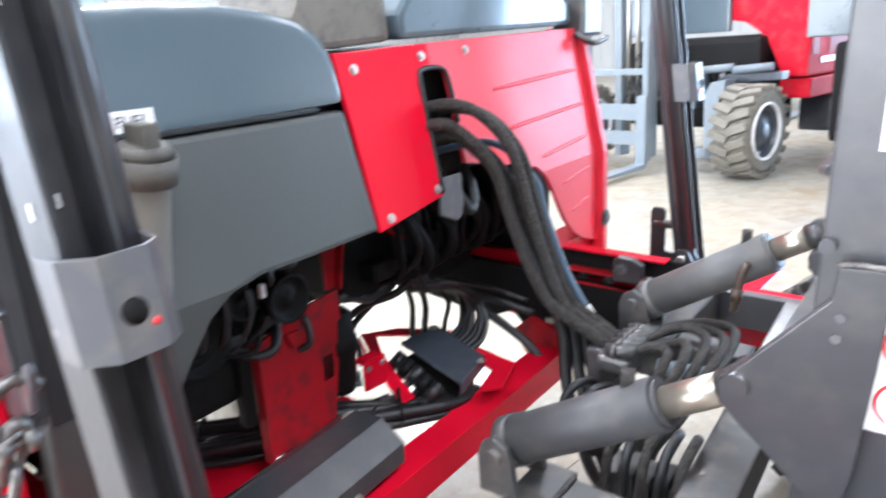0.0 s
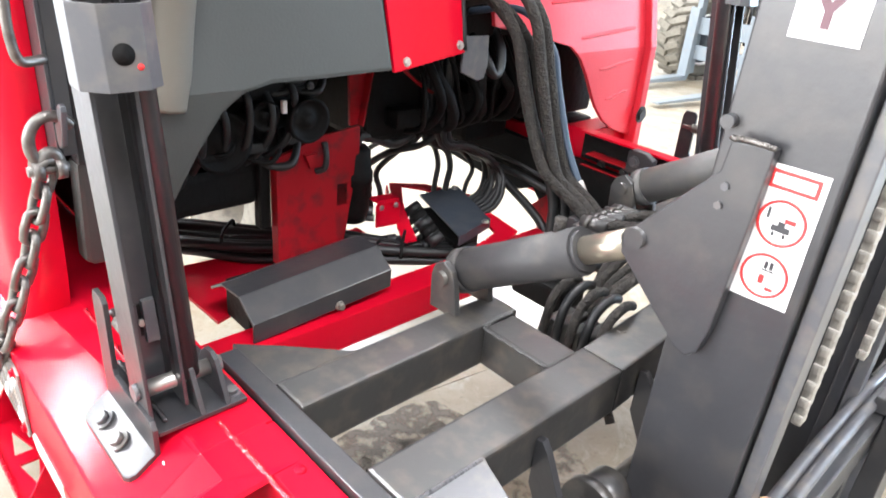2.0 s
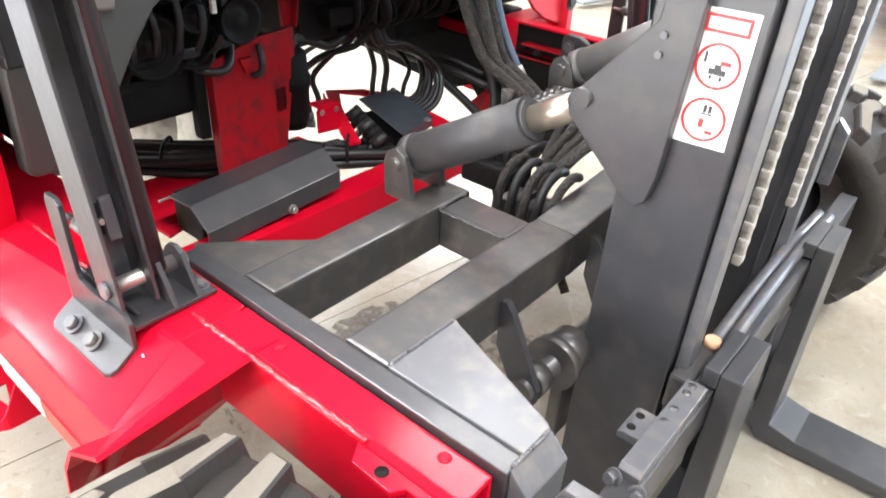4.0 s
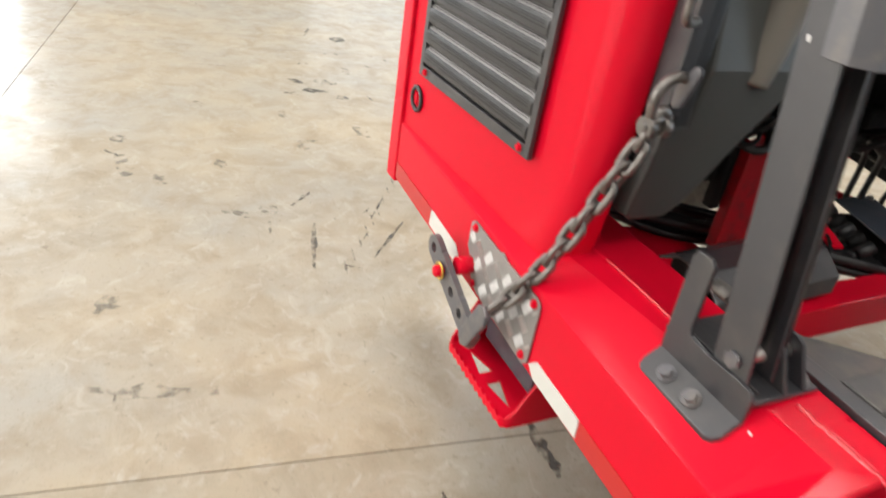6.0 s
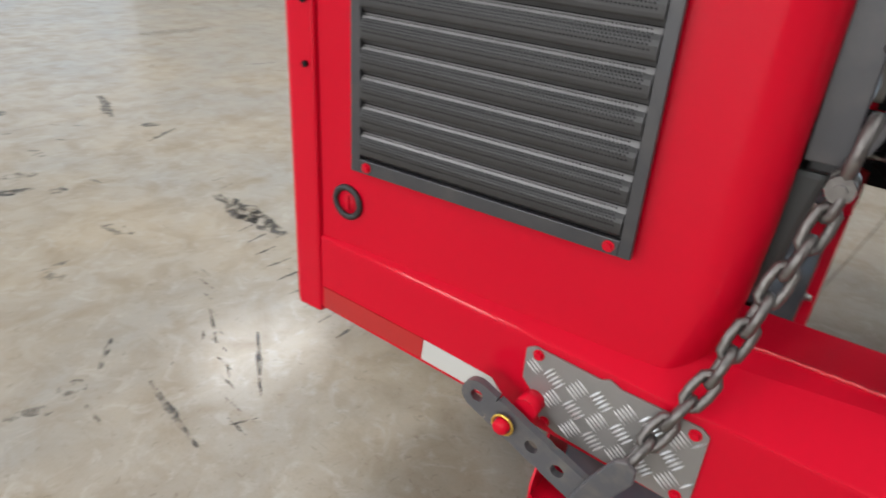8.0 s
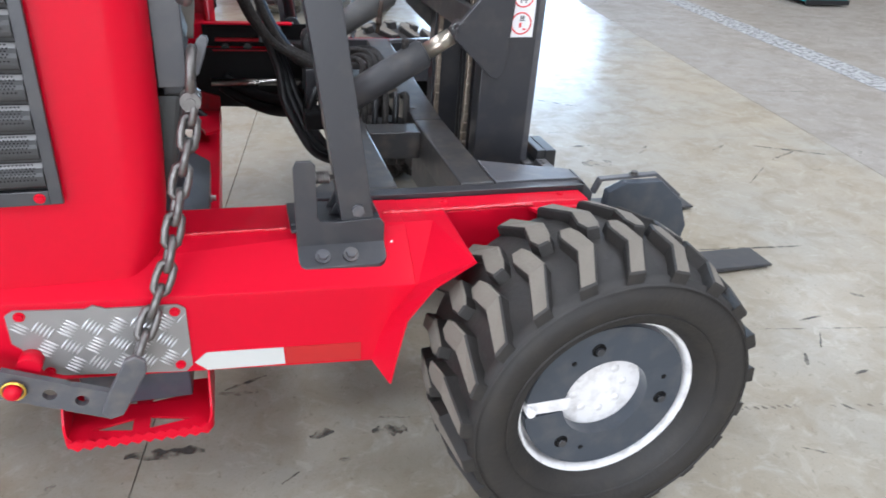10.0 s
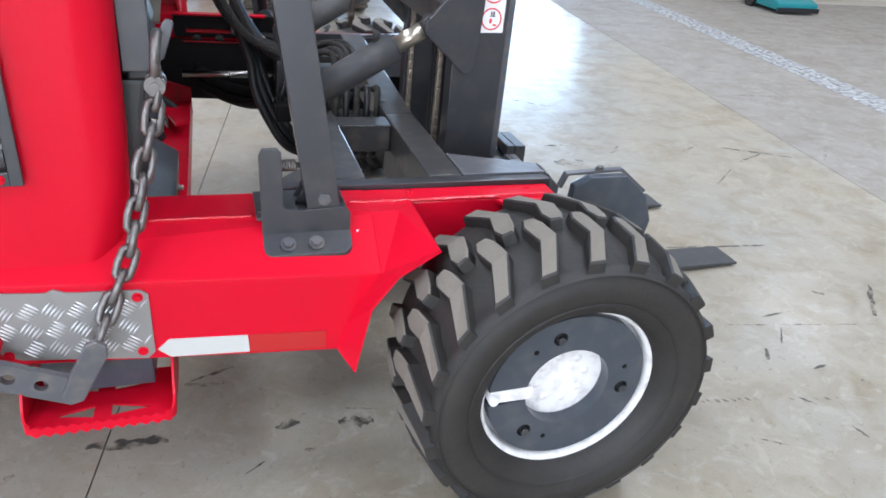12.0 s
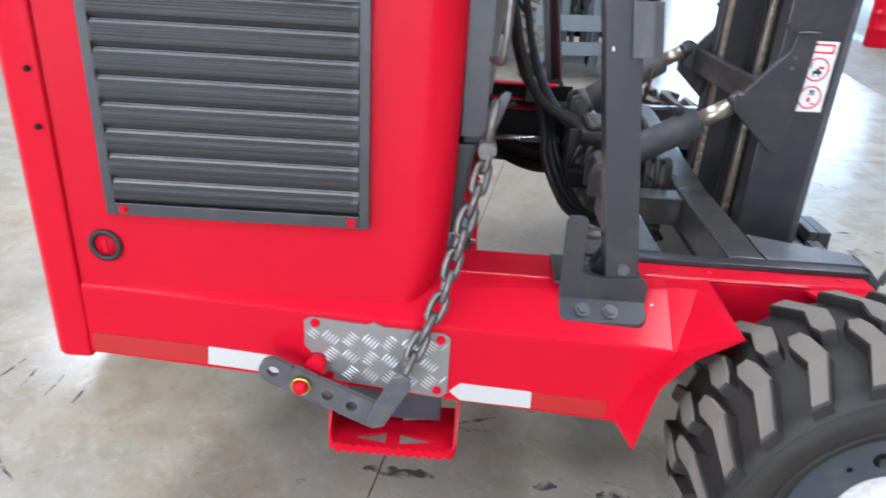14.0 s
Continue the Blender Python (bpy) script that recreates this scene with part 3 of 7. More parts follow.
for x, z in ((gx0 + 0.03, gz0 + 0.011), (gx1 - 0.03, gz0 + 0.011), (gx1 - 0.03, gz1 - 0.015), (gx0 + 0.03, gz1 - 0.015)):
    part("grille_bolt", hexbolt(B(), (x, -0.010, z), (0, -1, 0), 0.0055, 0.005), RED, grille)
# round lock with its black ring
bm = lathe(B(), [(0.030, 0.0), (0.030, -0.004), (0.027, -0.006), (0.022, -0.006), (0.020, -0.003), (0.020, 0.0)], 32, "y", True)
ring = part("lock_ring", bm, BLACK, truck, "black rubber lock ring", m=pose(-0.361, 0.008, 0.672))
bm = lathe(B(), [(0.0, -0.001), (0.019, -0.001), (0.0195, 0.002)], 24, "y")
box(bm, -0.003, 0.003, -0.004, 0, -0.012, 0.012)
part("lock_cup", bm, RED, ring)

# tread plate, tapes, plate bolts
bm = B()
px0, px1, pz0, pz1 = -0.013, 0.250, 0.413, 0.569
prism(bm, [(px0, 0.505), (px0, pz1 - 0.012), (px0 + 0.012, pz1 - 0.004), (0.1, pz1 - 0.012), (0.112, pz1 - 0.006), (0.13, pz1 - 0.014), (px1 - 0.012, 0.551), (px1, 0.542), (px1, pz0 + 0.012), (px1 - 0.012, pz0), (0.05, 0.433), (0.022, 0.445), (0.012, 0.478)], "xz", -0.0045, -0.0012)
tread_plate = part("tread_plate", bm, ALU, truck, "aluminium five-bar tread plate, lightly scratched")
rim = [(px0, 0.505), (px0, pz1 - 0.014), (px1, 0.543), (px1, pz0 + 0.004), (0.05, 0.433), (0.022, 0.445), (0.012, 0.478)]


def on_plate(x, z):
    inside = False
    for (x0, z0), (x1, z1) in zip(rim, rim[1:] + rim[:1]):
        if (z0 > z) != (z1 > z) and x < x0 + (z - z0) * (x1 - x0) / (z1 - z0):
            inside = not inside
    return inside


def raised_bar(bm, m, a=0.0140, w=0.0019, h=0.0020):
    """One almond-shaped rib with a sharp crest."""
    v = [bm.verts.new(m @ Vector(c)) for c in ((-a, 0.0004, 0), (-a * 0.3, 0, -w), (a * 0.3, 0, -w), (a, 0.0004, 0), (a * 0.3, 0, w), (-a * 0.3, 0, w), (-a * 0.45, -h, 0), (a * 0.45, -h, 0))]
    for f in ((0, 1, 6), (1, 2, 7, 6), (2, 3, 7), (3, 4, 7), (4, 5, 6, 7), (5, 0, 6)):
        bm.faces.new([v[i] for i in f])


bm = B()
for i in range(-1, 11):
    for j in range(-1, 8):
        cx, cz = px0 + 0.012 + i * 0.036, pz0 + 0.006 + j * 0.036 - i * 0.0015
        if min((cx - bx) ** 2 + (cz - bz) ** 2 for bx, bz in ((0.007, 0.554), (0.233, 0.538), (0.031, 0.444), (0.231, 0.429))) < 0.00015:
            continue
        w = 38 if (i + j) % 2 else -52
        for k in range(5):
            m = pose(cx, -0.0046, cz, 0, w, 0) @ Matrix.Translation((0, 0, (k - 2) * 0.0063))
            ends = [m @ Vector((e, 0, 0)) for e in (-0.0145, 0.0145)]
            if all(on_plate(e.x, e.z) for e in ends):
                raised_bar(bm, m)
bmesh.ops.recalc_face_normals(bm, faces=bm.faces)
for f in bm.faces:
    if f.normal.y > 0:
        f.normal_flip()
tagged(part("tread_pattern", bm, BARS, tread_plate), kind="stuff")
for x, z in ((0.007, 0.554), (0.233, 0.538), (0.031, 0.444), (0.231, 0.429)):
    part("plate_bolt", hexbolt(B(), (x, -0.0045, z), (0, -1, 0), 0.006, 0.006), RED, tread_plate)
bm = B()
prism(bm, [(0.254, 0.427), (0.274, 0.446), (0.405, 0.439), (0.407, 0.403), (0.274, 0.409)], "xz", -0.0022, -0.0004)
part("reflective_tape", bm, REFLEX, truck, "white reflective arrow tape")
bm = B()
prism(bm, [(0.408, 0.439), (0.545, 0.432), (0.545, 0.394), (0.409, 0.402)], "xz", -0.0018, -0.0003)
part("reflective_tape", bm, DARKTAPE, truck, "dark red reflective tape")
bm = B()
prism(bm, [(-0.193, 0.484), (-0.065, 0.474), (-0.045, 0.453), (-0.065, 0.436), (-0.196, 0.446)], "xz", -0.0022, -0.0004)
part("reflective_tape", bm, REFLEX, truck, "white reflective arrow tape")
bm = B()
prism(bm, [(-0.41, 0.496), (-0.195, 0.485), (-0.198, 0.446), (-0.41, 0.456)], "xz", -0.0018, -0.0003)
part("reflective_tape", bm, DARKTAPE, truck, "dark red reflective tape")

# stirrup step under the beam
bm = B()
th = 0.005
zs, zt = 0.302, 0.302 + th


def pierced(bm, x0, x1, y0, y1, tri):
    """A plate cell with a triangular hole; tri runs tip, then the two far corners."""
    rect = [(x0, y0), (x1, y0), (x1, y1), (x0, y1)]
    (a, c, b) = tri
    if a[0] > c[0]:
        rect = [rect[1], rect[0], rect[3], rect[2]]
    quads = [(rect[0], rect[1], c, a), (rect[1], rect[2], b, c), (rect[2], rect[3], a, b), (rect[3], rect[0], a)]
    for z in (zs, zt):
        for q in quads:
            bm.faces.new([bm.verts.new((x, y, z)) for x, y in q])
    for p, q in ((a, c), (c, b), (b, a)):
        bm.faces.new([bm.verts.new(v) for v in ((*p, zs), (*q, zs), (*q, zt), (*p, zt))])


for y0, y1 in ((-0.035, 0.035), (0.035, 0.105)):
    m = (y0 + y1) / 2
    pierced(bm, 0.036, 0.1525, y0, y1, ((0.068, m - 0.004), (0.138, m - 0.017), (0.138, m + 0.014)))
    pierced(bm, 0.1525, 0.269, y0, y1, ((0.238, m - 0.004), (0.166, m - 0.017), (0.166, m + 0.014)))
bmesh.ops.remove_doubles(bm, verts=bm.verts, dist=0.0002)
wall = [(0.031, 0.12), (0.031, 0.02), (0.031, -0.005), (0.031, -0.018)]
wall += [(0.053 - 0.022 * math.cos(k * math.pi / 12), -0.018 - 0.022 * math.sin(k * math.pi / 12)) for k in range(1, 6)]
wall += [(0.053 + 0.00476 * k, -0.040) for k in range(43)]
wall += [(2 * 0.153 - x, y) for x, y in wall[8::-1]]
rows = []
for i, (x, y) in enumerate(wall):
    front = y < -0.03
    tooth = 0.0035 * math.sin(i * math.pi / 2.0) if front else 0.0
    lift = min(max((y + 0.036) / 0.05, 0.0), 1.0)
    top = 0.315 + tooth * 0.9 + 0.092 * lift ** 1.4
    inw = (0.153 - x) / 0.122 * 0.004 if abs(x - 0.153) > 0.09 else 0.0
    iny = 0.004 if front else 0.0
    rows.append([(x, y, 0.298 - tooth), (x, y, top), (x + inw, y + iny, top), (x + inw, y + iny, 0.298 - tooth)])
rows = [[bm.verts.new(c) for c in r] for r in rows]
for p, q in zip(rows, rows[1:]):
    for k in range(4):
        bm.faces.new((p[k], q[k], q[(k + 1) % 4], p[(k + 1) % 4]))
bmesh.ops.recalc_face_normals(bm, faces=bm.faces)
part("step", bm, RED, truck, "red stirrup step with a toothed lip and triangular holes")
bm = B()
box(bm, 0.06, 0.24, 0.03, 0.10, 0.33, 0.404, 0.004)
part("step_bracket", bm, SLATE, truck)

# chain arm with four holes, its knob and pivot
arm_m = Matrix.Translation((-0.009, -0.048, 0.454)) @ pose(0, 0, 0, 0, 24, 0)
def drilled(bm, cells, half, y0, y1, n=24):
    """A flat bar along x with round holes; cells: hole's x, radius, left and right reach, rounded left end."""
    for cx, r, lx, rx_, rounded in cells:
        ring = []
        for k in range(n):
            a = 2 * math.pi * k / n
            c, d = math.cos(a), math.sin(a)
            if rounded and c < 0:
                e = half
            else:
                e = min((rx_ - cx) / c if c > 1e-6 else 9, (lx - cx) / c if c < -1e-6 else 9, half / abs(d) if abs(d) > 1e-6 else 9)
            ring.append([bm.verts.new(p) for p in ((cx + e * c, y0, e * d), (cx + r * c, y0, r * d), (cx + r * c, y1, r * d), (cx + e * c, y1, e * d))])
        for p, q in zip(ring, ring[1:] + ring[:1]):
            for k in range(4):
                bm.faces.new((p[k], q[k], q[(k + 1) % 4], p[(k + 1) % 4]))


bm = B()
drilled(bm, [(-0.055, 0.0105, -0.09, -0.0275, True), (0.0, 0.009, -0.0275, 0.025, False), (0.05, 0.0105, 0.025, 0.074, False), (0.098, 0.0105, 0.074, 0.124, False)], 0.026, -0.005, 0.007)
bmesh.ops.recalc_face_normals(bm, faces=bm.faces)
prism(bm, [(0.124, -0.026), (0.15, -0.026), (0.165, -0.014), (0.165, 0.026), (0.124, 0.026)], "xz", -0.005, 0.007, 0.0)
arm = part("chain_arm", bm, GREY_L, truck, "dark grey steel lever plate with four holes", m=arm_m)
bm = B()
lathe(bm, [(0.0, -0.024), (0.009, -0.0235), (0.0122, -0.020), (0.0125, -0.010), (0.010, -0.005)], 20, "y")
part("knob", bm, RED, arm, "red knob of the locking pin")
bm = B()
tube(bm, [(0.0165 * math.cos(a), -0.012, 0.0165 * math.sin(a)) for a in np.linspace(0, 2 * math.pi, 14)[:-1]], 0.0022, 8, 1, True)
part("clip_ring", bm, BRASS, arm, "yellow zinc ring clip")
bm = B()
cyl(bm, (0.010, -0.034, 0.474), (0.010, -0.001, 0.474), 0.018, 28)
part("arm_pivot", bm, RED, truck, "red pivot boss")
bm = B()
prism(bm, [(0.108, 0.392), (0.118, 0.376), (0.140, 0.382), (0.186, 0.466), (0.186, 0.486), (0.172, 0.498), (0.156, 0.492), (0.128, 0.440)], "xz", -0.064, -0.0535, 0.003)
part("arm_end_eye", bm, GREY_L, truck, "bent flat steel tongue at the lever's end")

# slack chain from its hook to the lever
link_bm = B()
L, W, wr = 0.027, 0.0122, 0.0062
pts = []
for k in range(12):
    a = 2 * math.pi * k / 12
    pts.append(((L - W) * (1 if math.cos(a) > 0 else -1) * (abs(math.cos(a)) > 0.01) + W * math.cos(a), W * math.sin(a), 0))
tube(link_bm, pts, wr, 8, 1, True)
chain = sub("chain", truck)
tagged(chain, "heavy grey steel link chain")
cpath = spline([(0.288, 0.073, 0.860), (0.279, 0.058, 0.811), (0.260, 0.042, 0.741), (0.244, 0.022, 0.675), (0.227, 0.003, 0.612), (0.199, -0.018, 0.547), (0.175, -0.040, 0.493), (0.164, -0.054, 0.470)], 24)
acc, nxt, k, first = 0.0, 0.0, 0, None
for a, b in zip(cpath, cpath[1:]):
    acc += (b - a).length
    if acc >= nxt:
        d = (b - a).normalized()
        m = Matrix.Translation(a) @ d.to_track_quat("X", "Z").to_matrix().to_4x4() @ pose(0, 0, 0, 90 * (k % 2) + 35, 0, 0)
        if first is None:
            first = part("link", link_bm, STEEL, chain, m=m)
        else:
            piece("link", first.data, chain, m)
        nxt += 0.0398
        k += 1
bm = B()
for y0 in (0.058, 0.086):  # two ears of the eye with the first link between them
    cyl(bm, (0.289, y0, 0.872), (0.289, y0 + 0.013, 0.872), 0.0155, 18)
cyl(bm, (0.289, 0.053, 0.872), (0.289, 0.104, 0.872), 0.007, 12)
tube(bm, [(0.289, 0.093, 0.880), (0.290, 0.088, 0.893), (0.291, 0.078, 0.894), (0.291, 0.066, 0.880)], 0.0085, 10, 6)
tube(bm, [(0.290, 0.066, 0.884), (0.292, 0.060, 0.902), (0.294, 0.061, 0.922), (0.296, 0.071, 0.939), (0.297, 0.087, 0.946), (0.297, 0.102, 0.941), (0.296, 0.112, 0.930)], 0.0078, 10, 6)
part("hook", bm, STEEL, truck, "forged steel chain hook")
bm = B()
prism(bm, [(0.284, 0.905), (0.292, 0.898), (0.304, 0.905), (0.313, 0.93), (0.322, 0.956), (0.320, 0.963), (0.312, 0.965), (0.305, 0.958), (0.296, 0.938), (0.284, 0.93)], "xz", 0.0955, 0.1035, 0.002)
part("hook_catch", bm, GREY_L, truck, "grey steel tongue that holds the hook")
# front edge trim of the cover with a handle
bm = B()
box(bm, 0.2425, 0.286, 0.094, 0.0995, 0.885, 1.19, 0.0015)
box(bm, 0.280, 0.286, 0.0996, 0.119, 0.885, 1.19, 0.0015)
part("edge_strip", bm, GREY, truck, "grey painted edge strip")
bm = B()
box(bm, 0.246, 0.279, 0.1195, 0.150, 0.865, 1.19, 0.004)
part("rubber_edge", bm, BLACK, truck)
bm = B()
tube(bm, [(0.286, 0.104, 1.141), (0.300, 0.078, 1.142), (0.306, 0.064, 1.130), (0.306, 0.058, 1.09), (0.304, 0.058, 1.045), (0.300, 0.066, 1.018), (0.286, 0.096, 1.016)], 0.0065, 10, 6)
part("grab_handle", bm, STEEL, truck, "dark grab handle")

# fuel tank skirt with its arch, and the filler
arch = [(0.152, 0.868), (0.118, 0.866), (0.118, 0.700), (0.130, 0.690), (0.20, 0.690), (0.225, 0.712), (0.255, 0.765), (0.274, 0.804), (0.301, 0.856), (0.338, 0.915), (0.373, 0.942), (0.423, 0.953), (0.509, 0.952), (0.670, 0.954), (0.672, 0.96), (0.652, 1.155), (0.152, 1.155)]
bm = B()
prism(bm, arch, "yz", 0.245, 0.286, 0.008)
lean_back(part("fuel_tank", bm, TANK, truck, "matt grey moulded fuel tank with an arched lower edge"), 0.16)
bm = B()
prof = [(0.08, 1.166), (0.08, 1.235), (0.11, 1.272), (0.17, 1.302), (0.25, 1.316), (0.36, 1.321), (0.47, 1.319), (0.54, 1.311), (0.60, 1.296), (0.636, 1.274), (0.654, 1.248), (0.662, 1.222), (0.668, 1.163), (0.152, 1.158)]
prism(bm, prof, "yz", -0.30, 0.286, 0.022)
for f in bm.faces:
    f.smooth = f.calc_area() < 0.004
lean_back(even_shading(part("bonnet", bm, HOOD, truck, "glossy blue-grey engine bonnet")))
bm = B()
prism(bm, [(-0.48, 1.168), (-0.48, 1.34), (0.16, 1.37), (0.24, 1.32), (0.262, 1.168)], "xz", 0.012, 0.10, 0.012)
part("bonnet_side", bm, HOOD_L, truck, "light grey bonnet side above the red cover")
bm = B()
tube(bm, [(0.262, 0.255, 0.93), (0.268, 0.262, 0.98), (0.272, 0.268, 1.04), (0.280, 0.272, 1.09), (0.288, 0.274, 1.124)], 0.031, 24, 8)
filler = part("filler_neck", bm, NECK, truck, "translucent brownish filler neck")
bm = B()
cyl(bm, (0.286, 0.274, 1.118), (0.293, 0.275, 1.150), 0.038, 24)
cyl(bm, (0.293, 0.275, 1.150), (0.295, 0.275, 1.162), 0.036, 24, 0.028)
box(bm, 0.272, 0.318, 0.266, 0.286, 1.154, 1.186, 0.004)
part("filler_cap", bm, CAP_D, filler, "dusty black ribbed fuel cap")
bm = B()
box(bm, 0.2412, 0.2424, 0.272, 0.326, 1.170, 1.196)
fuel_label = part("fuel_label", bm, DECAL, truck, "small white label")
txt = bpy.data.curves.new("letters", "FONT")
txt.body, txt.size, txt.extrude = "FUEL", 0.020, 0.0004
tob = new("letters_source", txt)
me = bpy.data.meshes.new_from_object(tob.evaluated_get(bpy.context.evaluated_depsgraph_get()))
bpy.data.objects.remove(tob)
me.materials.append(DBLK)
piece("letters", me, fuel_label, pose(0.2428, 0.275, 1.176, 90, 0, 90))

# lamp cluster and guard tube beside the bonnet
bm = B()
box(bm, 0.215, 0.275, 0.044, 0.15, 1.185, 1.31, 0.008)
lamp = part("front_lamp", bm, BLACK, truck, "black lamp housing")
bm = B()
box(bm, 0.276, 0.290, 0.051, 0.098, 1.208, 1.31, 0.006)
part("amber_lens", bm, ORANGE, lamp, "amber indicator lens")
bm = B()
box(bm, 0.276, 0.292, 0.110, 0.150, 1.205, 1.31, 0.008)
part("clear_lens", bm, LENS, lamp, "clear headlamp lens")
bm = B()
tube(bm, [(0.22, 0.0, 1.36), (0.25, 0.012, 1.26), (0.28, 0.030, 1.212), (0.296, 0.050, 1.192), (0.30, 0.09, 1.188), (0.30, 0.14, 1.187), (0.296, 0.18, 1.187)], 0.0085, 10, 8)
part("lamp_guard", bm, GREY, truck, "bent dark guard tube")

# front bulkhead: flat red panel with a hose slot, then a ribbed red panel
bm = B()
prism(bm, [(0.655, 1.243), (0.676, 0.950), (0.860, 0.975), (0.858, 1.06), (0.858, 1.19), (0.868, 1.204), (0.898, 1.206), (0.898, 1.250)], "yz", 0.277, 0.286, 0.0015)
panel = lean_back(part("service_panel", bm, RED, truck, "flat red service panel with bolts at its corners"))
for y, z in ((0.694, 1.216), (0.706, 0.968), (0.846, 0.990), (0.875, 1.228)):
    lean_back(part("panel_bolt", hexbolt(B(), (0.286, y, z), (1, 0, 0), 0.006, 0.006), ZINC, panel))
bm = B()
prism(bm, [(0.8985, 1.250), (0.8985, 1.206), (0.935, 1.203), (0.945, 1.19), (0.952, 1.02), (1.06, 1.0), (1.147, 0.981), (1.213, 0.966), (1.255, 0.935), (1.29, 0.895), (1.325, 0.845), (1.355, 0.805), (1.40, 0.765), (1.454, 0.735), (1.545, 0.705), (1.515, 1.262)], "yz", 0.274, 0.284, 0.0015)
rib_panel = lean_back(part("ribbed_panel", bm, RED_SOFT, truck, "red moulded panel with pressed ribs and an arched edge"))
for z0, y0 in ((1.15, 1.10), (1.065, 1.14), (0.985, 1.25), (0.905, 1.34), (0.825, 1.39)):
    bm = B()
    tube(bm, [(0.2785, y0, z0 - 0.002), (0.2805, y0 + 0.03, z0), (0.2805, 1.46, z0 + 0.012), (0.2785, 1.49, z0 + 0.012)], 0.006, 8, 4)
    lean_back(part("pressed_rib", bm, RED_SOFT, rib_panel))
bm = B()
prism(bm, [(1.546, 0.675), (1.5165, 1.262), (1.545, 1.262), (1.575, 0.675)], "yz", 0.20, 0.302, 0.004)
lean_back(part("panel_edge", bm, RED_SOFT, truck))
part("panel_bolt", hexbolt(B(), (0.302, 1.553, 0.768), (1, 0, 0), 0.016, 0.008), BLACK, rib_panel)
lean_back(part("panel_bolt", hexbolt(B(), (0.284, 1.02, 1.232), (1, 0, 0), 0.006, 0.006), ZINC, rib_panel))
bm = B()
tube(bm, [(0.286, 0.860, 0.98), (0.286, 0.859, 1.10), (0.286, 0.858, 1.185), (0.286, 0.872, 1.204), (0.286, 0.928, 1.203), (0.286, 0.945, 1.18), (0.286, 0.950, 1.10)], 0.005, 8, 6)
lean_back(part("slot_edging", bm, BLACK, panel, "black rubber edging"))
# top covers behind the bulkhead
bm = B()
prism(bm, [(0.60, 1.245), (0.60, 1.30), (0.63, 1.36), (0.78, 1.37), (0.815, 1.33), (0.826, 1.256)], "yz", 0.0, 0.205, 0.012)
part("intake_box", bm, CAP, truck, "pale brownish grey intake box")
bm = B()
prism(bm, [(0.835, 1.258), (0.830, 1.30), (0.86, 1.335), (1.42, 1.35), (1.49, 1.32), (1.50, 1.270)], "yz", -0.25, 0.222, 0.012)
part("side_cover", bm, HOOD, truck, "glossy blue-grey cover")
bm = B()
box(bm, 0.16, 0.25, 1.51, 1.62, 1.24, 1.44, 0.01)
tube(bm, [(0.23, 1.50, 1.25), (0.27, 1.52, 1.225), (0.27, 1.60, 1.235)], 0.008)
part("mirror_bracket", bm, GREY_D, truck)

# dark engine bay behind the bulkhead, its shade painted in as near-black
engine = sub("engine", truck)
tagged(engine, "black greasy engine under the bonnet, darkened for the bay's shade")
rnd_e = random.Random(31)
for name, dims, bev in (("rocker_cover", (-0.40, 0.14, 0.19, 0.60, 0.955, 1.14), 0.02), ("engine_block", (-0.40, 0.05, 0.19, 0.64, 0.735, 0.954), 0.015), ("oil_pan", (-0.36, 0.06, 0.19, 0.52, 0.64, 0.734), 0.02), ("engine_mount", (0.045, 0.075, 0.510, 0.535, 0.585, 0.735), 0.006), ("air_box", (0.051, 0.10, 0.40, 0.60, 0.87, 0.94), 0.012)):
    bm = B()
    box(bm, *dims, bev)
    part(name, bm, GREASE_AND_SHADE, engine)
for x1, y, z, r in ((0.13, 0.594, 0.828, 0.046), (0.105, 0.42, 0.80, 0.060), (0.115, 0.505, 0.845, 0.030), (0.11, 0.33, 0.855, 0.036)):
    bm = B()
    lathe(bm, [(0.0, 0.0), (r * 0.3, 0.0), (r * 0.34, -0.008), (r * 0.8, -0.01), (r * 0.85, 0.0), (r, 0.002), (r * 0.9, -0.012), (r, -0.026), (r * 0.8, -0.028), (r * 0.5, -0.08)], 24, "x")
    part("pulley", bm, GREASE_AND_SHADE, engine, m=pose(x1, y, z))
for k in range(16):
    bm = B()
    y, z = rnd_e.uniform(0.26, 0.58), rnd_e.uniform(0.72, 0.93)
    if k % 2:
        box(bm, 0.051, 0.075 + rnd_e.uniform(0, 0.03), y, y + rnd_e.uniform(0.02, 0.06), z, z + rnd_e.uniform(0.015, 0.045), 0.005)
    else:
        tube(bm, [(0.05, y, z), (0.09, y + 0.03, z - 0.02), (0.10, y + 0.07, z - 0.015), (0.06, y + 0.11, z + 0.03)], 0.005 + 0.002 * (k % 3), 8, 6)
    part("engine_fitting", bm, (BLACK, GREASE_AND_SHADE)[k % 3 == 0], engine)
for k in range(7):
    bm = B()
    tube(bm, [(0.05, 0.25 + 0.05 * k, 0.93), (0.11, 0.27 + 0.05 * k, 0.88 - 0.02 * (k % 2)), (0.10, 0.29 + 0.045 * k, 0.79), (0.04, 0.31 + 0.035 * k, 0.72)], 0.008, 8, 6)
    part("engine_hose", bm, BLACK, engine)
bm = B()
box(bm, 0.132, 0.142, 0.526, 0.536, 0.853, 0.878, 0.002)
part("cable_tie", bm, WHITE, engine, "white cable tie end")
part("engine_bolt", hexbolt(B(), (0.10, 0.614, 0.889), (1, 0, 0), 0.006, 0.006), GREY_L, engine)
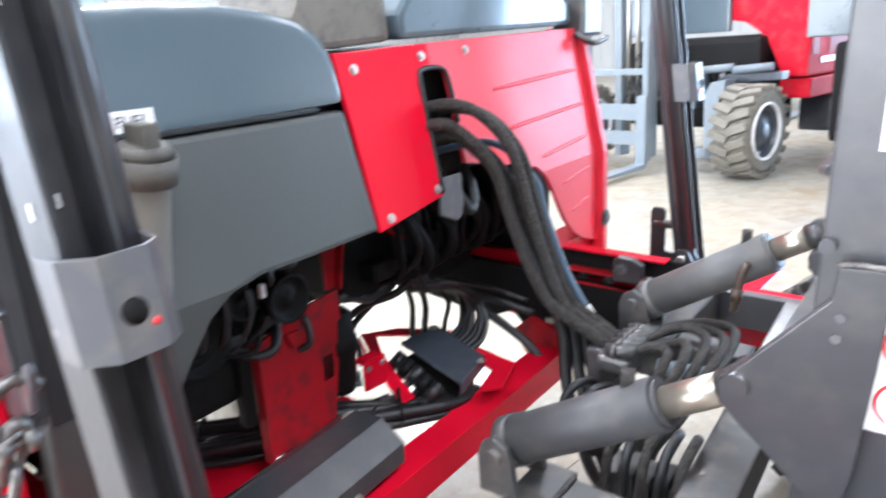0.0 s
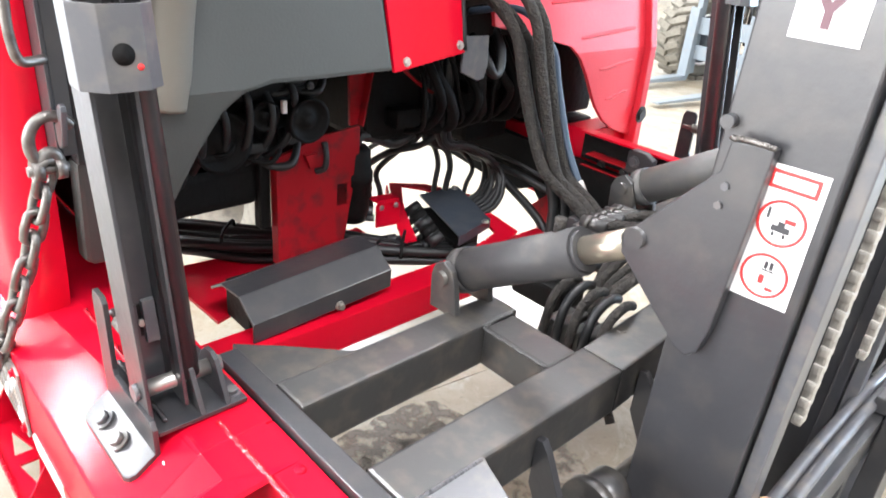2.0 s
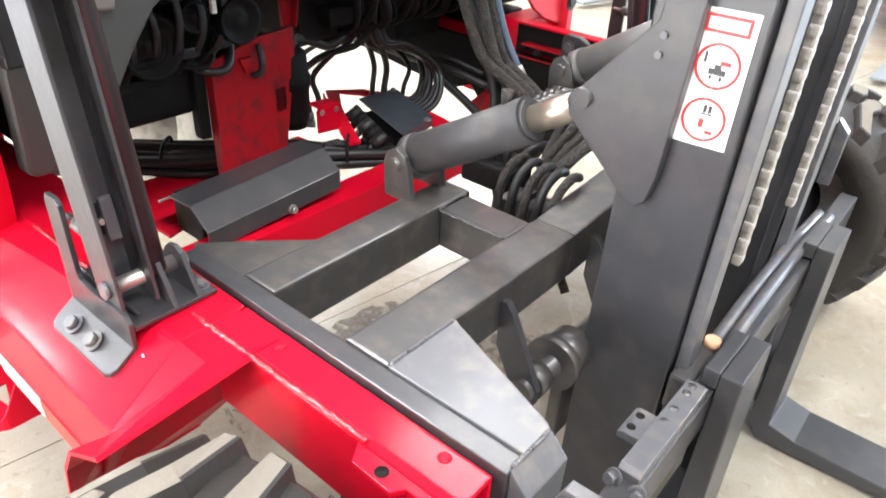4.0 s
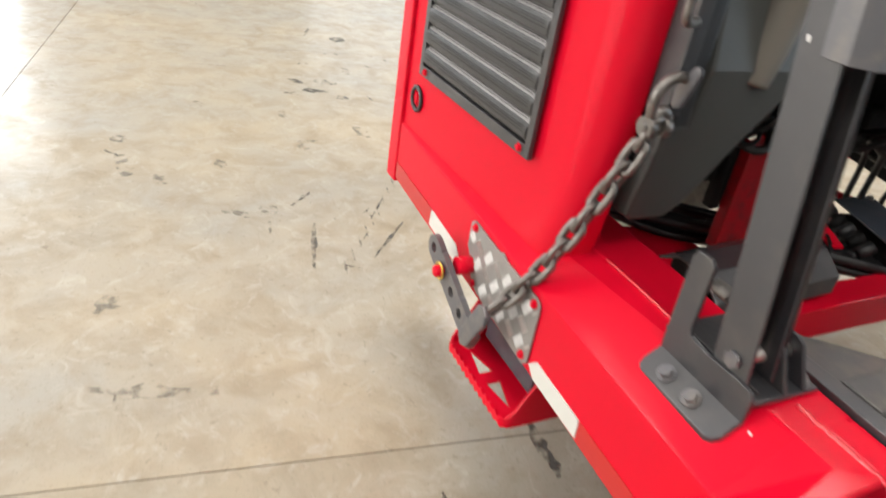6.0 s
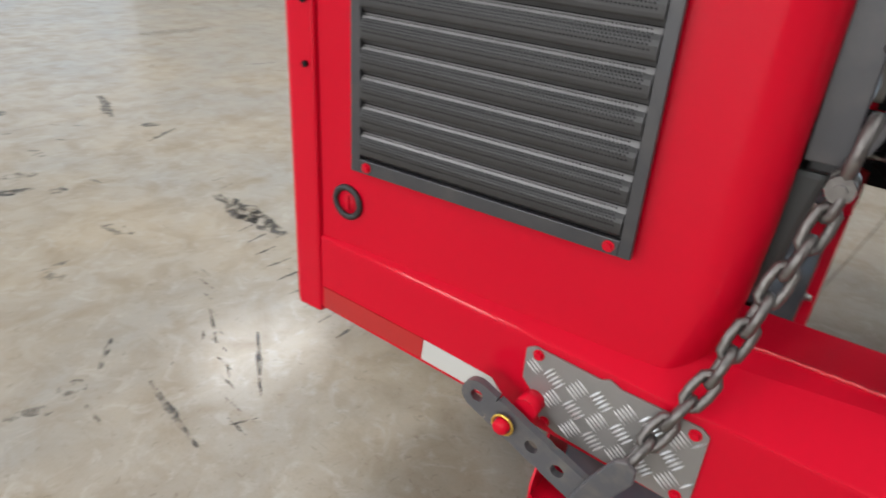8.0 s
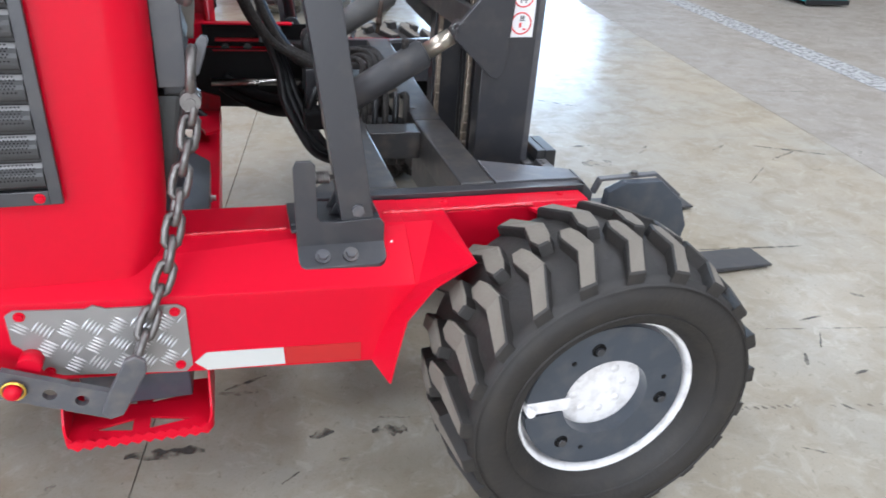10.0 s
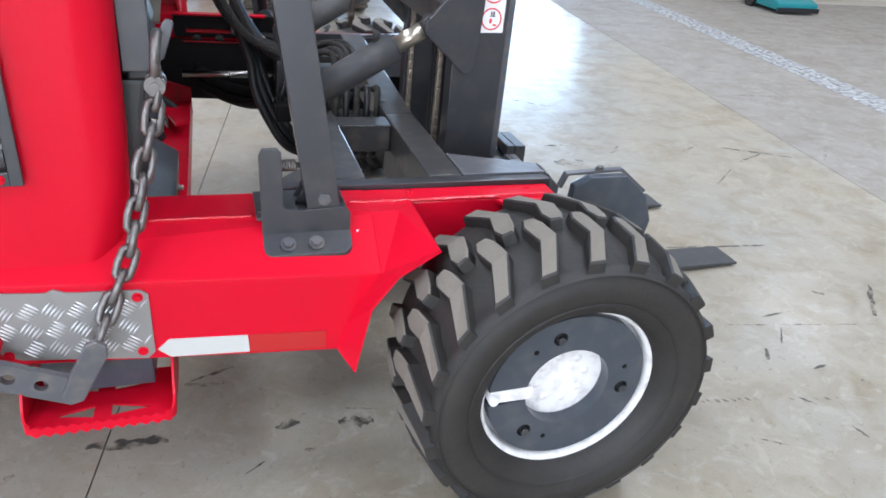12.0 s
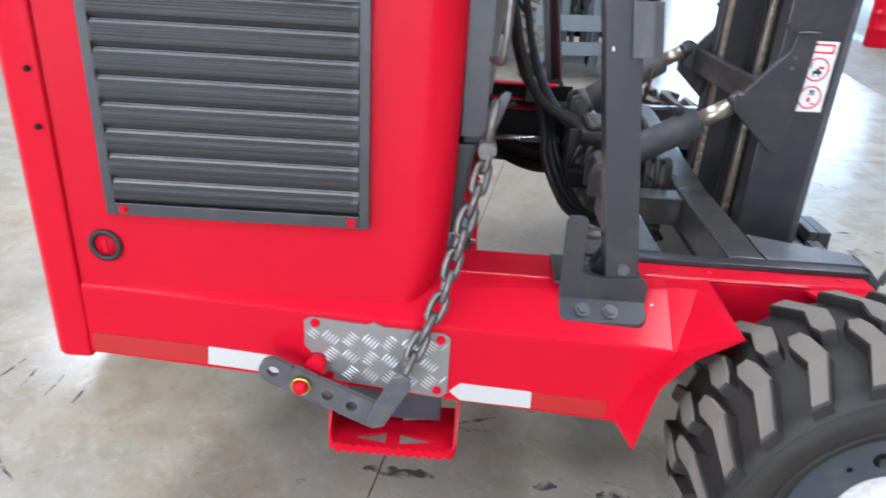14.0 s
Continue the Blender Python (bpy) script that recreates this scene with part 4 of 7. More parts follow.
# near-black boxes added so the bay stays dark behind the panels
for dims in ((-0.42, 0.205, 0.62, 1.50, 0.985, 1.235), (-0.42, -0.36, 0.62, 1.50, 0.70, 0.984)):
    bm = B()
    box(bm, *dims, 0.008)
    part("bay_lining", bm, GREASE_AND_SHADE, truck, "near-black lining added for the bay's shade")
# upright red plate with a folded edge and a raised wing
bm = B()
prism(bm, [(0.546, 0.74), (0.549, 0.50), (0.72, 0.50), (0.758, 0.72), (0.758, 0.781), (0.65, 0.772)], "yz", 0.072, 0.080, 0.001)
bay_plate = part("bay_plate", bm, RED_OLD, truck, "dull dark red steel plate inside the bay")
for name, pts, x0, x1 in (("wing", [(0.738, 0.7815), (0.757, 0.7815), (0.795, 0.984), (0.727, 0.984)], 0.062, 0.070), ("wing_flange", [(0.758, 0.782), (0.762, 0.782), (0.799, 0.984), (0.795, 0.984)], 0.055, 0.088), ("edge_flange", [(0.536, 0.745), (0.539, 0.50), (0.545, 0.50), (0.542, 0.745)], 0.070, 0.096), ("lug", [(0.608, 0.7405), (0.640, 0.7405), (0.632, 0.715), (0.622, 0.708)], 0.0805, 0.092)):
    bm = B()
    prism(bm, pts, "yz", x0, x1, 0.001)
    part(name, bm, RED_OLD, bay_plate)
bm = B()
tube(bm, [(0.085, 0.66, 0.76), (0.10, 0.655, 0.735), (0.102, 0.65, 0.71), (0.09, 0.635, 0.70)], 0.007, 8, 6)
part("hydraulic_hose", bm, BLACK, truck, "short black hose on the red plate")
bm = B()
lathe(bm, [(0.0, 0.185), (0.030, 0.185), (0.040, 0.175), (0.043, 0.13), (0.047, 0.125), (0.047, 0.10), (0.043, 0.095), (0.041, 0.03), (0.034, 0.0), (0.0, 0.0)], 24, "z")
box(bm, -0.01, 0.035, -0.075, -0.035, 0.055, 0.12, 0.006)
part("hydraulic_motor", bm, GREASE_AND_SHADE, truck, "black upright hydraulic motor", m=pose(0.045, 0.768, 0.54))
bm = B()
tube(bm, [(0.045, 0.768, 0.722), (0.04, 0.79, 0.742), (0.035, 0.84, 0.728), (0.03, 0.90, 0.705), (0.03, 0.96, 0.72)], 0.013, 10, 6)
part("hydraulic_hose", bm, BLACK, truck, "black hydraulic hose")
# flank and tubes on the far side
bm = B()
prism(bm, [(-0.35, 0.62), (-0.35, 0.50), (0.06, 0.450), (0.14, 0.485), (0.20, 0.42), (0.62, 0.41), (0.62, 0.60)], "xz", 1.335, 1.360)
part("inner_rail", bm, GREASE_AND_SHADE, truck, "black inner flank of the far beam")
bm = B()
prism(bm, [(0.145, 0.485), (0.20, 0.42), (0.30, 0.42), (0.30, 0.51), (0.20, 0.54)], "xz", 1.322, 1.333)
part("rail_plate", bm, RED_OLD, truck, "dirty dark red plate on the far beam")
for z, r, x1 in ((0.619, 0.006, 0.20), (0.588, 0.010, 0.22)):
    bm = B()
    tube(bm, [(-0.34, 1.30, z - 0.012), (-0.19, 1.28, z), (-0.05, 1.28, z - 0.004), (x1 - 0.1, 1.285, z - 0.006), (x1, 1.31, z - 0.03)], r, 10, 6)
    part("hydraulic_pipe", bm, BLACK, truck, "black pipe along the far beam")
bm = B()
cyl(bm, (0.28, 1.27, 0.572), (0.56, 1.27, 0.572), 0.011, 20)
part("steering_rod", bm, CHROME, truck, "polished steering rod")
for pts, r in (([(0.31, 1.31, 0.55), (0.37, 1.28, 0.515), (0.43, 1.23, 0.50), (0.49, 1.15, 0.51), (0.54, 1.06, 0.55), (0.56, 1.0, 0.62)], 0.017), ([(0.32, 1.31, 0.58), (0.38, 1.28, 0.545), (0.45, 1.23, 0.53), (0.52, 1.14, 0.55), (0.56, 1.06, 0.62)], 0.018)):
    bm = B()
    tube(bm, pts, r, 14, 8)
    part("hose_loom", bm, GREASE_AND_SHADE, truck, "thick black hose loom sagging below the bay")
bm = B()
tube(bm, [(-0.02, 1.30, 0.575), (0.048, 1.285, 0.562), (0.10, 1.28, 0.54), (0.16, 1.28, 0.513), (0.216, 1.28, 0.483), (0.27, 1.275, 0.44)], 0.012, 10, 6)
part("hydraulic_hose", bm, BLACK, truck, "black hose across the open gap")
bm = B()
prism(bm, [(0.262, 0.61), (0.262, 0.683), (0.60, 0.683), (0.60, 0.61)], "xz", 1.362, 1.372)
part("inner_rail", bm, GREASE_AND_SHADE, truck, "black web of the far guide rail")
# stacked flanges of the far guide rail
bm = B()
box(bm, 0.265, 0.545, 1.336, 1.372, 0.684, 0.689, 0.001)
part("guide_rail", bm, RED, truck, "red top flange of the far guide rail")
for dims in ((0.30, 0.50, 1.325, 1.3615, 0.634, 0.638), (0.29, 0.56, 1.322, 1.334, 0.604, 0.6065)):
    bm = B()
    box(bm, *dims, 0.001)
    part("guide_rail", bm, RED_OLD, truck, "dirty dark red guide flange")
for x, z in ((0.33, 0.662), (0.40, 0.664), (0.52, 0.66)):
    part("rail_bolt", hexbolt(B(), (x, 1.3615, z), (0, -1, 0), 0.009, 0.008), GREY_D, truck)
# cross beam with the grey valve cover
bm = B()
prism(bm, [(0.222, 0.385), (0.222, 0.462), (0.297, 0.462), (0.297, 0.385)], "xz", 0.19, 1.40, 0.003)
part("cross_beam", bm, RED, truck, "glossy red square cross beam")
bm = B()
prism(bm, [(0.105, 0.49), (0.155, 0.52), (0.225, 0.525), (0.278, 0.488), (0.278, 0.446), (0.273, 0.446), (0.273, 0.485), (0.223, 0.520), (0.157, 0.515), (0.109, 0.486)], "xz", 0.375, 0.705, 0.002)
for v in bm.verts:
    k = (v.co.y - 0.375) / 0.33
    v.co.z += 0.017 + 0.02 * k
red_tray = B()
prism(red_tray, [(-0.12, 0.36), (-0.10, 0.60), (0.07, 0.60), (0.14, 0.37)], "xy", 0.436, 0.443)
part("bay_floor_plate", red_tray, RED, truck, "red floor plate in the bay")
vc = part("valve_cover", bm, GREY, truck, "charcoal folded valve cover")
part("cover_bolt", hexbolt(B(), (0.278, 0.57, 0.482), (1, 0, 0), 0.007, 0.012), ZINC, vc)
bm = B()
box(bm, 0.12, 0.215, 0.40, 0.69, 0.44, 0.525, 0.005)
part("valve_block", bm, GREASE_AND_SHADE, truck)
# slate cover on the curved red bracket
bm = B()
prism(bm, [(-0.005, 1.032), (0.001, 1.169), (0.208, 1.084), (0.241, 0.942)], "xy", 0.526, 0.530, 0.001)
prism(bm, [(0.2085, 1.0845), (0.2415, 0.942), (0.2455, 0.942), (0.2125, 1.0855)], "xy", 0.503, 0.530, 0.001)
sc = part("solenoid_cover", bm, SLATE, truck, "slate grey cover on a red bracket")
part("cover_bolt", hexbolt(B(), (0.014, 1.145, 0.530), (0, 0, 1), 0.007, 0.008), ZINC, sc)
part("cover_bolt", hexbolt(B(), (0.222, 1.055, 0.530), (0, 0, 1), 0.007, 0.006), ZINC, sc)
bm = B()
prism(bm, [(-0.172, 1.062), (-0.112, 1.150), (0.02, 1.21), (0.14, 1.165), (0.262, 1.14), (0.30, 1.02), (0.262, 0.985), (0.236, 1.083), (0.12, 1.125), (0.01, 1.165), (-0.085, 1.118), (-0.137, 1.082), (-0.04, 1.005), (0.054, 0.945), (0.157, 0.885), (0.148, 0.850), (0.075, 0.890), (-0.060, 0.985)], "xy", 0.494, 0.501, 0.001)
prism(bm, [(-0.172, 1.058), (-0.06, 0.981), (-0.063, 0.977), (-0.176, 1.054)], "xy", 0.462, 0.4938)
part("valve_bracket", bm, RED, truck, "curved red bracket plate")
bm = B()
prism(bm, [(0.840, 0.500), (0.838, 0.558), (0.846, 0.566), (0.906, 0.562), (0.914, 0.552), (0.918, 0.494)], "yz", 0.048, 0.054, 0.002)
prism(bm, [(0.838, 0.5665), (0.846, 0.5725), (0.906, 0.5685), (0.914, 0.5625)], "yz", 0.020, 0.0535, 0.001)
box(bm, -0.02, 0.0475, 0.76, 0.835, 0.468, 0.474, 0.001)
rb = part("switch_box", bm, RED, truck, "small bright red box with two bolts")
for y, z in ((0.853, 0.552), (0.899, 0.551)):
    part("cover_bolt", hexbolt(B(), (0.054, y, z), (1, 0, 0), 0.005, 0.005), ZINC, rb)
for y, z in ((0.822, 0.548), (0.826, 0.528)):
    bm = B()
    cyl(bm, (0.03, y - 0.012, z), (0.05, y + 0.008, z), 0.011, 6)
    part("brass_fitting", bm, GREY_L, truck, "dull grey threaded fitting")
for k in range(7):
    bm = B()
    cyl(bm, (0.065 + 0.014 * k, 0.845 + 0.013 * (k % 3), 0.472 + 0.006 * (k % 2)), (0.085 + 0.014 * k, 0.88 + 0.013 * (k % 3), 0.478), 0.009 - 0.002 * (k % 2), 8)
    part("hose_fitting", bm, (GREASE_AND_SHADE, GREY_D, BLACK)[k % 3], truck)
bm = B()
prism(bm, [(0.0, 1.02), (0.02, 1.14), (0.19, 1.07), (0.222, 0.955)], "xy", 0.435, 0.492, 0.006)
part("solenoid", bm, GREASE_AND_SHADE, truck)
bm = B()
box(bm, -0.045, 0.005, 0.738, 0.786, 0.487, 0.572, 0.006)
cx = part("solenoid", bm, TEALISH, truck, "dark teal connector block")
for k in range(3):
    bm = B()
    box(bm, 0.0055, 0.008, 0.742, 0.782, 0.50 + 0.024 * k, 0.513 + 0.024 * k, 0.001)
    part("connector_rib", bm, GREASE_AND_SHADE, cx)
for k in range(5):
    bm = B()
    x, y = 0.02 + 0.042 * k, 1.012 - 0.019 * k
    cyl(bm, (x, y, 0.513), (x - 0.008, y - 0.034, 0.492), 0.015, 14)
    cyl(bm, (x - 0.008, y - 0.034, 0.492), (x - 0.011, y - 0.046, 0.484), 0.009, 10)
    part("solenoid_coil", bm, GREASE_AND_SHADE if k % 2 else BLACK, truck, "black solenoid coil")

# hoses in the bay: a bundle along the cross beam
rnd = random.Random(4)
for k in range(10):
    bm = B()
    o = (k % 5 - 2) * 0.019
    z = 0.456 + 0.022 * (k // 5)
    j = lambda q=0.008: rnd.uniform(-q, q)
    tube(bm, [(-0.34 + o, 0.32 - o, z), (-0.19 + o + j(), 0.48 - o, z + j()), (-0.08 + o + j(), 0.59 - o, z + j()), (0.02 + o + j(), 0.735 - o * 0.6, z + j()), (0.12 + o * 0.8 + j(), 0.855 - o * 0.5, z + j() - 0.005), (0.20 + o * 0.5, 0.97 - o * 0.3, z - 0.01), (0.205, 1.06, z - 0.03)], (0.0125, 0.010, 0.0135)[k % 3], 10, 8)
    part("hydraulic_hose", bm, BLACK, truck, "black hydraulic hose")
for p, q in (((-0.09, 0.52, 0.50), (-0.02, 0.62, 0.498)), ((0.00, 0.66, 0.502), (0.06, 0.72, 0.50)), ((0.11, 0.80, 0.492), (0.15, 0.86, 0.49))):
    bm = B()
    tube(bm, [p, ((p[0] + q[0]) / 2, (p[1] + q[1]) / 2 - 0.03, 0.512), q], 0.0035, 8, 6)
    part("cable", bm, BLACK, truck, "thin black cable")
for c in ((-0.13, 0.535, 0.475), (0.03, 0.745, 0.475), (0.13, 0.865, 0.468)):
    bm = B()
    tube(bm, [(0.055, 0, 0.0), (0.04, 0, 0.03), (0.0, 0, 0.036), (-0.04, 0, 0.03), (-0.055, 0, 0.0)], 0.004, 8, 6)
    part("hose_strap", bm, GREASE_AND_SHADE, truck, "black strap round the hoses", m=pose(*c, 0, 0, -45))
# trunk of thin hoses that fans out over the red bracket
trunk = Vector((0.075, 0.995, 0.745))
ends = ((-0.05, 0.93), (-0.07, 0.905), (-0.165, 0.98), (-0.02, 1.10), (0.005, 1.12), (0.033, 1.17), (0.079, 1.20))
for k, (ex, ey) in enumerate(ends):
    j = lambda q=0.010: rnd.uniform(-q, q)
    top = trunk + Vector((j(0.022), j(0.03), 0))
    out = Vector((ex - top.x, ey - top.y, 0))
    bm = B()
    tube(bm, [top + Vector((-0.01, 0.0, 0.22)), top + Vector((0, 0, 0.03)), top + out * 0.25 + Vector((0, 0, -0.045)), top + out * 0.75 + Vector((j(), j(), -0.085)), (ex + out.x * 0.10, ey + out.y * 0.10, 0.60 + j()), (ex, ey, 0.545), (ex - out.x * 0.05, ey - out.y * 0.05, 0.50)], (0.0075, 0.0088, 0.0065)[k % 3], 10, 8)
    part("hydraulic_hose", bm, BLACK, truck, "thin black hydraulic hose in a tight curl")
for k in range(6):
    d = 0.017 * k
    j = lambda q=0.006: rnd.uniform(-q, q)
    top = trunk + Vector((0.01 + j(0.02), 0.02 + j(0.02), -0.02))
    bm = B()
    tube(bm, [top + Vector((-0.01, 0.0, 0.22)), top, (0.07 + d * 0.3, 1.11 + j(), 0.675 + j()), (0.045 + d * 0.7 + j(), 1.20 + d * 0.15, 0.635 - d * 0.3), (0.055 + d + j(), 1.222 - d * 0.2, 0.585 - d * 0.3), (0.06 + d, 1.205 - d * 0.35, 0.53 - d * 0.1), (0.045 + d, 1.175 - d * 0.4, 0.498)], 0.0075 if k % 2 else 0.009, 10, 8)
    part("hydraulic_hose", bm, BLACK, truck, "thin black hydraulic hose in a tight curl")
# near-black blocks added for the dark that closes the bay from above
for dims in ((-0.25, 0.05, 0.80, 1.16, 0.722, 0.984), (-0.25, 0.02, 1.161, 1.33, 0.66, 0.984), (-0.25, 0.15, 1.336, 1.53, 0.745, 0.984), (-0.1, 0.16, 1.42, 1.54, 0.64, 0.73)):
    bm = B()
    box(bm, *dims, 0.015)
    part("pump_unit", bm, GREASE_AND_SHADE, truck, "near-black block that fills the bay's dark")
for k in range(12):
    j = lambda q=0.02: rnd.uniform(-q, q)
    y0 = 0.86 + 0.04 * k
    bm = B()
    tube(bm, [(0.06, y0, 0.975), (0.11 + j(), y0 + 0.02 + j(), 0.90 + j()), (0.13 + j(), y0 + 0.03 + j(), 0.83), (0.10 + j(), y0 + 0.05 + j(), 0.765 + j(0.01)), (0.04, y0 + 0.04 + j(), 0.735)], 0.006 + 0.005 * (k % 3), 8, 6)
    part("hydraulic_hose", bm, GREASE_AND_SHADE, truck, "black hose with the bay's shade in its colour")
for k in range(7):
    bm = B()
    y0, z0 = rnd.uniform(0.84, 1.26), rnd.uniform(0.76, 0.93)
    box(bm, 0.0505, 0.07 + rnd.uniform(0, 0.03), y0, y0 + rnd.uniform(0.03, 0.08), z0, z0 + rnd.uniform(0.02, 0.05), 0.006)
    part("pump_fitting", bm, GREASE_AND_SHADE, truck)
bm = B()
tube(bm, [(0.11, 0.82, 0.93), (0.12, 0.85, 0.90), (0.12, 0.90, 0.865), (0.11, 0.94, 0.845)], 0.004, 8, 6)
part("cable", bm, RED_OLD, truck, "thin dark red cable")
# sleeved main hoses out of the slot
for k, (dy, dz, fw, r) in enumerate(((0.0, 0.004, 0.0, 0.0115), (0.026, -0.006, 0.004, 0.0105), (-0.020, -0.030, -0.026, 0.0115), (0.006, -0.052, -0.034, 0.011), (0.032, -0.062, -0.022, 0.010))):
    bm = B()
    tube(bm, [(0.16, 0.865 + dy, 1.10 + dz), (0.26, 0.882 + dy, 1.135 + dz), (0.325 + fw, 0.912 + dy, 1.122 + dz), (0.378 + fw, 0.942 + dy, 1.055 + dz), (0.406 + fw, 0.956 + dy, 0.95 + dz * 0.8), (0.437 + fw * 0.8, 0.962 + dy, 0.85 + dz * 0.5), (0.482 + fw * 0.5, 0.957 + dy, 0.765), (0.53 + 0.01 * k, 0.965 + dy * 0.6, 0.715), (0.58, 0.965 + dy * 0.6, 0.69)], r, 12, 10)
    part("sleeved_hose", bm, HOSE, truck, "thick hose in a dusty woven sleeve")
bm = B()
tube(bm, [(0.20, 0.94, 1.04), (0.32, 0.97, 1.06), (0.395, 0.99, 1.0), (0.419, 1.0, 0.925), (0.466, 1.0, 0.814), (0.51, 1.0, 0.745)], 0.0075, 10, 8)
bl = part("hydraulic_hose", bm, BLUE_HOSE, truck, "blue-grey pressure hose with a silver end")
bm = B()
cyl(bm, (0.508, 1.0, 0.748), (0.528, 1.0, 0.722), 0.0105, 14)
cyl(bm, (0.528, 1.0, 0.722), (0.536, 1.0, 0.712), 0.0075, 12)
cyl(bm, (0.536, 1.0, 0.712), (0.546, 1.0, 0.699), 0.0115, 6)
part("crimp_fitting", bm, ZINC, bl, "silver crimp fitting")
bm = B()
prism(bm, [(0.874, 1.003), (0.946, 1.001), (0.952, 0.938), (0.944, 0.912), (0.926, 0.907), (0.874, 0.930)], "yz", 0.256, 0.262, 0.002)
part("hose_clamp", bm, GREY_L, truck, "pale grey sheet bracket")
bm = B()
tube(bm, [(0.20, 0.955, 0.99), (0.245, 0.968, 0.94), (0.25, 0.985, 0.915), (0.245, 1.01, 0.92), (0.23, 1.025, 0.96), (0.20, 1.03, 1.0)], 0.011, 10, 6)
part("hydraulic_hose", bm, BLACK, truck, "black hose loop behind the bracket")
bm = B()
box(bm, 0.19, 0.268, 1.375, 1.585, 0.60, 0.735, 0.003)
part("rear_filler", bm, RED, truck)
# one more near-black block, added to hide bright floor behind the bay
bm = B()
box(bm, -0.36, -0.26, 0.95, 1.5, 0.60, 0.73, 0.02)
part("pump_unit", bm, GREASE_AND_SHADE, truck, "near-black block that fills the bay's dark")


# ---- hinged side post on its foot, both sides ----
def side_post(side):
    s = (lambda y: y - 0.013) if side < 0 else (lambda y: flip(y - 0.013))
    lo_hi = lambda a, b: (min(s(a), s(b)), max(s(a), s(b)))
    foot = sub("post_foot", truck)
    tagged(foot, "charcoal hinge bracket bolted to the beam")
    # flange on the sloping shoulder
    bm = B()
    fl = [(0.441, 0.086), (0.441, 0.056), (0.444, 0.048), (0.452, 0.044), (0.584, 0.044), (0.593, 0.048), (0.598, 0.056), (0.598, 0.086)]
    prism(bm, [(x, s(y)) for x, y in fl], "xy", 0.0, 0.009, 0.0015)
    for v in bm.verts:
        v.co.z += 0.548 + 0.721 * (v.co.y if side < 0 else flip(v.co.y))
    part("flange", bm, GREY, foot)
    bm = B()
    outer = [(0.441, 0.602), (0.438, 0.752), (0.444, 0.765), (0.468, 0.765), (0.476, 0.757), (0.478, 0.66), (0.482, 0.652), (0.512, 0.648), (0.57, 0.652), (0.590, 0.650), (0.598, 0.640), (0.598, 0.602)]
    prism(bm, outer, "xz", *lo_hi(0.080, 0.087), 0.0012)
    part("outer_cheek", bm, GREY, foot)
    bm = B()
    for y in (0.142, 0.176):
        prism(bm, [(0.505, 0.6335), (0.53, 0.682), (0.54, 0.692), (0.556, 0.694), (0.569, 0.688), (0.597, 0.6335)], "xz", *lo_hi(y, y + 0.007), 0.0012)
    box(bm, 0.432, 0.598, *lo_hi(0.088, 0.205), 0.6275, 0.6335, 0.001)
    part("base_plate", bm, GREY, foot)
    bm = B()
    d = (0, side, 0)
    hexbolt(bm, (0.484, s(0.060), 0.5925), (0, side * 0.57, 0.82), 0.0095, 0.011)
    part("foot_bolt", bm, GREY_L, foot)
    bm = B()
    hexbolt(bm, (0.534, s(0.060), 0.5925), (0, side * 0.57, 0.82), 0.0095, 0.011)
    part("foot_bolt", bm, GREY_L, foot)
    bm = B()
    cyl(bm, (0.550, s(0.082), 0.668), (0.550, s(0.192), 0.668), 0.0105, 16)
    part("hinge_pin", bm, ZINC, foot, "worn bright hinge pin")
    part("pin_head", hexbolt(B(), (0.550, s(0.0885), 0.668), d, 0.012, 0.010), GREY_L, foot)
    bm = B()
    hexbolt(bm, (0.578, s(0.193), 0.6335), (0, 0, 1), 0.008, 0.008)
    part("foot_bolt", bm, GREY_L, foot)
    bm = B()
    tube(bm, [(0.476 + 0.026 * a / 24, s(0.098) + 0.010 * math.cos(a * 1.57), 0.728 + 0.010 * math.sin(a * 1.57)) for a in range(25)], 0.0022, 6, 2)
    part("spring", bm, STEEL, foot, "coil spring")
    bm = B()
    cyl(bm, (0.45, s(0.098), 0.728), (0.52, s(0.098), 0.728), 0.005, 10)
    part("spring_bolt", bm, STEEL, foot)

    # open channel post with a round tube in it
    lean = Matrix(((1, 0, -0.15, 0), (0, 1, 0, 0), (0, 0, 1, 0), (0, 0, 0, 1)))
    bm = B()
    a0, a1, b0, b1, t = -0.030, 0.028, 0.090, 0.140, 0.005
    sec = [(a1, b0), (a0, b0), (a0, b1), (a1, b1), (a1, b1 - t), (a0 + t, b1 - t), (a0 + t, b0 + t), (a1, b0 + t)]
    prism(bm, [(x, s(y)) for x, y in sec], "xy", 0.0, 1.25, 0.0012)
    bmesh.ops.transform(bm, matrix=Matrix.Translation((0.552, 0.005 * side, 0.644)) @ lean, verts=bm.verts)
    post = part("side_post", bm, GREY, truck, "charcoal open channel side post")
    bm = B()
    cyl(bm, (0.006, s(0.150), 0.03), (0.006, s(0.150), 1.25), 0.0165, 24)
    bmesh.ops.transform(bm, matrix=Matrix.Translation((0.552, 0.005 * side, 0.644)) @ lean, verts=bm.verts)
    part("inner_tube", bm, GREY, post, "round tube inside the post")
    bm = B()
    c0 = 0.455
    clip = [(0.010, 0.078), (0.042, 0.078), (0.062, 0.100), (0.062, 0.142), (0.048, 0.160), (0.0, 0.166), (0.0, 0.162), (0.046, 0.156), (0.0575, 0.140), (0.0575, 0.102), (0.039, 0.0825), (0.010, 0.0825)]
    prism(bm, [(x, s(y)) for x, y in clip], "xy", c0 - 0.062, c0 + 0.022, 0.001)
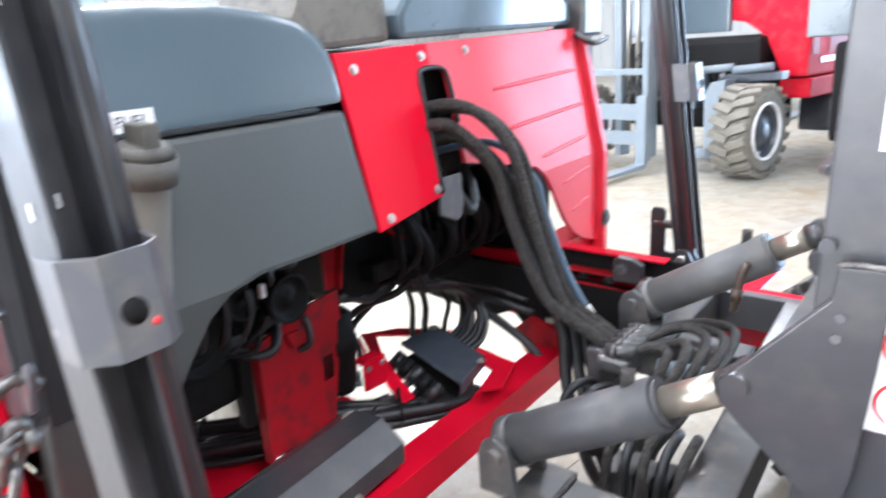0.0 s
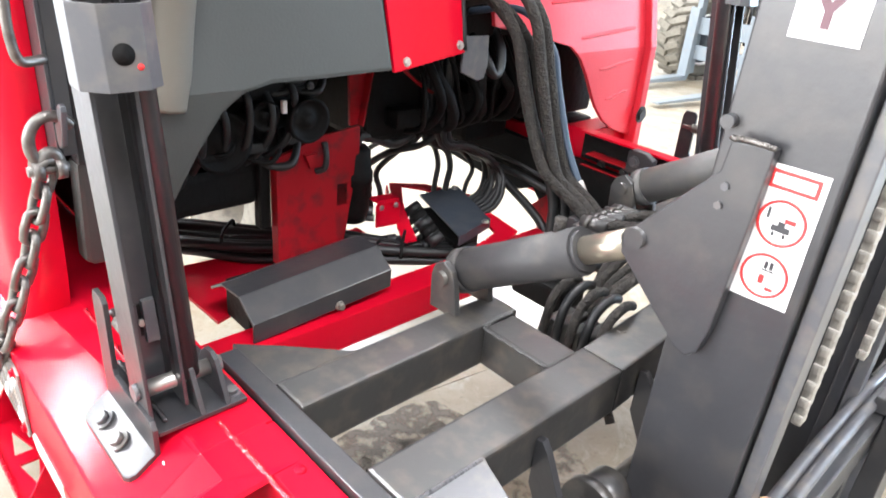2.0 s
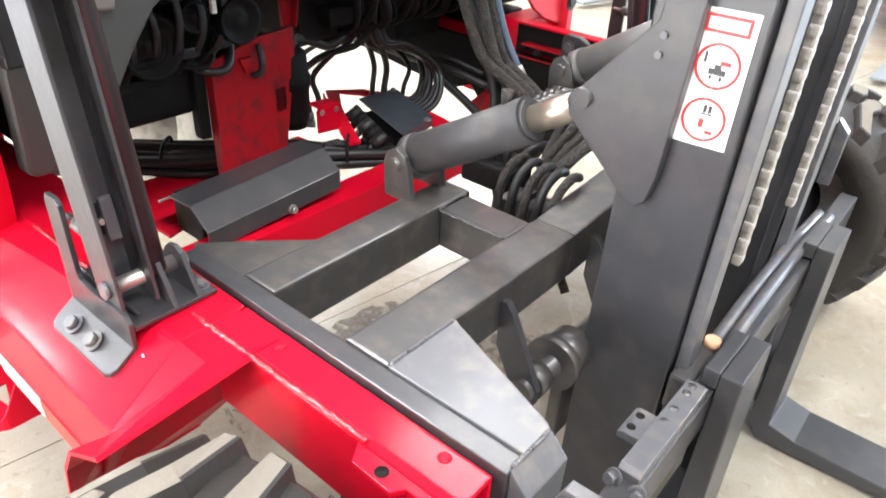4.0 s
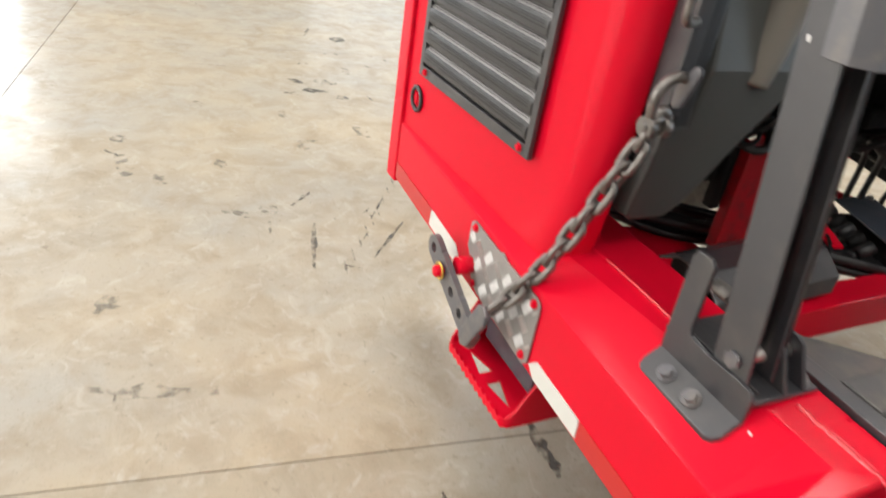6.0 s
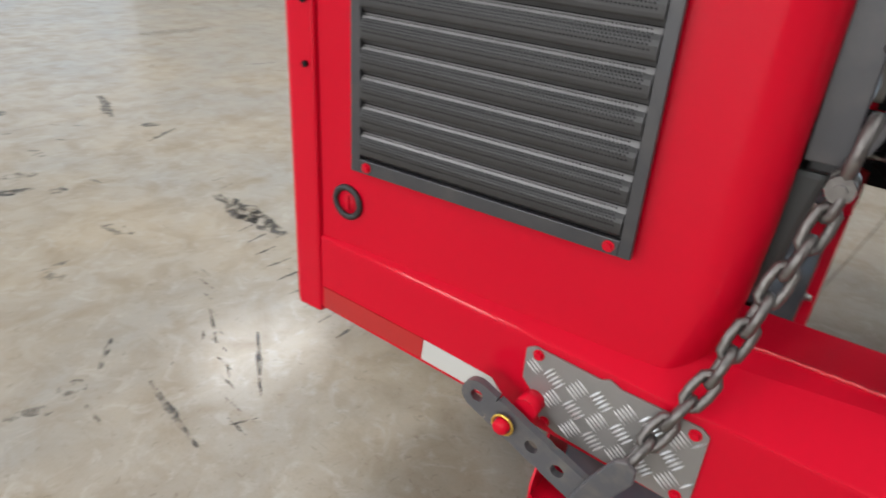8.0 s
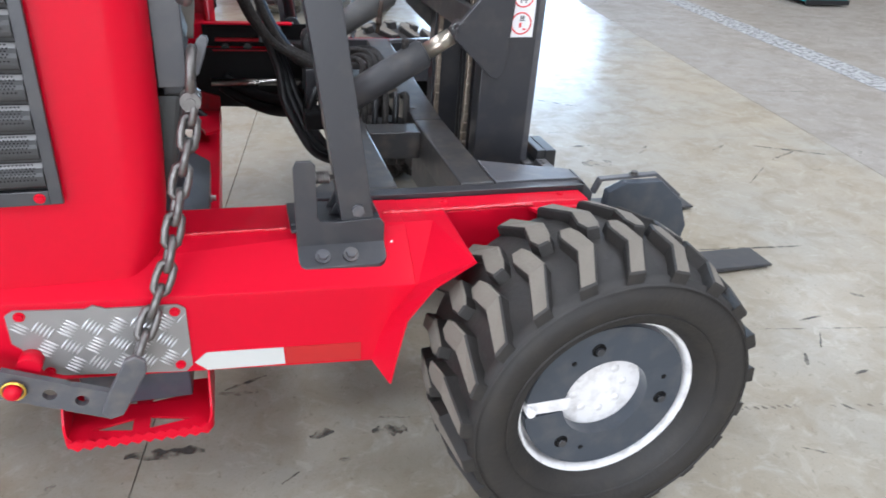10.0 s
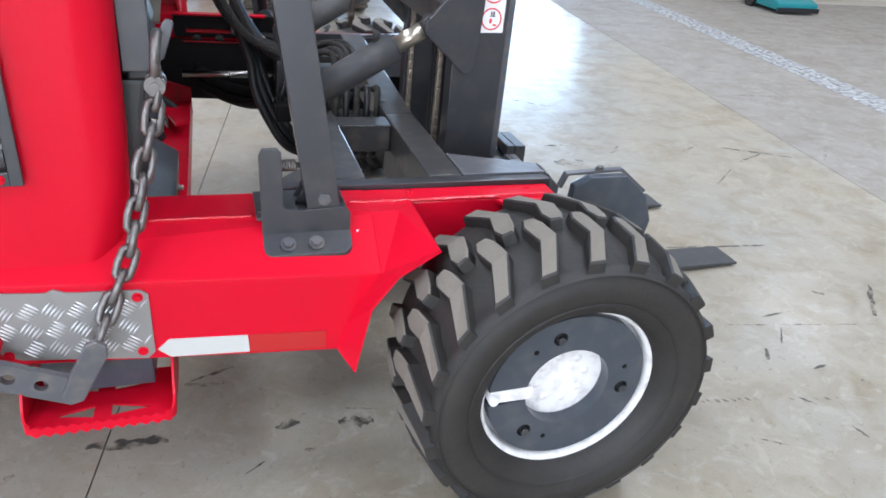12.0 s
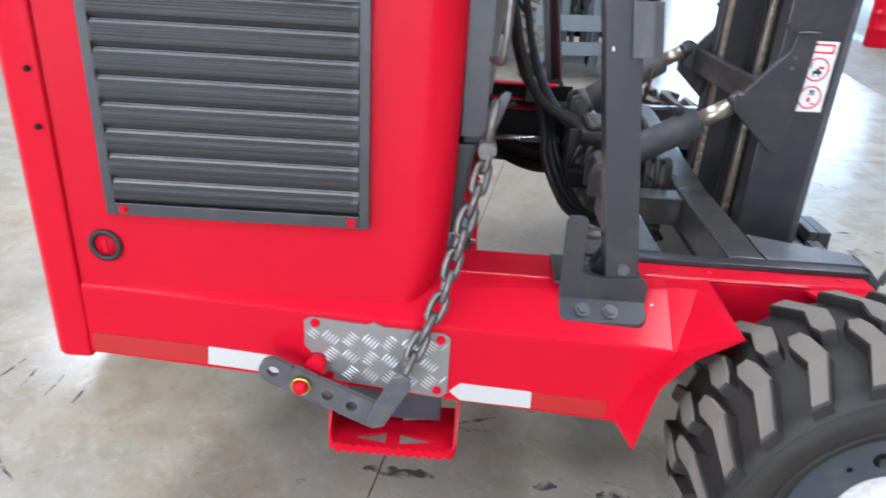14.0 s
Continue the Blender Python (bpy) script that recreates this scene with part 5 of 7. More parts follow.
    bmesh.ops.transform(bm, matrix=Matrix.Translation((0.552, 0.005 * side, 0.644)) @ lean, verts=bm.verts)
    part("post_clip", bm, GREY_L, post, "folded grey clip with a hole")
    bm = lathe(B(), [(0.0, 0.0008), (0.011, 0.0008), (0.011, -0.003)], 20, "x")
    part("clip_hole", bm, GREASE_AND_SHADE, post, m=pose(0.552 - 0.15 * 0.43 + 0.0628, s(0.119) + 0.005 * side, 0.644 + 0.43, 0, -8.5, 0))
    bm = lathe(B(), [(0.0, 0.0006), (0.0035, 0.0006), (0.0035, -0.003)], 12, "x")
    part("paint_spot", bm, DRED, post, m=pose(0.552 - 0.15 * 0.417 + 0.0626, s(0.134) + 0.005 * side, 0.644 + 0.417, 0, -8.5, 0))
    for cx, cy, cz, ww, hh in ((0.0, 0.0895, 0.50, 0.004, 0.014), (-0.02, 0.0895, 0.40, 0.003, 0.007)):
        bm = B()
        box(bm, cx, cx + ww, min(s(cy), s(cy) + 0.0006 * side), max(s(cy), s(cy) + 0.0006 * side), cz, cz + hh)
        bmesh.ops.transform(bm, matrix=Matrix.Translation((0.552, 0.005 * side, 0.644)) @ lean, verts=bm.verts)
        part("paint_chip", bm, DECAL, post)
    # latch plates on the web with a slot for the spring bolt
    for name, y0, y1, z0, z1, d, material in (("latch_plate", 0.0965, 0.113, 0.075, 0.122, 0.0030, GREY), ("latch_plate", 0.1185, 0.134, 0.070, 0.126, 0.0075, GREY_L), ("latch_slot", 0.1135, 0.118, 0.078, 0.120, 0.0008, GREASE_AND_SHADE)):
        bm = B()
        box(bm, a0 + t, a0 + t + d, *lo_hi(y0, y1), z0, z1, 0.0008 if d > 0.001 else 0.0)
        bmesh.ops.transform(bm, matrix=Matrix.Translation((0.552, 0.005 * side, 0.644)) @ lean, verts=bm.verts)
        part(name, bm, material, post)
    bm = B()
    cyl(bm, (a0 + t, s(0.1158), 0.097), (a0 + t + 0.006, s(0.1158), 0.097), 0.004, 12)
    bmesh.ops.transform(bm, matrix=Matrix.Translation((0.552, 0.005 * side, 0.644)) @ lean, verts=bm.verts)
    part("latch_bolt", bm, ZINC, post, "bright bolt end")
    for cy, cz, ww, hh in ((0.104, 0.60, 0.003, 0.010), (0.118, 0.66, 0.003, 0.020), (0.109, 0.52, 0.002, 0.008), (0.121, 0.50, 0.003, 0.012), (0.102, 0.72, 0.003, 0.006)):
        bm = B()
        y = s(cy)
        box(bm, a0 + t, a0 + t + 0.0006, y, y + ww, cz, cz + hh)
        bmesh.ops.transform(bm, matrix=Matrix.Translation((0.552, 0.005 * side, 0.644)) @ lean, verts=bm.verts)
        part("paint_chip", bm, DECAL, post)


for side in (-1, 1):
    side_post(side)



def flip_mast(y):
    return 1.70 - y


# ---- sliding frame that carries the mast ----
fr = sub("sliding_frame", truck)
tagged(fr, "charcoal sliding mast frame, dusty on top")
for side in (-1, 1):
    s = (lambda y: y) if side < 0 else flip_mast
    lh = lambda a, b: (min(s(a), s(b)), max(s(a), s(b)))
    e0 = 0.2045 if side < 0 else 0.3045
    e1 = e0 + 0.030
    bm = B()
    box(bm, 0.49, 1.066, *lh(e0, e1), 0.555, 0.634, 0.002)
    part("side_bar", bm, GREY, fr)
    bm = B()
    prism(bm, [(0.475, s(e1 + 0.0005)), (0.520, s(0.29 if side < 0 else 0.36)), (0.5955, s(0.372 if side < 0 else 0.44)), (0.5955, s(e1 + 0.0005))], "xy", 0.622, 0.632, 0.001)
    part("corner_gusset", bm, GREY_D, fr)
    bm = B()
    box(bm, 0.596, 0.661, *lh(e1 + 0.001, 0.66), 0.556, 0.636, 0.005)
    part("cross_tube", bm, GREY_D, fr, "dusty square tube")
    bm = B()
    box(bm, 0.6615, 0.796, *lh(0.578, 0.648), 0.560, 0.632, 0.005)
    part("link_tube", bm, GREY_D, fr)
    bm = B()
    k = e1 + 0.0005
    prism(bm, [(0.8725, s(k)), (0.8725, s(0.360)), (0.885, s(0.354)), (1.058, s(0.290)), (1.066, s(0.284)), (1.066, s(k))], "xy", 0.628, 0.638, 0.002)
    prism(bm, [(0.96, s(k)), (0.96, s(0.322)), (1.058, s(0.287)), (1.064, s(0.281)), (1.064, s(k))], "xy", 0.49, 0.6275, 0.002)
    part("corner_plate", bm, GREY_L, fr, "light worn corner plate")
    bm = B()
    prism(bm, [(1.0665, 0.49), (1.0665, 0.638), (1.092, 0.612), (1.092, 0.49)], "xz", *lh(0.208 if side < 0 else 0.308, 0.284), 0.002)
    part("end_block", bm, GREY_L, fr, "worn grey bevelled end block")
    # clevis ears of the tilt ram
    bm = B()
    for y in (0.560, 0.640):
        pts = [(0.556, 0.63), (0.553, 0.69), (0.560, 0.71), (0.580, 0.722), (0.600, 0.71), (0.608, 0.69), (0.618, 0.63)]
        prism(bm, pts, "xz", *lh(y - 0.006, y + 0.006), 0.002)
    cyl(bm, (0.580, s(0.545), 0.692), (0.580, s(0.655), 0.692), 0.013, 16)
    part("ram_clevis", bm, GREY_D, fr, "welded clevis ears")
    # tilt ram
    up = 0.0 if side < 0 else 0.055
    p0, p1 = Vector((0.580 + up * 0.36, s(0.602), 0.692 + up)), Vector((0.884, s(0.608), 0.872 + up))
    d = (p1 - p0).normalized()
    bm = B()
    cyl(bm, p0 + d * 0.012, p0 + d * 0.252, 0.0355, 36)
    cyl(bm, p0 + d * 0.250, p0 + d * 0.258, 0.030, 36)
    cyl(bm, p0 - d * 0.004, p0 + d * 0.02, 0.0385, 36)
    ram = part("tilt_ram", bm, RAM if side < 0 else RAM_L, truck, "charcoal hydraulic tilt ram")
    bm = B()
    cyl(bm, p0 + d * 0.25, p1 - d * 0.01, 0.0205, 28)
    part("rod", bm, ROD, ram, "oiled chrome rod")
    bm = B()
    cyl(bm, p1 - d * 0.022, p1 + d * 0.005, 0.0212, 20)
    cyl(bm, p1 + Vector((0, -0.011, 0)), p1 + Vector((0, 0.011, 0)), 0.023, 24)
    part("rod_eye", bm, GREY_D, ram, "dusty rod eye")
    bm = B()
    cyl(bm, p0 + d * 0.20 + Vector((0, 0, 0.034)), p0 + d * 0.20 + Vector((0, 0, 0.06)), 0.009, 10)
    part("ram_port", bm, HOSE, ram)
    if side > 0:
        bm = B()
        tube(bm, [p0 + d * 0.215 + Vector((0, -0.034, 0.0)), p0 + d * 0.215 + Vector((0, -0.048, 0.0)), p0 + d * 0.21 + Vector((0, -0.054, -0.014)), p0 + d * 0.205 + Vector((0, -0.054, -0.05)), p0 + d * 0.20 + Vector((0, -0.05, -0.075))], 0.0065, 10, 6)
        cyl(bm, p0 + d * 0.206 + Vector((0, -0.054, -0.035)), p0 + d * 0.204 + Vector((0, -0.054, -0.055)), 0.0095, 8)
        part("elbow_fitting", bm, COIL, ram, "brown elbow fitting")

bm = B()
box(bm, 0.7965, 0.872, 0.236, 0.66, 0.556, 0.636, 0.005)
box(bm, 0.7965, 0.872, 0.6605, flip_mast(0.336), 0.556, 0.636, 0.004)
for v in bm.verts:
    v.co.z += 0.055 * max(0.0, v.co.y - 0.67) / (flip_mast(0.336) - 0.67)
part("cross_tube", bm, GREY_D, fr, "long dusty square tube")
for ob in fr.children:
    if ob.name.split(".")[0] in ("side_bar", "corner_gusset", "link_tube", "corner_plate", "end_block", "cross_tube", "ram_clevis") and min(v.co.y for v in ob.data.vertices) > 0.8:
        ob.location.z += 0.055
part("tube_bolt", hexbolt(B(), (0.812, 0.745, 0.636), (0, 0, 1), 0.008, 0.008), GREY_D, fr)
# swing links under the long tube
for y in (0.468, 0.72):
    bm = B()
    prism(bm, [(0.8735, 0.535), (0.8735, 0.612), (0.884, 0.614), (0.895, 0.60), (0.952, 0.488), (0.95, 0.462), (0.932, 0.452), (0.912, 0.464)], "xz", y - 0.006, y + 0.006, 0.001)
    part("swing_link", bm, GREY, fr)
bm = B()
cyl(bm, (0.930, 0.452, 0.482), (0.930, 0.74, 0.482), 0.019, 20)
cyl(bm, (0.930, 0.475, 0.482), (0.930, 0.505, 0.482), 0.026, 24)
cyl(bm, (0.930, 0.535, 0.482), (0.930, 0.552, 0.482), 0.045, 28)
cyl(bm, (0.930, 0.552, 0.482), (0.930, 0.60, 0.482), 0.036, 28)
part("lower_pivot", bm, GREY_D, fr, "greasy lower pivot shaft")
# manifold with a fan of hoses that turn back on themselves
bm = B()
box(bm, 0.545, 0.575, 0.93, 1.03, 0.575, 0.70, 0.003)
part("manifold_bracket", bm, GREY, truck, "dark bracket plate")
bm = B()
box(bm, 0.576, 0.64, 0.90, 1.03, 0.675, 0.705, 0.008)
part("manifold", bm, GREY_D, truck, "dusty hydraulic manifold")
for k in range(5):
    bm = B()
    y = 0.915 + 0.026 * k
    cyl(bm, (0.59, y, 0.712), (0.645, y + 0.006, 0.716), 0.0125, 14)
    cyl(bm, (0.60, y, 0.712), (0.612, y, 0.713), 0.0165, 6)
    part("hose_fitting", bm, GREY_D, truck, "dusty hydraulic fitting")
fan_rnd = random.Random(21)
for k in range(5):
    f = (0.30, 0.55, 0.72, 0.95, 1.05)[k]
    y = 0.915 + 0.026 * k
    j = lambda: fan_rnd.uniform(-0.010, 0.010)
    bm = B()
    tube(bm, [(0.63, y, 0.715), (0.655 + 0.03 * f, y + 0.09 * f + j(), 0.722 + j()), (0.665 + 0.085 * f + j(), y + 0.07 * f, 0.725 + j()), (0.67 + 0.10 * f, y - 0.05 * f + j(), 0.712 + j()), (0.66 + 0.08 * f + j(), 0.87 - 0.03 * f, 0.66 + j()), (0.68 + 0.03 * f + j(), 0.81, 0.57), (0.66 + 0.04 * k, 0.77, 0.44)], 0.0088, 10, 8)
    part("hydraulic_hose", bm, HOSE, truck, "dusty brown hydraulic hose")
bm = B()
tube(bm, [(0.66, 0.98, 0.67), (0.76, 1.0, 0.67), (0.84, 1.04, 0.70)], 0.015, 12, 6)
part("hydraulic_pipe", bm, SLATE_L, truck, "pale slate hydraulic pipe")
for k in range(5):
    bm = B()
    x = 0.68 + 0.028 * k
    tube(bm, [(x, 0.80, 0.66), (x + 0.005, 0.765, 0.672), (x, 0.735, 0.65), (x - 0.004, 0.725, 0.60), (x - 0.01, 0.72, 0.50)], 0.0085, 8, 8)
    part("hydraulic_hose", bm, BLACK if k % 2 else HOSE, truck)
for k in range(5):
    bm = B()
    box(bm, 0.668 + 0.026 * k, 0.690 + 0.026 * k, 0.735, 0.80, 0.48, 0.60 + 0.006 * (k % 2), 0.004)
    part("valve_section", bm, GREY_D, truck, "dusty grey hydraulic valve section")
bm = B()
box(bm, 0.53, 0.65, 0.80, 0.88, 0.565, 0.615, 0.008)
part("valve_body", bm, GREASE_AND_SHADE, truck, "black valve body under the ram")
for k in range(4):
    bm = B()
    x = 0.545 + 0.034 * k
    tube(bm, [(x, 0.84, 0.61), (x + 0.004, 0.835, 0.64), (x + 0.02, 0.85, 0.665), (x + 0.03, 0.89, 0.655), (x + 0.03, 0.93, 0.62)], 0.008, 8, 6)
    part("hydraulic_hose", bm, BLACK, truck, "black hose on the valve body")
# thick hoses that drop from the slot's bundle to the valve sections
for k in range(3):
    o = 0.020 * (k - 1)
    bm = B()
    tube(bm, [(0.455 + o * 0.5, 0.985 + o, 0.78), (0.485 + o * 0.5, 0.995 + o, 0.69), (0.507 + o, 0.985 + o, 0.60), (0.545 + o, 0.96 + o, 0.515), (0.590 + o, 0.93 + o, 0.455), (0.645, 0.87 + o, 0.45), (0.69 + o, 0.80, 0.49)], 0.0125, 12, 8)
    part("hydraulic_hose", bm, BLACK, truck, "thick black hose hanging to the valve sections")
# dark pad with a bolt on the far rail
bm = B()
prism(bm, [(0.435, 0.637), (0.435, 0.688), (0.446, 0.697), (0.48, 0.695), (0.505, 0.682), (0.505, 0.637)], "xz", 1.300, 1.3215, 0.003)
pad = part("slide_pad", bm, GREY, truck, "charcoal slide pad")
part("pad_bolt", hexbolt(B(), (0.456, 1.300, 0.668), (0, -1, 0), 0.010, 0.010), GREY_L, pad)

# ---- mast ----
mast = sub("mast", truck)
tagged(mast, "charcoal two-stage lifting mast")
for side in (-1, 1):
    s = (lambda y: y) if side < 0 else flip_mast
    lh = lambda a, b: (min(s(a), s(b)), max(s(a), s(b)))
    bm = B()
    sec = [(0.948, 0.598), (1.084, 0.598), (1.084, 0.650), (1.064, 0.650), (1.064, 0.616), (0.968, 0.616), (0.968, 0.650), (0.948, 0.650)]
    prism(bm, [(x, s(y)) for x, y in sec], "xy", 0.10, 2.3, 0.003)
    part("outer_rail", bm, GREY, mast, "charcoal outer mast rail")
    bm = B()
    sec = [(1.0875, 0.612), (1.106, 0.612), (1.106, 0.650), (1.0875, 0.650)]
    prism(bm, [(x, s(y)) for x, y in sec], "xy", 0.12, 2.2, 0.002)
    part("inner_rail", bm, GREY_L, mast, "grey inner mast rail")
    # leaf chains: many small plates
    for cx, cy, z0 in ((1.100, 0.725, 0.66), (0.950, 0.706, 0.30)):
        bm = B()
        z, k = z0, 0
        while z < 1.6:
            w = 0.0075 if k % 2 else 0.011
            box(bm, cx - 0.007, cx + 0.007, s(cy) - w, s(cy) + w, z, z + 0.017, 0.0045)
            z += 0.0135
            k += 1
        tagged(part("leaf_chain", bm, CHAIN_BR if cx < 1.05 else LINK, mast, "greased leaf chain"), kind="stuff")
    # gusset that takes the tilt ram
    bm = B()
    g = [(0.868, 0.858), (0.868, 0.885), (0.885, 0.905), (0.965, 1.0), (0.968, 1.036), (1.016, 1.038), (1.012, 0.93), (1.005, 0.81), (0.998, 0.775), (0.985, 0.762), (0.968, 0.768)]
    prism(bm, g, "xz", *lh(0.580, 0.5975), 0.002)
    gus = part("gusset", bm, GREY_D if side > 0 else GREY, mast, "charcoal gusset plate")
    for x, z in ((0.976, 0.985), (0.974, 0.962)):
        part("gusset_bolt", hexbolt(B(), (x, s(0.580), z), (0, side, 0), 0.005, 0.004, False), GREY_L, gus)
    bm = B()
    cyl(bm, (0.885, s(0.572), 0.885), (0.885, s(0.63), 0.885), 0.014, 16)
    part("gusset_pin", bm, GREY, gus)
    bm = B()
    cyl(bm, (0.955, s(0.585), 1.052), (0.955, s(0.60), 1.052), 0.008, 14)
    part("gusset_pin", bm, GREY, gus)
# cross members and lift ram
for z0, z1 in ((0.862, 0.926), (0.28, 0.40), (1.62, 1.72)):
    bm = B()
    box(bm, 0.912, 0.934, 0.587, 1.113, z0, z1, 0.004)
    part("cross_member", bm, GREY_D, mast, "dusty mast cross member")
bm = B()
cyl(bm, (1.02, 0.85, 0.15), (1.02, 0.85, 1.25), 0.035, 24)
part("lift_ram", bm, GREY, mast, "lift ram")
bm = B()
tube(bm, [(0.945, 0.63, 1.12), (0.93, 0.7, 1.11), (0.93, 0.9, 1.10), (0.945, 0.97, 1.11)], 0.006)
part("mast_tie", bm, GREY, mast)
for y in (0.76, 0.84, 0.87):
    bm = B()
    tube(bm, [(0.99, y, 0.25), (0.99, y + 0.01, 0.7), (0.985, y, 1.2), (0.99, y, 1.7)], 0.009)
    part("mast_hose", bm, BLACK, mast, "black mast hose")

# decals on the mast's side
bm = B()
prism(bm, [(1.004, 0.862), (1.008, 1.022), (1.0725, 1.023), (1.0725, 0.864)], "xz", 0.5965, 0.5976)
decal = part("safety_decal", bm, DECAL, truck, "white safety decal with two red-ringed symbols")


def flat_ring(cx, cz, r0, r1, y0, y1):
    bm = lathe(B(), [(r0, y0), (r1, y0), (r1, y1), (r0, y1)], 40, "y", True)
    bmesh.ops.translate(bm, vec=(cx, 0, cz), verts=bm.verts)
    return bm


for cz in (0.960, 0.896):
    part("red_ring", flat_ring(1.039, cz, 0.0235, 0.0268, 0.5957, 0.5966), DRED, decal)
bm = B()
for a in ((1.013, 1.066, 1.013, 1.017), (1.013, 1.066, 0.996, 1.0), (1.013, 1.017, 1.0, 1.013), (1.062, 1.066, 1.0, 1.013)):
    box(bm, a[0], a[1], 0.5957, 0.5966, a[2], a[3])
part("red_frame", bm, DRED, decal)
for a in ((1.030, 1.050, 0.950, 0.957), (1.036, 1.044, 0.957, 0.962), (1.022, 1.025, 0.962, 0.975), (1.044, 1.047, 0.944, 0.949), (1.032, 1.035, 0.944, 0.949), (1.036, 1.040, 0.905, 0.914), (1.042, 1.046, 0.905, 0.914), (1.034, 1.048, 0.902, 0.904)):
    bm = B()
    box(bm, a[0], a[1], 0.5957, 0.5966, a[2], a[3])
    part("symbol", bm, DBLK, decal)
for a in ((1.042, 1.054, 0.962, 0.967), (1.034, 1.040, 0.886, 0.897), (1.044, 1.053, 0.880, 0.884)):
    bm = B()
    box(bm, a[0], a[1], 0.5957, 0.5966, a[2], a[3])
    part("symbol", bm, DRED, decal)
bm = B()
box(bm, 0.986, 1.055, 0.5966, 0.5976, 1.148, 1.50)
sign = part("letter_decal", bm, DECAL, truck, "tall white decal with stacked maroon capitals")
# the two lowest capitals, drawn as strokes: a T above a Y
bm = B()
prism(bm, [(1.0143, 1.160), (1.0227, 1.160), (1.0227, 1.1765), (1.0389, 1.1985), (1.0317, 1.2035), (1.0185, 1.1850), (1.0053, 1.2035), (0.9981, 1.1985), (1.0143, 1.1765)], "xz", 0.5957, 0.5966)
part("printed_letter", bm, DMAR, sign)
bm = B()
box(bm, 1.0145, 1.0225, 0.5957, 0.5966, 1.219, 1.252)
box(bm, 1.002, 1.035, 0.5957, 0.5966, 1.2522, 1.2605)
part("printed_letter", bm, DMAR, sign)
for k in range(3):
    bm = B()
    z = 1.280 + 0.060 * k
    box(bm, 1.010, 1.026, 0.5957, 0.5966, z, z + 0.036)
    part("printed_bar", bm, DMAR, sign)

# ---- fork carriage and forks ----
car = sub("fork_carriage", truck)
tagged(car, "dark grey fork carriage")
for z0, z1 in ((0.525, 0.60), (0.24, 0.315)):
    bm = B()
    box(bm, 1.127, 1.162, 0.22, 1.35, z0, z1, 0.004)
    part("carriage_bar", bm, GREY, car)
for y in (0.22, 0.64, 0.90, 1.31):
    bm = B()
    box(bm, 1.130, 1.159, y, y + 0.03, 0.316, 0.524, 0.003)
    part("carriage_upright", bm, GREY, car)
bm = B()
prism(bm, [(0.297, 0.585), (0.297, 0.612), (0.305, 0.618), (0.50, 0.618), (0.507, 0.608), (0.507, 0.585)], "yz", 1.128, 1.158, 0.002)
bar = part("shift_bar", bm, GREY_L, car, "worn grey sideshift bar")
for y in (0.40, 0.43, 0.47, 0.488):
    part("bar_rivet", lathe(B(), [(0.0, 0.0012), (0.006, 0.001), (0.007, -0.002)], 12, "z"), GREY_D, bar, m=pose(1.139, y, 0.618))
part("bar_bolt", hexbolt(B(), (1.130, 0.290, 0.603), (-0.3, -1, 0.3), 0.008, 0.014), GREY_L, bar)
part("bar_bolt", hexbolt(B(), (1.160, 0.290, 0.598), (0.3, -1, 0.3), 0.008, 0.014), GREY_L, bar)
bm = B()
cyl(bm, (1.121, 0.612, 0.6035), (1.121, 0.612, 0.616), 0.012, 20)
part("copper_plug", bm, BRONZE, car, "copper-coloured plug")
bm = B()
box(bm, 1.100, 1.134, 0.51, 0.62, 0.54, 0.603, 0.006)
part("latch_block", bm, GREY_D, car, "dusty latch block")
bm = B()
prism(bm, [(1.096, 0.592), (1.096, 0.602), (1.104, 0.606), (1.127, 0.606), (1.127, 0.592)], "xz", 0.36, 0.415, 0.002)
part("lug_plate", bm, GREY_L, car, "pale lug plate with two holes")
for y in (0.374, 0.400):
    part("lug_hole", lathe(B(), [(0.0, 0.0006), (0.006, 0.0006), (0.006, -0.003)], 14, "z"), GREASE_AND_SHADE, car, m=pose(1.108, y, 0.606))
for k in range(2):
    bm = B()
    tube(bm, [(1.12 + 0.02 * k, 0.62, 0.60), (1.118 + 0.02 * k, 0.8, 0.612), (1.118 + 0.02 * k, 1.0, 0.612), (1.12 + 0.02 * k, 1.2, 0.60)], 0.010)
    part("carriage_pipe", bm, GREY_L, car, "grey pipe along the carriage")
bm = B()
prism(bm, [(1.125, 0.55), (1.13, 0.612), (1.17, 0.632), (1.262, 0.632), (1.325, 0.58), (1.352, 0.515), (1.345, 0.47), (1.14, 0.52)], "xz", 0.205, 0.228, 0.004)
end = part("end_cover", bm, SLATE, truck, "dark slate hinge housing")
bm = B()
prism(bm, [(1.105, 0.600), (1.118, 0.634), (1.262, 0.641), (1.335, 0.585), (1.332, 0.578), (1.258, 0.634), (1.124, 0.628), (1.112, 0.598)], "xz", 0.2285, 0.245, 0.001)
part("housing_top", bm, GREY_L, end)
part("housing_bolt", hexbolt(B(), (1.205, 0.2365, 0.638), (0, 0, 1), 0.008, 0.008), GREY_D, end)
for y in (0.594, 1.06):
    bm = B()
    prism(bm, [(1.1535, 0.563), (1.1535, 0.13), (1.18, 0.090), (2.05, 0.118), (2.05, 0.126), (1.25, 0.128), (1.195, 0.14), (1.185, 0.563)], "xz", y, y + 0.12, 0.003)
    box(bm, 1.130, 1.1534, y + 0.002, y + 0.118, 0.533, 0.563, 0.003)
    part("fork", bm, FORK, truck, "dark steel fork lying just above the floor")
bm = B()
box(bm, 1.09, 1.126, 0.62, 0.68, 0.46, 0.54, 0.004)
part("carriage_block", bm, GREY, car)


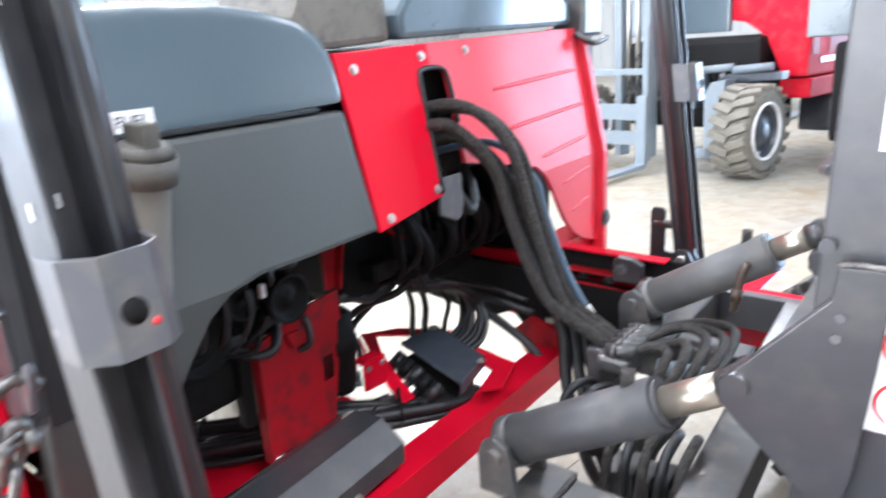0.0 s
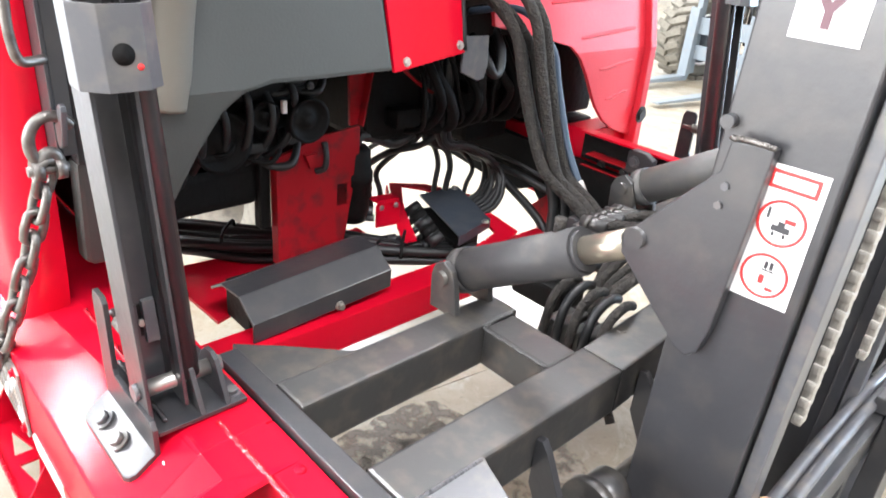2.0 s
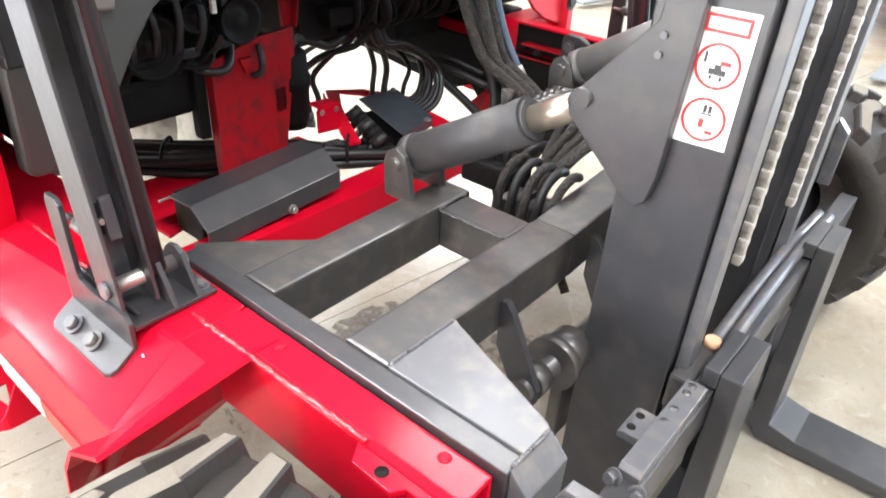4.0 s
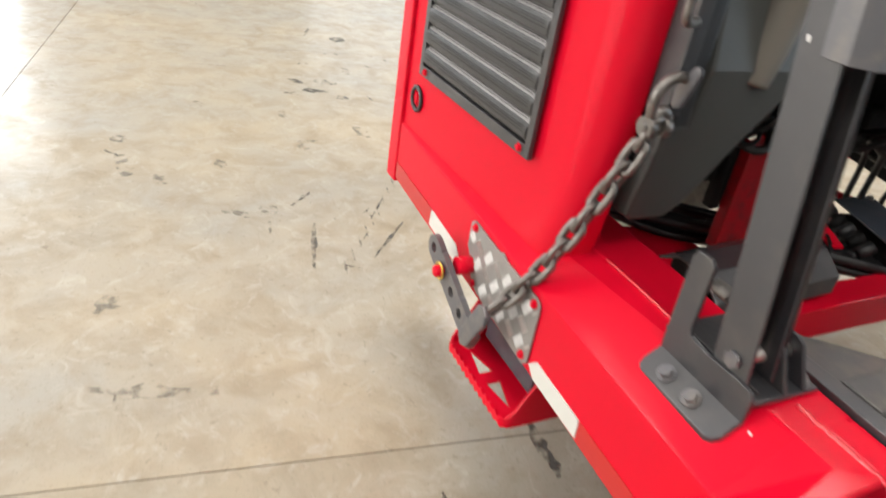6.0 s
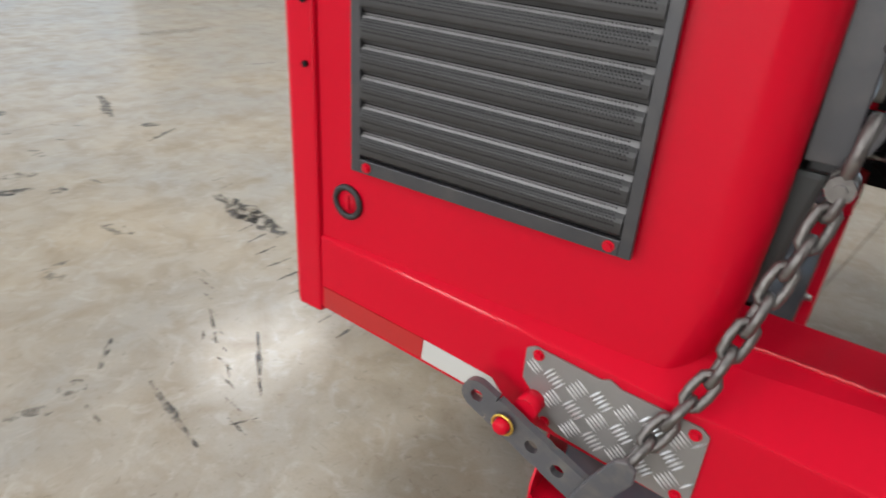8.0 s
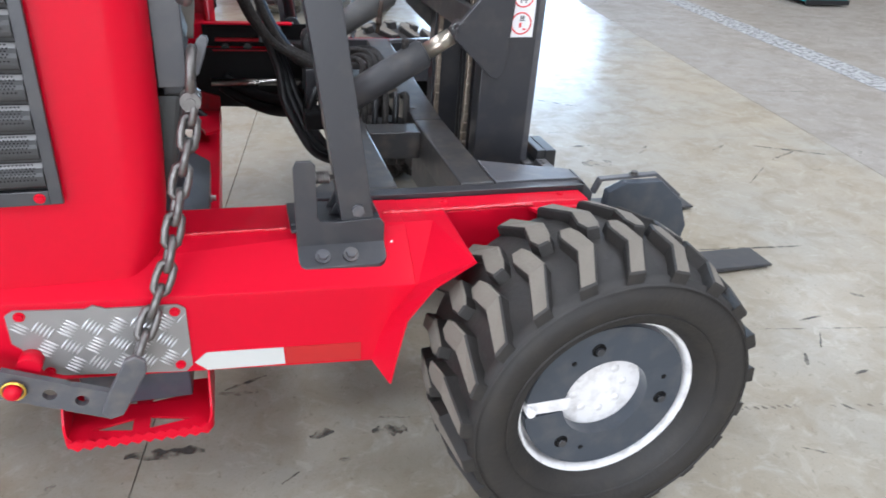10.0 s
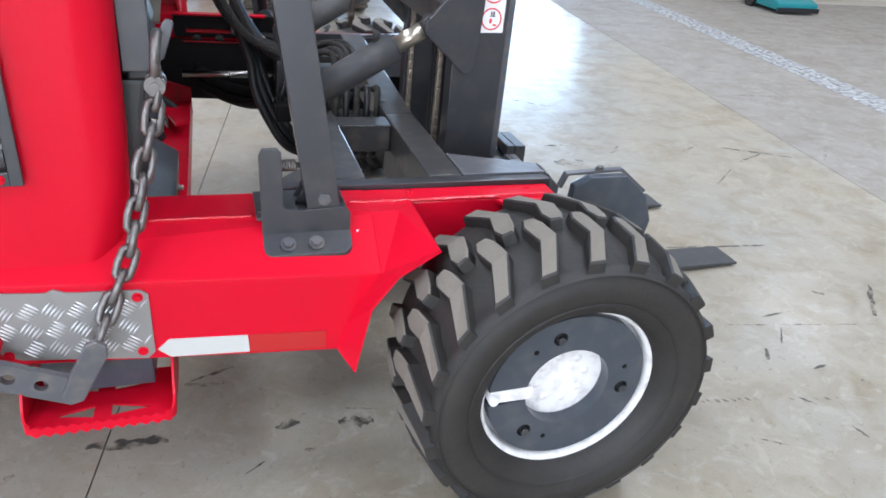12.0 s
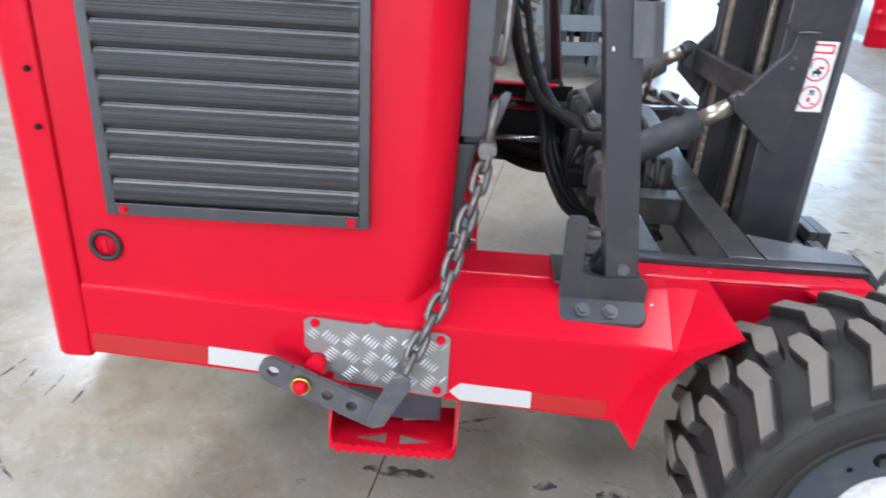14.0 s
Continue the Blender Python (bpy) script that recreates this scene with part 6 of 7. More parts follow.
car.location = (-0.010, 0.078, -0.072)  # lowered on the mast


# ---- wheels ----
def wheel(y_face, out, name="wheel"):
    """A lugged tyre on a white rim; out: -1 where the outer face looks to -y."""
    w = sub(name, truck)
    w.matrix_local = pose(0.965, y_face, 0.382, 0, 0, 0 if out < 0 else 180)
    R, wid = 0.309, 0.272
    bm = B()
    sh = R - 0.024
    prof = [(0.166, 0.044), (0.1735, 0.030), (0.180, 0.010), (0.20, 0.000), (0.220, -0.010), (0.240, -0.014), (0.261, -0.008), (0.275, 0.006), (sh - 0.014, 0.022), (sh - 0.006, 0.05), (sh + 0.002, wid / 2), (sh - 0.006, wid - 0.05), (sh - 0.014, wid - 0.022), (0.270, wid - 0.006), (0.240, wid + 0.014), (0.20, wid), (0.172, wid - 0.02)]
    lathe(bm, prof, 72, "y")
    for r0 in (0.204, 0.262):
        lathe(bm, [(r0, -0.002 if r0 < 0.25 else -0.006), (r0 + 0.002, -0.0075 if r0 < 0.25 else -0.0105), (r0 + 0.004, -0.003)], 72, "y")
    part("tyre", bm, TYRE, w, "black rubber tyre carcass")
    n = 21
    step = 2 * math.pi / n
    # a bent lug: along the tread (in pitches) and across it
    lug = [(0.56, 0.000), (0.93, 0.000), (0.55, 0.074), (0.64, 0.122), (0.56, 0.146), (0.32, 0.146), (0.23, 0.126), (0.15, 0.080)]

    def lug_mesh(mirror):
        bm = B()
        top, base = [], []
        for u, v in lug:
            drop = 0.020 * ((v - wid / 2) / (wid / 2)) ** 2
            a = (u - 0.3) * step
            y = wid - v if mirror else v
            top.append(bm.verts.new(((R - drop) * math.cos(a), y, (R - drop) * math.sin(a))))
            cu, cv = 0.45, 0.07
            ub, vb = cu + (u - cu) * 1.10 + (0.03 if u > 0.5 else -0.03), cv + (v - cv) * (1.1 if v > 0.05 else 1.04)
            a = (ub - 0.3) * step
            y = wid - vb if mirror else vb
            rb = sh - 0.016 if v > 0.01 else sh - 0.036
            base.append(bm.verts.new((rb * math.cos(a), y, rb * math.sin(a))))
        k = len(top)
        bm.faces.new(top)
        for i in range(k):
            bm.faces.new((top[i], base[i], base[(i + 1) % k], top[(i + 1) % k]))
        bmesh.ops.recalc_face_normals(bm, faces=bm.faces)
        bmesh.ops.bevel(bm, geom=[e for e in bm.edges if all(v in top for v in e.verts)], offset=0.003, segments=1, affect="EDGES")
        me = bpy.data.meshes.new("lug")
        bm.to_mesh(me)
        bm.free()
        me.materials.append(TYRE)
        me.materials.append(TREAD)
        for p in me.polygons:
            c = Vector((p.center.x, 0, p.center.z))
            if abs(p.normal.dot(c.normalized())) > 0.8 and c.length > sh - 0.004:
                p.material_index = 1
        return me

    near, far = lug_mesh(False), lug_mesh(True)
    for i in range(n):
        piece("lug", near, w, pose(0, 0, 0, 0, math.degrees(i * step), 0))
        piece("lug", far, w, pose(0, 0, 0, 0, math.degrees((i + 0.5) * step), 0))
    bm = B()
    lathe(bm, [(0.172, 0.044), (0.1735, 0.031), (0.172, 0.026), (0.168, 0.028), (0.165, 0.036), (0.163, 0.050), (0.162, 0.062), (0.10, 0.063), (0.0, 0.063)], 64, "y")
    part("rim", bm, WHITE, w, "white painted steel rim")
    # slate plate with a round middle and a slot towards the valve
    bm = B()
    pts_o, pts_i = [], []
    slot0 = math.radians(182)
    for i in range(61):
        a = slot0 + math.radians(6) + i * (2 * math.pi - math.radians(12)) / 60
        pts_o.append((0.1570 * math.cos(a), 0.1570 * math.sin(a)))
        b = slot0 + math.radians(11) + i * (2 * math.pi - math.radians(22)) / 60
        pts_i.append((0.084 * math.cos(b), 0.084 * math.sin(b)))
    lo_o, lo_i = [bm.verts.new((x, 0.034, z)) for x, z in pts_o], [bm.verts.new((x, 0.034, z)) for x, z in pts_i]
    hi_o, hi_i = [bm.verts.new((x, 0.061, z)) for x, z in pts_o], [bm.verts.new((x, 0.061, z)) for x, z in pts_i]
    for i in range(60):
        bm.faces.new((lo_o[i], lo_o[i + 1], lo_i[i + 1], lo_i[i]))
        bm.faces.new((lo_o[i], hi_o[i], hi_o[i + 1], lo_o[i + 1]))
        bm.faces.new((lo_i[i], lo_i[i + 1], hi_i[i + 1], hi_i[i]))
    for e in (0, 60):
        bm.faces.new((lo_o[e], lo_i[e], hi_i[e], hi_o[e]))
    bmesh.ops.recalc_face_normals(bm, faces=bm.faces)
    part("weight_plate", bm, SLATE, w, "dark slate wheel weight with a slot")
    bm = B()
    box(bm, -0.153, -0.072, 0.036, 0.055, -0.0175, 0.0115, 0.001)
    part("slot_floor", bm, WHITE, w, "white floor of the slot")
    bm = B()
    cyl(bm, (-0.150, 0.060, -0.004), (-0.150, 0.022, -0.003), 0.0085, 12)
    part("valve_stem", bm, DECAL, w)
    for i in range(8):
        a = i * math.pi / 4 + 0.2
        bm = lathe(B(), [(0.0, -0.0012), (0.007, -0.001), (0.009, 0.001)], 14, "y")
        part("hub_stud", bm, WHITE, w, m=Matrix.Translation((0.050 * math.cos(a), 0.0625, 0.050 * math.sin(a))))
    for deg in (107, -8, 231):
        a = math.radians(deg)
        c = Vector((0.118 * math.cos(a), 0.0, 0.118 * math.sin(a)))
        bm = lathe(B(), [(0.0, 0.0332), (0.0135, 0.0332), (0.0135, 0.040)], 20, "y")
        part("bolt_recess", bm, GREASE_AND_SHADE, w, m=Matrix.Translation(c))
        part("wheel_bolt", hexbolt(B(), c + Vector((0, 0.0329, 0)), (0, -1, 0), 0.008, 0.007, False), GREY, w)
        b = a + 0.42
        c = Vector((0.118 * math.cos(b), 0.0, 0.118 * math.sin(b)))
        bm = lathe(B(), [(0.0, 0.0332), (0.005, 0.0332), (0.005, 0.040)], 12, "y")
        part("small_hole", bm, GREASE_AND_SHADE, w, m=Matrix.Translation(c))
    return w


wheel(-0.218, -1)
wheel(flip(-0.218), 1)
for s in (lambda y: y, flip):
    bm = B()
    cyl(bm, (0.965, s(-0.06), 0.382), (0.965, s(0.15), 0.382), 0.09, 24)
    box(bm, 0.87, 1.045, min(s(0.153), s(0.194)), max(s(0.153), s(0.194)), 0.33, 0.545, 0.01)
    part("wheel_motor", bm, GREASE_AND_SHADE, truck, "black wheel motor")
# third wheel at the rear
bm = B()
lathe(bm, [(0.15, -0.12), (0.30, -0.13), (0.335, -0.10), (0.345, 0.0), (0.335, 0.10), (0.30, 0.13), (0.15, 0.12)], 48, "y", True)
part("rear_tyre", bm, PTYRE, truck, "dusty rear tyre", m=pose(-0.66, 0.90, 0.385))
bm = B()
box(bm, -0.45, -0.40, 0.60, 1.0, 0.60, 0.85, 0.02)
part("rear_arm", bm, RED, truck, "red rear wheel arm")

# weld beads along the joints and chips in the paint
weld_rnd = random.Random(7)


def weld(points, r, material=WELD):
    bm = B()
    q = spline(points, 40)
    tube(bm, [p + Vector((0, weld_rnd.uniform(-1, 1) * r * 0.35, weld_rnd.uniform(-1, 1) * r * 0.3)) for p in q], r, 6, 1)
    return part("weld_bead", bm, material, truck)


weld([(0.252, 0.104, 0.6245), (0.34, 0.104, 0.6245), (0.425, 0.104, 0.624)], 0.0028)
weld([(0.61, 0.145, 0.624), (0.75, 0.147, 0.622), (0.925, 0.149, 0.621)], 0.0035)
weld([(0.664, 0.576, 0.630), (0.72, 0.576, 0.630), (0.792, 0.576, 0.630)], 0.003, GREY_D)
weld([(0.662, 0.577, 0.631), (0.662, 0.61, 0.634), (0.662, 0.648, 0.632)], 0.003, GREY_D)
weld([(0.8725, 0.24, 0.638), (0.8725, 0.30, 0.638), (0.8725, 0.356, 0.638)], 0.003, GREY_L)
weld([(1.065, 0.215, 0.637), (1.066, 0.25, 0.637), (1.066, 0.282, 0.637)], 0.003, GREY_L)
weld([(0.968, 0.579, 1.039), (0.99, 0.579, 1.041), (1.016, 0.579, 1.040)], 0.0032, STEEL)
weld([(0.434, 0.0885, 0.640), (0.51, 0.0885, 0.640), (0.586, 0.0885, 0.640)], 0.0028, GREY)
for x, y, sx, sy in ((0.371, 0.036, 0.006, 0.003), (0.411, 0.022, 0.007, 0.003), (0.420, 0.045, 0.005, 0.004), (0.300, 0.060, 0.004, 0.002), (0.335, 0.012, 0.003, 0.002), (0.610, 0.070, 0.005, 0.002)):
    z = 0.551 + y * 0.702
    bm = B()
    prism(bm, [(x, y), (x + sx * 0.6, y - sy * 0.3), (x + sx, y + sy * 0.5), (x + sx * 0.3, y + sy)], "xy", z - 0.002, z + 0.002)
    part("paint_chip", bm, DECAL, truck)

# the far side stands slightly higher
far_side = ("chassis_beam", "front_rail", "rail_flange", "mudguard", "shoulder_plate", "post_foot", "side_post", "inner_rail", "guide_rail", "slide_pad")
for ob in truck.children:
    if ob.name.split(".")[0] in far_side:
        meshes = [ob] if ob.type == "MESH" else [c for c in ob.children if c.type == "MESH"]
        ys = [v.co.y for c in meshes for v in c.data.vertices]
        if sum(ys) / len(ys) > 1.2:
            ob.location.z += 0.055


# ---- parked forklifts behind ----
lug_mesh = []


def parked_forklift(m, label, wheels=(0.0, -1.55), shift=0.0):
    """Seen from its front corner; its origin lies under the wheel at its +x side, y to its rear."""
    t = empty("forklift", label, "forklift", m, "parked forklifts")
    for x in wheels:
        bm = B()
        R = 0.345
        lathe(bm, [(0.19, -0.12), (0.27, -0.14), (0.305, -0.12), (0.315, -0.06), (0.315, 0.06), (0.305, 0.12), (0.27, 0.14), (0.19, 0.12)], 48, "x")
        wl = part("wheel", bm, PTYRE, t, "dusty lugged tyre", m=pose(x, 0, R))
        for i in range(20):
            for sd in (-1, 1):
                a = 2 * math.pi * (i + (0.5 if sd > 0 else 0)) / 20
                mm = pose(0, 0, 0, math.degrees(a), 0, 0) @ Matrix.Translation((sd * 0.068, 0, 0.306)) @ pose(0, 0, 0, 0, 0, sd * 20)
                if not lug_mesh:
                    bm = B()
                    box(bm, -0.075, 0.075, -0.030, 0.030, 0.0, 0.038, 0.008)
                    lug_mesh.append(part("lug", bm, PTYRE, wl, m=mm).data)
                else:
                    piece("lug", lug_mesh[0], wl, mm)
        bm = B()
        lathe(bm, [(0.212, 0.10), (0.212, 0.139), (0.200, 0.143), (0.192, 0.12)], 40, "x")
        part("rim", bm, WHITE, wl)
        bm = B()
        lathe(bm, [(0.193, 0.12), (0.185, 0.085), (0.12, 0.075), (0.11, 0.10), (0.07, 0.105), (0.06, 0.12), (0.0, 0.12)], 40, "x")
        part("hub", bm, SLATE, wl, "dark slate wheel centre")
    for x in (-1.13 + shift, -0.86 + shift):
        bm = B()
        box(bm, x, x + 0.065, -0.12, 0.0, 0.10, 2.3, 0.004)
        part("mast_rail", bm, SLATE_L, t, "slate grey mast rail")
    for x in (-1.02 + shift, -0.93 + shift):
        bm = B()
        cyl(bm, (x, -0.08, 0.2), (x, -0.08, 2.2), 0.022, 16)
        part("lift_ram", bm, CHROME, t, "chromed lift ram")
    for z, h in ((0.22, 0.11), (0.42, 0.13), (0.78, 0.05)):
        bm = B()
        box(bm, -1.30 + shift, -0.70 + shift, -0.27, -0.235, z, z + h, 0.004)
        part("carriage_bar", bm, SLATE_L, t, "slate grey carriage bar")
    for x in (-1.33 + shift, -0.745 + shift):
        bm = B()
        box(bm, x, x + 0.05, -0.28, -0.225, 0.10, 1.15, 0.004)
        part("carriage_upright", bm, SLATE_L, t)
        bm = B()
        prism(bm, [(-0.281, 0.62), (-0.281, 0.10), (-0.31, 0.045), (-1.20, 0.03), (-1.20, 0.045), (-0.33, 0.085), (-0.315, 0.62)], "yz", x - 0.03, x + 0.06, 0.003)
        part("fork", bm, SLATE_L, t, "slate grey fork")
    bm = B()
    prism(bm, [(-0.34, 0.12), (-0.35, 0.60), (-0.30, 0.70), (-0.18, 0.72), (-0.19, 0.62), (-0.23, 0.56), (-0.22, 0.12)], "xz", -0.05, 0.10, 0.006)
    part("wheel_leg", bm, SLATE_L, t, "slate grey leg beside the tyre")
    bm = B()
    prism(bm, [(-0.42, 0.66), (-0.30, 0.745), (0.14, 0.76), (0.14, 0.70), (-0.25, 0.68)], "xz", 0.16, 0.26, 0.006)
    part("upper_beam", bm, SLATE, t)
    bm = B()
    box(bm, -0.62, -0.42, -0.06, 0.14, 0.50, 0.74, 0.01)
    part("side_box", bm, SLATE, t, "dark slate box")
    bm = B()
    box(bm, -0.68, -0.22, -0.05, 0.02, 0.12, 0.20, 0.006)
    part("lower_beam", bm, SLATE_L, t)
    bm = B()
    box(bm, -1.3, -0.10, 0.30, 0.90, 0.30, 1.02, 0.05)
    part("engine", bm, GREASE_AND_SHADE, t, "black engine in its open bay")
    bm = B()
    prism(bm, [(-0.50, 1.16), (-0.52, 1.60), (0.15, 1.68), (0.20, 1.62), (0.20, 0.70), (0.02, 0.70), (-0.03, 0.80), (-0.09, 0.93), (-0.18, 1.04), (-0.30, 1.12)], "xz", 0.42, 1.95, 0.02)
    body = part("engine_cover", bm, RED_DUSTY, t, "red engine cover")
    bm = B()
    prism(bm, [(-1.5, 1.06), (-1.5, 1.36), (-0.76, 1.42), (-0.40, 1.40), (-0.40, 1.06)], "xz", 0.36, 0.418, 0.01)
    part("bonnet", bm, HOOD, t, "blue-grey bonnet front")
    bm = B()
    box(bm, -0.02, 0.215, 0.46, 1.95, 0.54, 0.69, 0.015)
    part("chassis_beam", bm, RED_DUSTY, t, "red side beam")
    bm = B()
    box(bm, 0.202, 0.206, 0.75, 1.25, 0.86, 1.45, 0.001)
    part("side_recess", bm, RED_OLD, body)
    for z in (0.79, 1.28):
        bm = B()
        box(bm, 0.207, 0.209, 0.62, 0.95, z, z + 0.045)
        part("printed_bar", bm, DECAL, body)
    rnd_p = random.Random(8)
    for k in range(14):
        bm = B()
        x, z = -1.25 + 0.078 * k + shift * 0.2, rnd_p.uniform(0.55, 0.9)
        tube(bm, [(x, 0.28, z + 0.1), (x + 0.04, 0.24, z), (x + 0.10, 0.23, z - 0.06), (x + 0.16, 0.29, z - 0.02)], rnd_p.uniform(0.012, 0.025), 8, 6)
        part("engine_hose", bm, (BLACK, GREASE_AND_SHADE, GREY_L)[k % 3], t)
    for z0 in (0.86, 1.12):
        bm = B()
        prism(bm, [(0.47, z0), (0.47, z0 + 0.2), (0.60, z0 + 0.2), (0.60, z0)], "yz", 0.202, 0.207, 0.001)
        part("hatch", bm, RED_OLD, body, "dark recessed hatch")
    for x in (-0.5, -0.2):
        bm = B()
        cyl(bm, (x, 0.10, 0.78), (x + 0.28, 0.14, 0.80), 0.03, 14)
        part("tilt_ram", bm, SLATE_L, t)
    bm = B()
    box(bm, -0.10, 0.16, 1.0, 1.5, 0.22, 0.52, 0.02)
    part("step_box", bm, SLATE, t, "dark slate step box")
    return t


parked_forklift(pose(-0.30, 5.72, 0, 0, 0, -14) @ Matrix.Scale(1.07, 4), "red forklift with a slate grey mast parked facing the aisle")
parked_forklift(pose(0.15, 10.45, 0, 0, 0, -6), "red forklift parked further back in the row")
parked_forklift(pose(1.56, 5.35, 0, 0, 0, 0), "red and slate grey forklift parked beside the others", (0.0, -0.78), 0.55)

# push sweeper by the partition and red drum beyond
sc = empty("floor_sweeper", "teal push floor sweeper standing by the partition wall", "floor sweeper", hall_turn @ pose(5.60, 6.45, 0))
bm = B()
prism(bm, [(-0.37, 0.04), (-0.37, 0.11), (-0.10, 0.19), (0.10, 0.33), (0.30, 0.36), (0.36, 0.25), (0.36, 0.04)], "yz", -0.24, 0.24, 0.02)
part("body", bm, TEAL, sc, "teal plastic body")
for sx in (-0.265, 0.242):
    bm = B()
    cyl(bm, (sx, 0.16, 0.12), (sx + 0.022, 0.16, 0.12), 0.12, 20)
    part("wheel", bm, BLACK, sc)
bm = B()
box(bm, -0.25, 0.25, -0.39, -0.371, 0.02, 0.07, 0.004)
part("brush_strip", bm, BLACK, sc)
bm = B()
tube(bm, [(-0.22, 0.05, 0.28), (-0.22, 0.32, 0.62), (-0.20, 0.52, 0.88), (0.20, 0.52, 0.88), (0.22, 0.32, 0.62), (0.22, 0.05, 0.28)], 0.016, 8, 6)
part("handle", bm, BLACK, sc, "dark push handle")
dr = empty("drum", "red steel drum by the far wall", "drum", pose(5.2, 8.0, 0))
bm = B()
lathe(bm, [(0.0, 0.0), (0.185, 0.0), (0.19, 0.02), (0.187, 0.2), (0.193, 0.207), (0.187, 0.214), (0.187, 0.38), (0.193, 0.387), (0.187, 0.394), (0.187, 0.56), (0.19, 0.58), (0.175, 0.58), (0.0, 0.57)], 40, "z")
part("body", bm, RED, dr)

# ---- worn marks on the floor ----
mark_rnd = random.Random(11)


def mark(x0, y0, x1, y1, w, material=SCUFF, label="dark rubber scuff on the concrete"):
    """An irregular thin smear from one plan point to another."""
    a, b = Vector((x0, y0, 0)), Vector((x1, y1, 0))
    d = (b - a).normalized()
    nrm = Vector((-d.y, d.x, 0))
    n = 10
    left, right = [], []
    for i in range(n + 1):
        t = i / n
        c = a.lerp(b, t) + nrm * mark_rnd.uniform(-0.15, 0.15) * min(w, 0.1)
        h = w * 0.5 * (0.35 + 0.65 * math.sin(math.pi * min(max(t, 0.04), 0.96))) * (mark_rnd.uniform(0.6, 1.2) if w < 0.15 else mark_rnd.uniform(0.9, 1.02))
        left.append(c + nrm * h)
        right.append(c - nrm * h)
    bm = B()
    vs = [bm.verts.new((p.x, p.y, 0.0012)) for p in left + right[::-1]]
    f = bm.faces.new(vs)
    bmesh.ops.triangulate(bm, faces=[f])
    bmesh.ops.recalc_face_normals(bm, faces=bm.faces)
    ob = part("scuff_mark", bm, material, floor)
    ob.matrix_parent_inverse = floor.matrix_world.inverted()
    return ob


# smears where the loaders park
mark(0.066, 0.196, 0.234, 0.179, 0.034)
mark(0.461, 0.164, 0.517, 0.171, 0.026)
mark(0.602, 0.146, 0.683, 0.137, 0.036)
mark(0.516, 0.080, 0.546, 0.077, 0.012, STAIN)
mark(0.069, 0.122, 0.093, 0.118, 0.014)
mark(0.277, 0.372, 0.379, 0.409, 0.010)
mark(0.390, 0.040, 0.430, 0.066, 0.006)
mark(0.19, -0.21, 0.43, -0.19, 0.016)
# long thin scratches in front of the wheel
mark(2.78, 1.647, 3.065, 1.477, 0.022)
mark(2.752, 1.467, 2.94, 1.546, 0.014)
mark(1.877, 0.759, 2.271, 0.705, 0.014)
mark(2.429, 0.388, 2.291, 0.234, 0.022)
mark(2.199, 0.405, 2.225, 0.371, 0.03, STAIN)
mark(1.823, 0.166, 1.791, 0.118, 0.012)
mark(1.944, 0.245, 1.878, 0.165, 0.006)
mark(1.89, 0.058, 1.943, 0.063, 0.010)
mark(1.984, -0.018, 2.031, -0.009, 0.013)
mark(1.527, -0.206, 1.57, -0.187, 0.016, STAIN)
mark(1.554, -0.134, 1.611, -0.17, 0.006)
mark(1.705, 0.308, 2.279, 0.19, 0.007, STAIN)
mark(2.846, 1.335, 2.92, 1.312, 0.030, STAIN)
mark(1.859, 1.80, 1.971, 1.798, 0.02)
mark(1.991, 2.553, 2.183, 2.39, 0.016)
mark(1.828, 1.575, 1.974, 1.582, 0.09, STAIN)
mark(1.761, -0.033, 1.789, -0.067, 0.008)
mark(1.818, -0.152, 1.826, -0.195, 0.008)
# a row of short prints left by tyre lugs
for k in range(8):
    mark(1.493 + 0.021 * k, 0.020 - 0.0036 * k, 1.503 + 0.021 * k, 0.006 - 0.0036 * k, 0.008)
for k in range(6):
    mark(1.70 + 0.032 * k, -0.020 - 0.007 * k, 1.712 + 0.032 * k, -0.032 - 0.007 * k, 0.007, STAIN)
# oil under the sliding frame, with the truck's shade painted into the marks
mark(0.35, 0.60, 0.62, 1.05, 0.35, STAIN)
mark(0.36, 0.52, 0.30, 0.92, 0.26, OIL_AND_SHADE)
mark(0.46, 0.50, 0.42, 0.80, 0.20, OIL_AND_SHADE)
# the worn aisle beside the engine cover
mark(-3.35, 1.30, -2.95, 1.11, 0.05)
mark(-2.735, 1.136, -2.661, 1.188, 0.08)
mark(-3.455, 0.723, -3.395, 0.816, 0.12)
mark(-2.59, 0.254, -2.491, 0.313, 0.055)
mark(-2.385, 0.278, -2.35, 0.408, 0.06)
mark(-2.28, 0.431, -2.233, 0.475, 0.06)
mark(-2.364, 0.184, -2.304, 0.237, 0.05, STAIN)
mark(-1.858, 0.385, -1.708, 0.408, 0.06, STAIN)
mark(-1.701, 0.082, -1.694, 0.184, 0.025, STAIN)
mark(-1.108, -0.079, -1.208, 0.013, 0.018)
mark(-1.116, -0.183, -1.078, -0.129, 0.065, STAIN)
mark(-0.972, -0.031, -0.695, -0.109, 0.020)
mark(-0.71, 0.084, -0.926, 0.268, 0.014)
mark(-1.116, 0.261, -0.972, 0.168, 0.008)
mark(-0.89, 0.13, -0.829, 0.092, 0.007)
mark(-1.014, 0.156, -1.049, 0.186, 0.007)
mark(-1.129, -0.002, -1.098, -0.016, 0.007)
mark(-0.995, 0.047, -0.983, 0.036, 0.007)
mark(-1.12, -0.307, -1.084, -0.288, 0.026, STAIN)
mark(-1.115, -0.276, -1.047, -0.23, 0.035, STAIN)
mark(-4.69, 2.45, -4.54, 3.0, 0.2, STAIN)
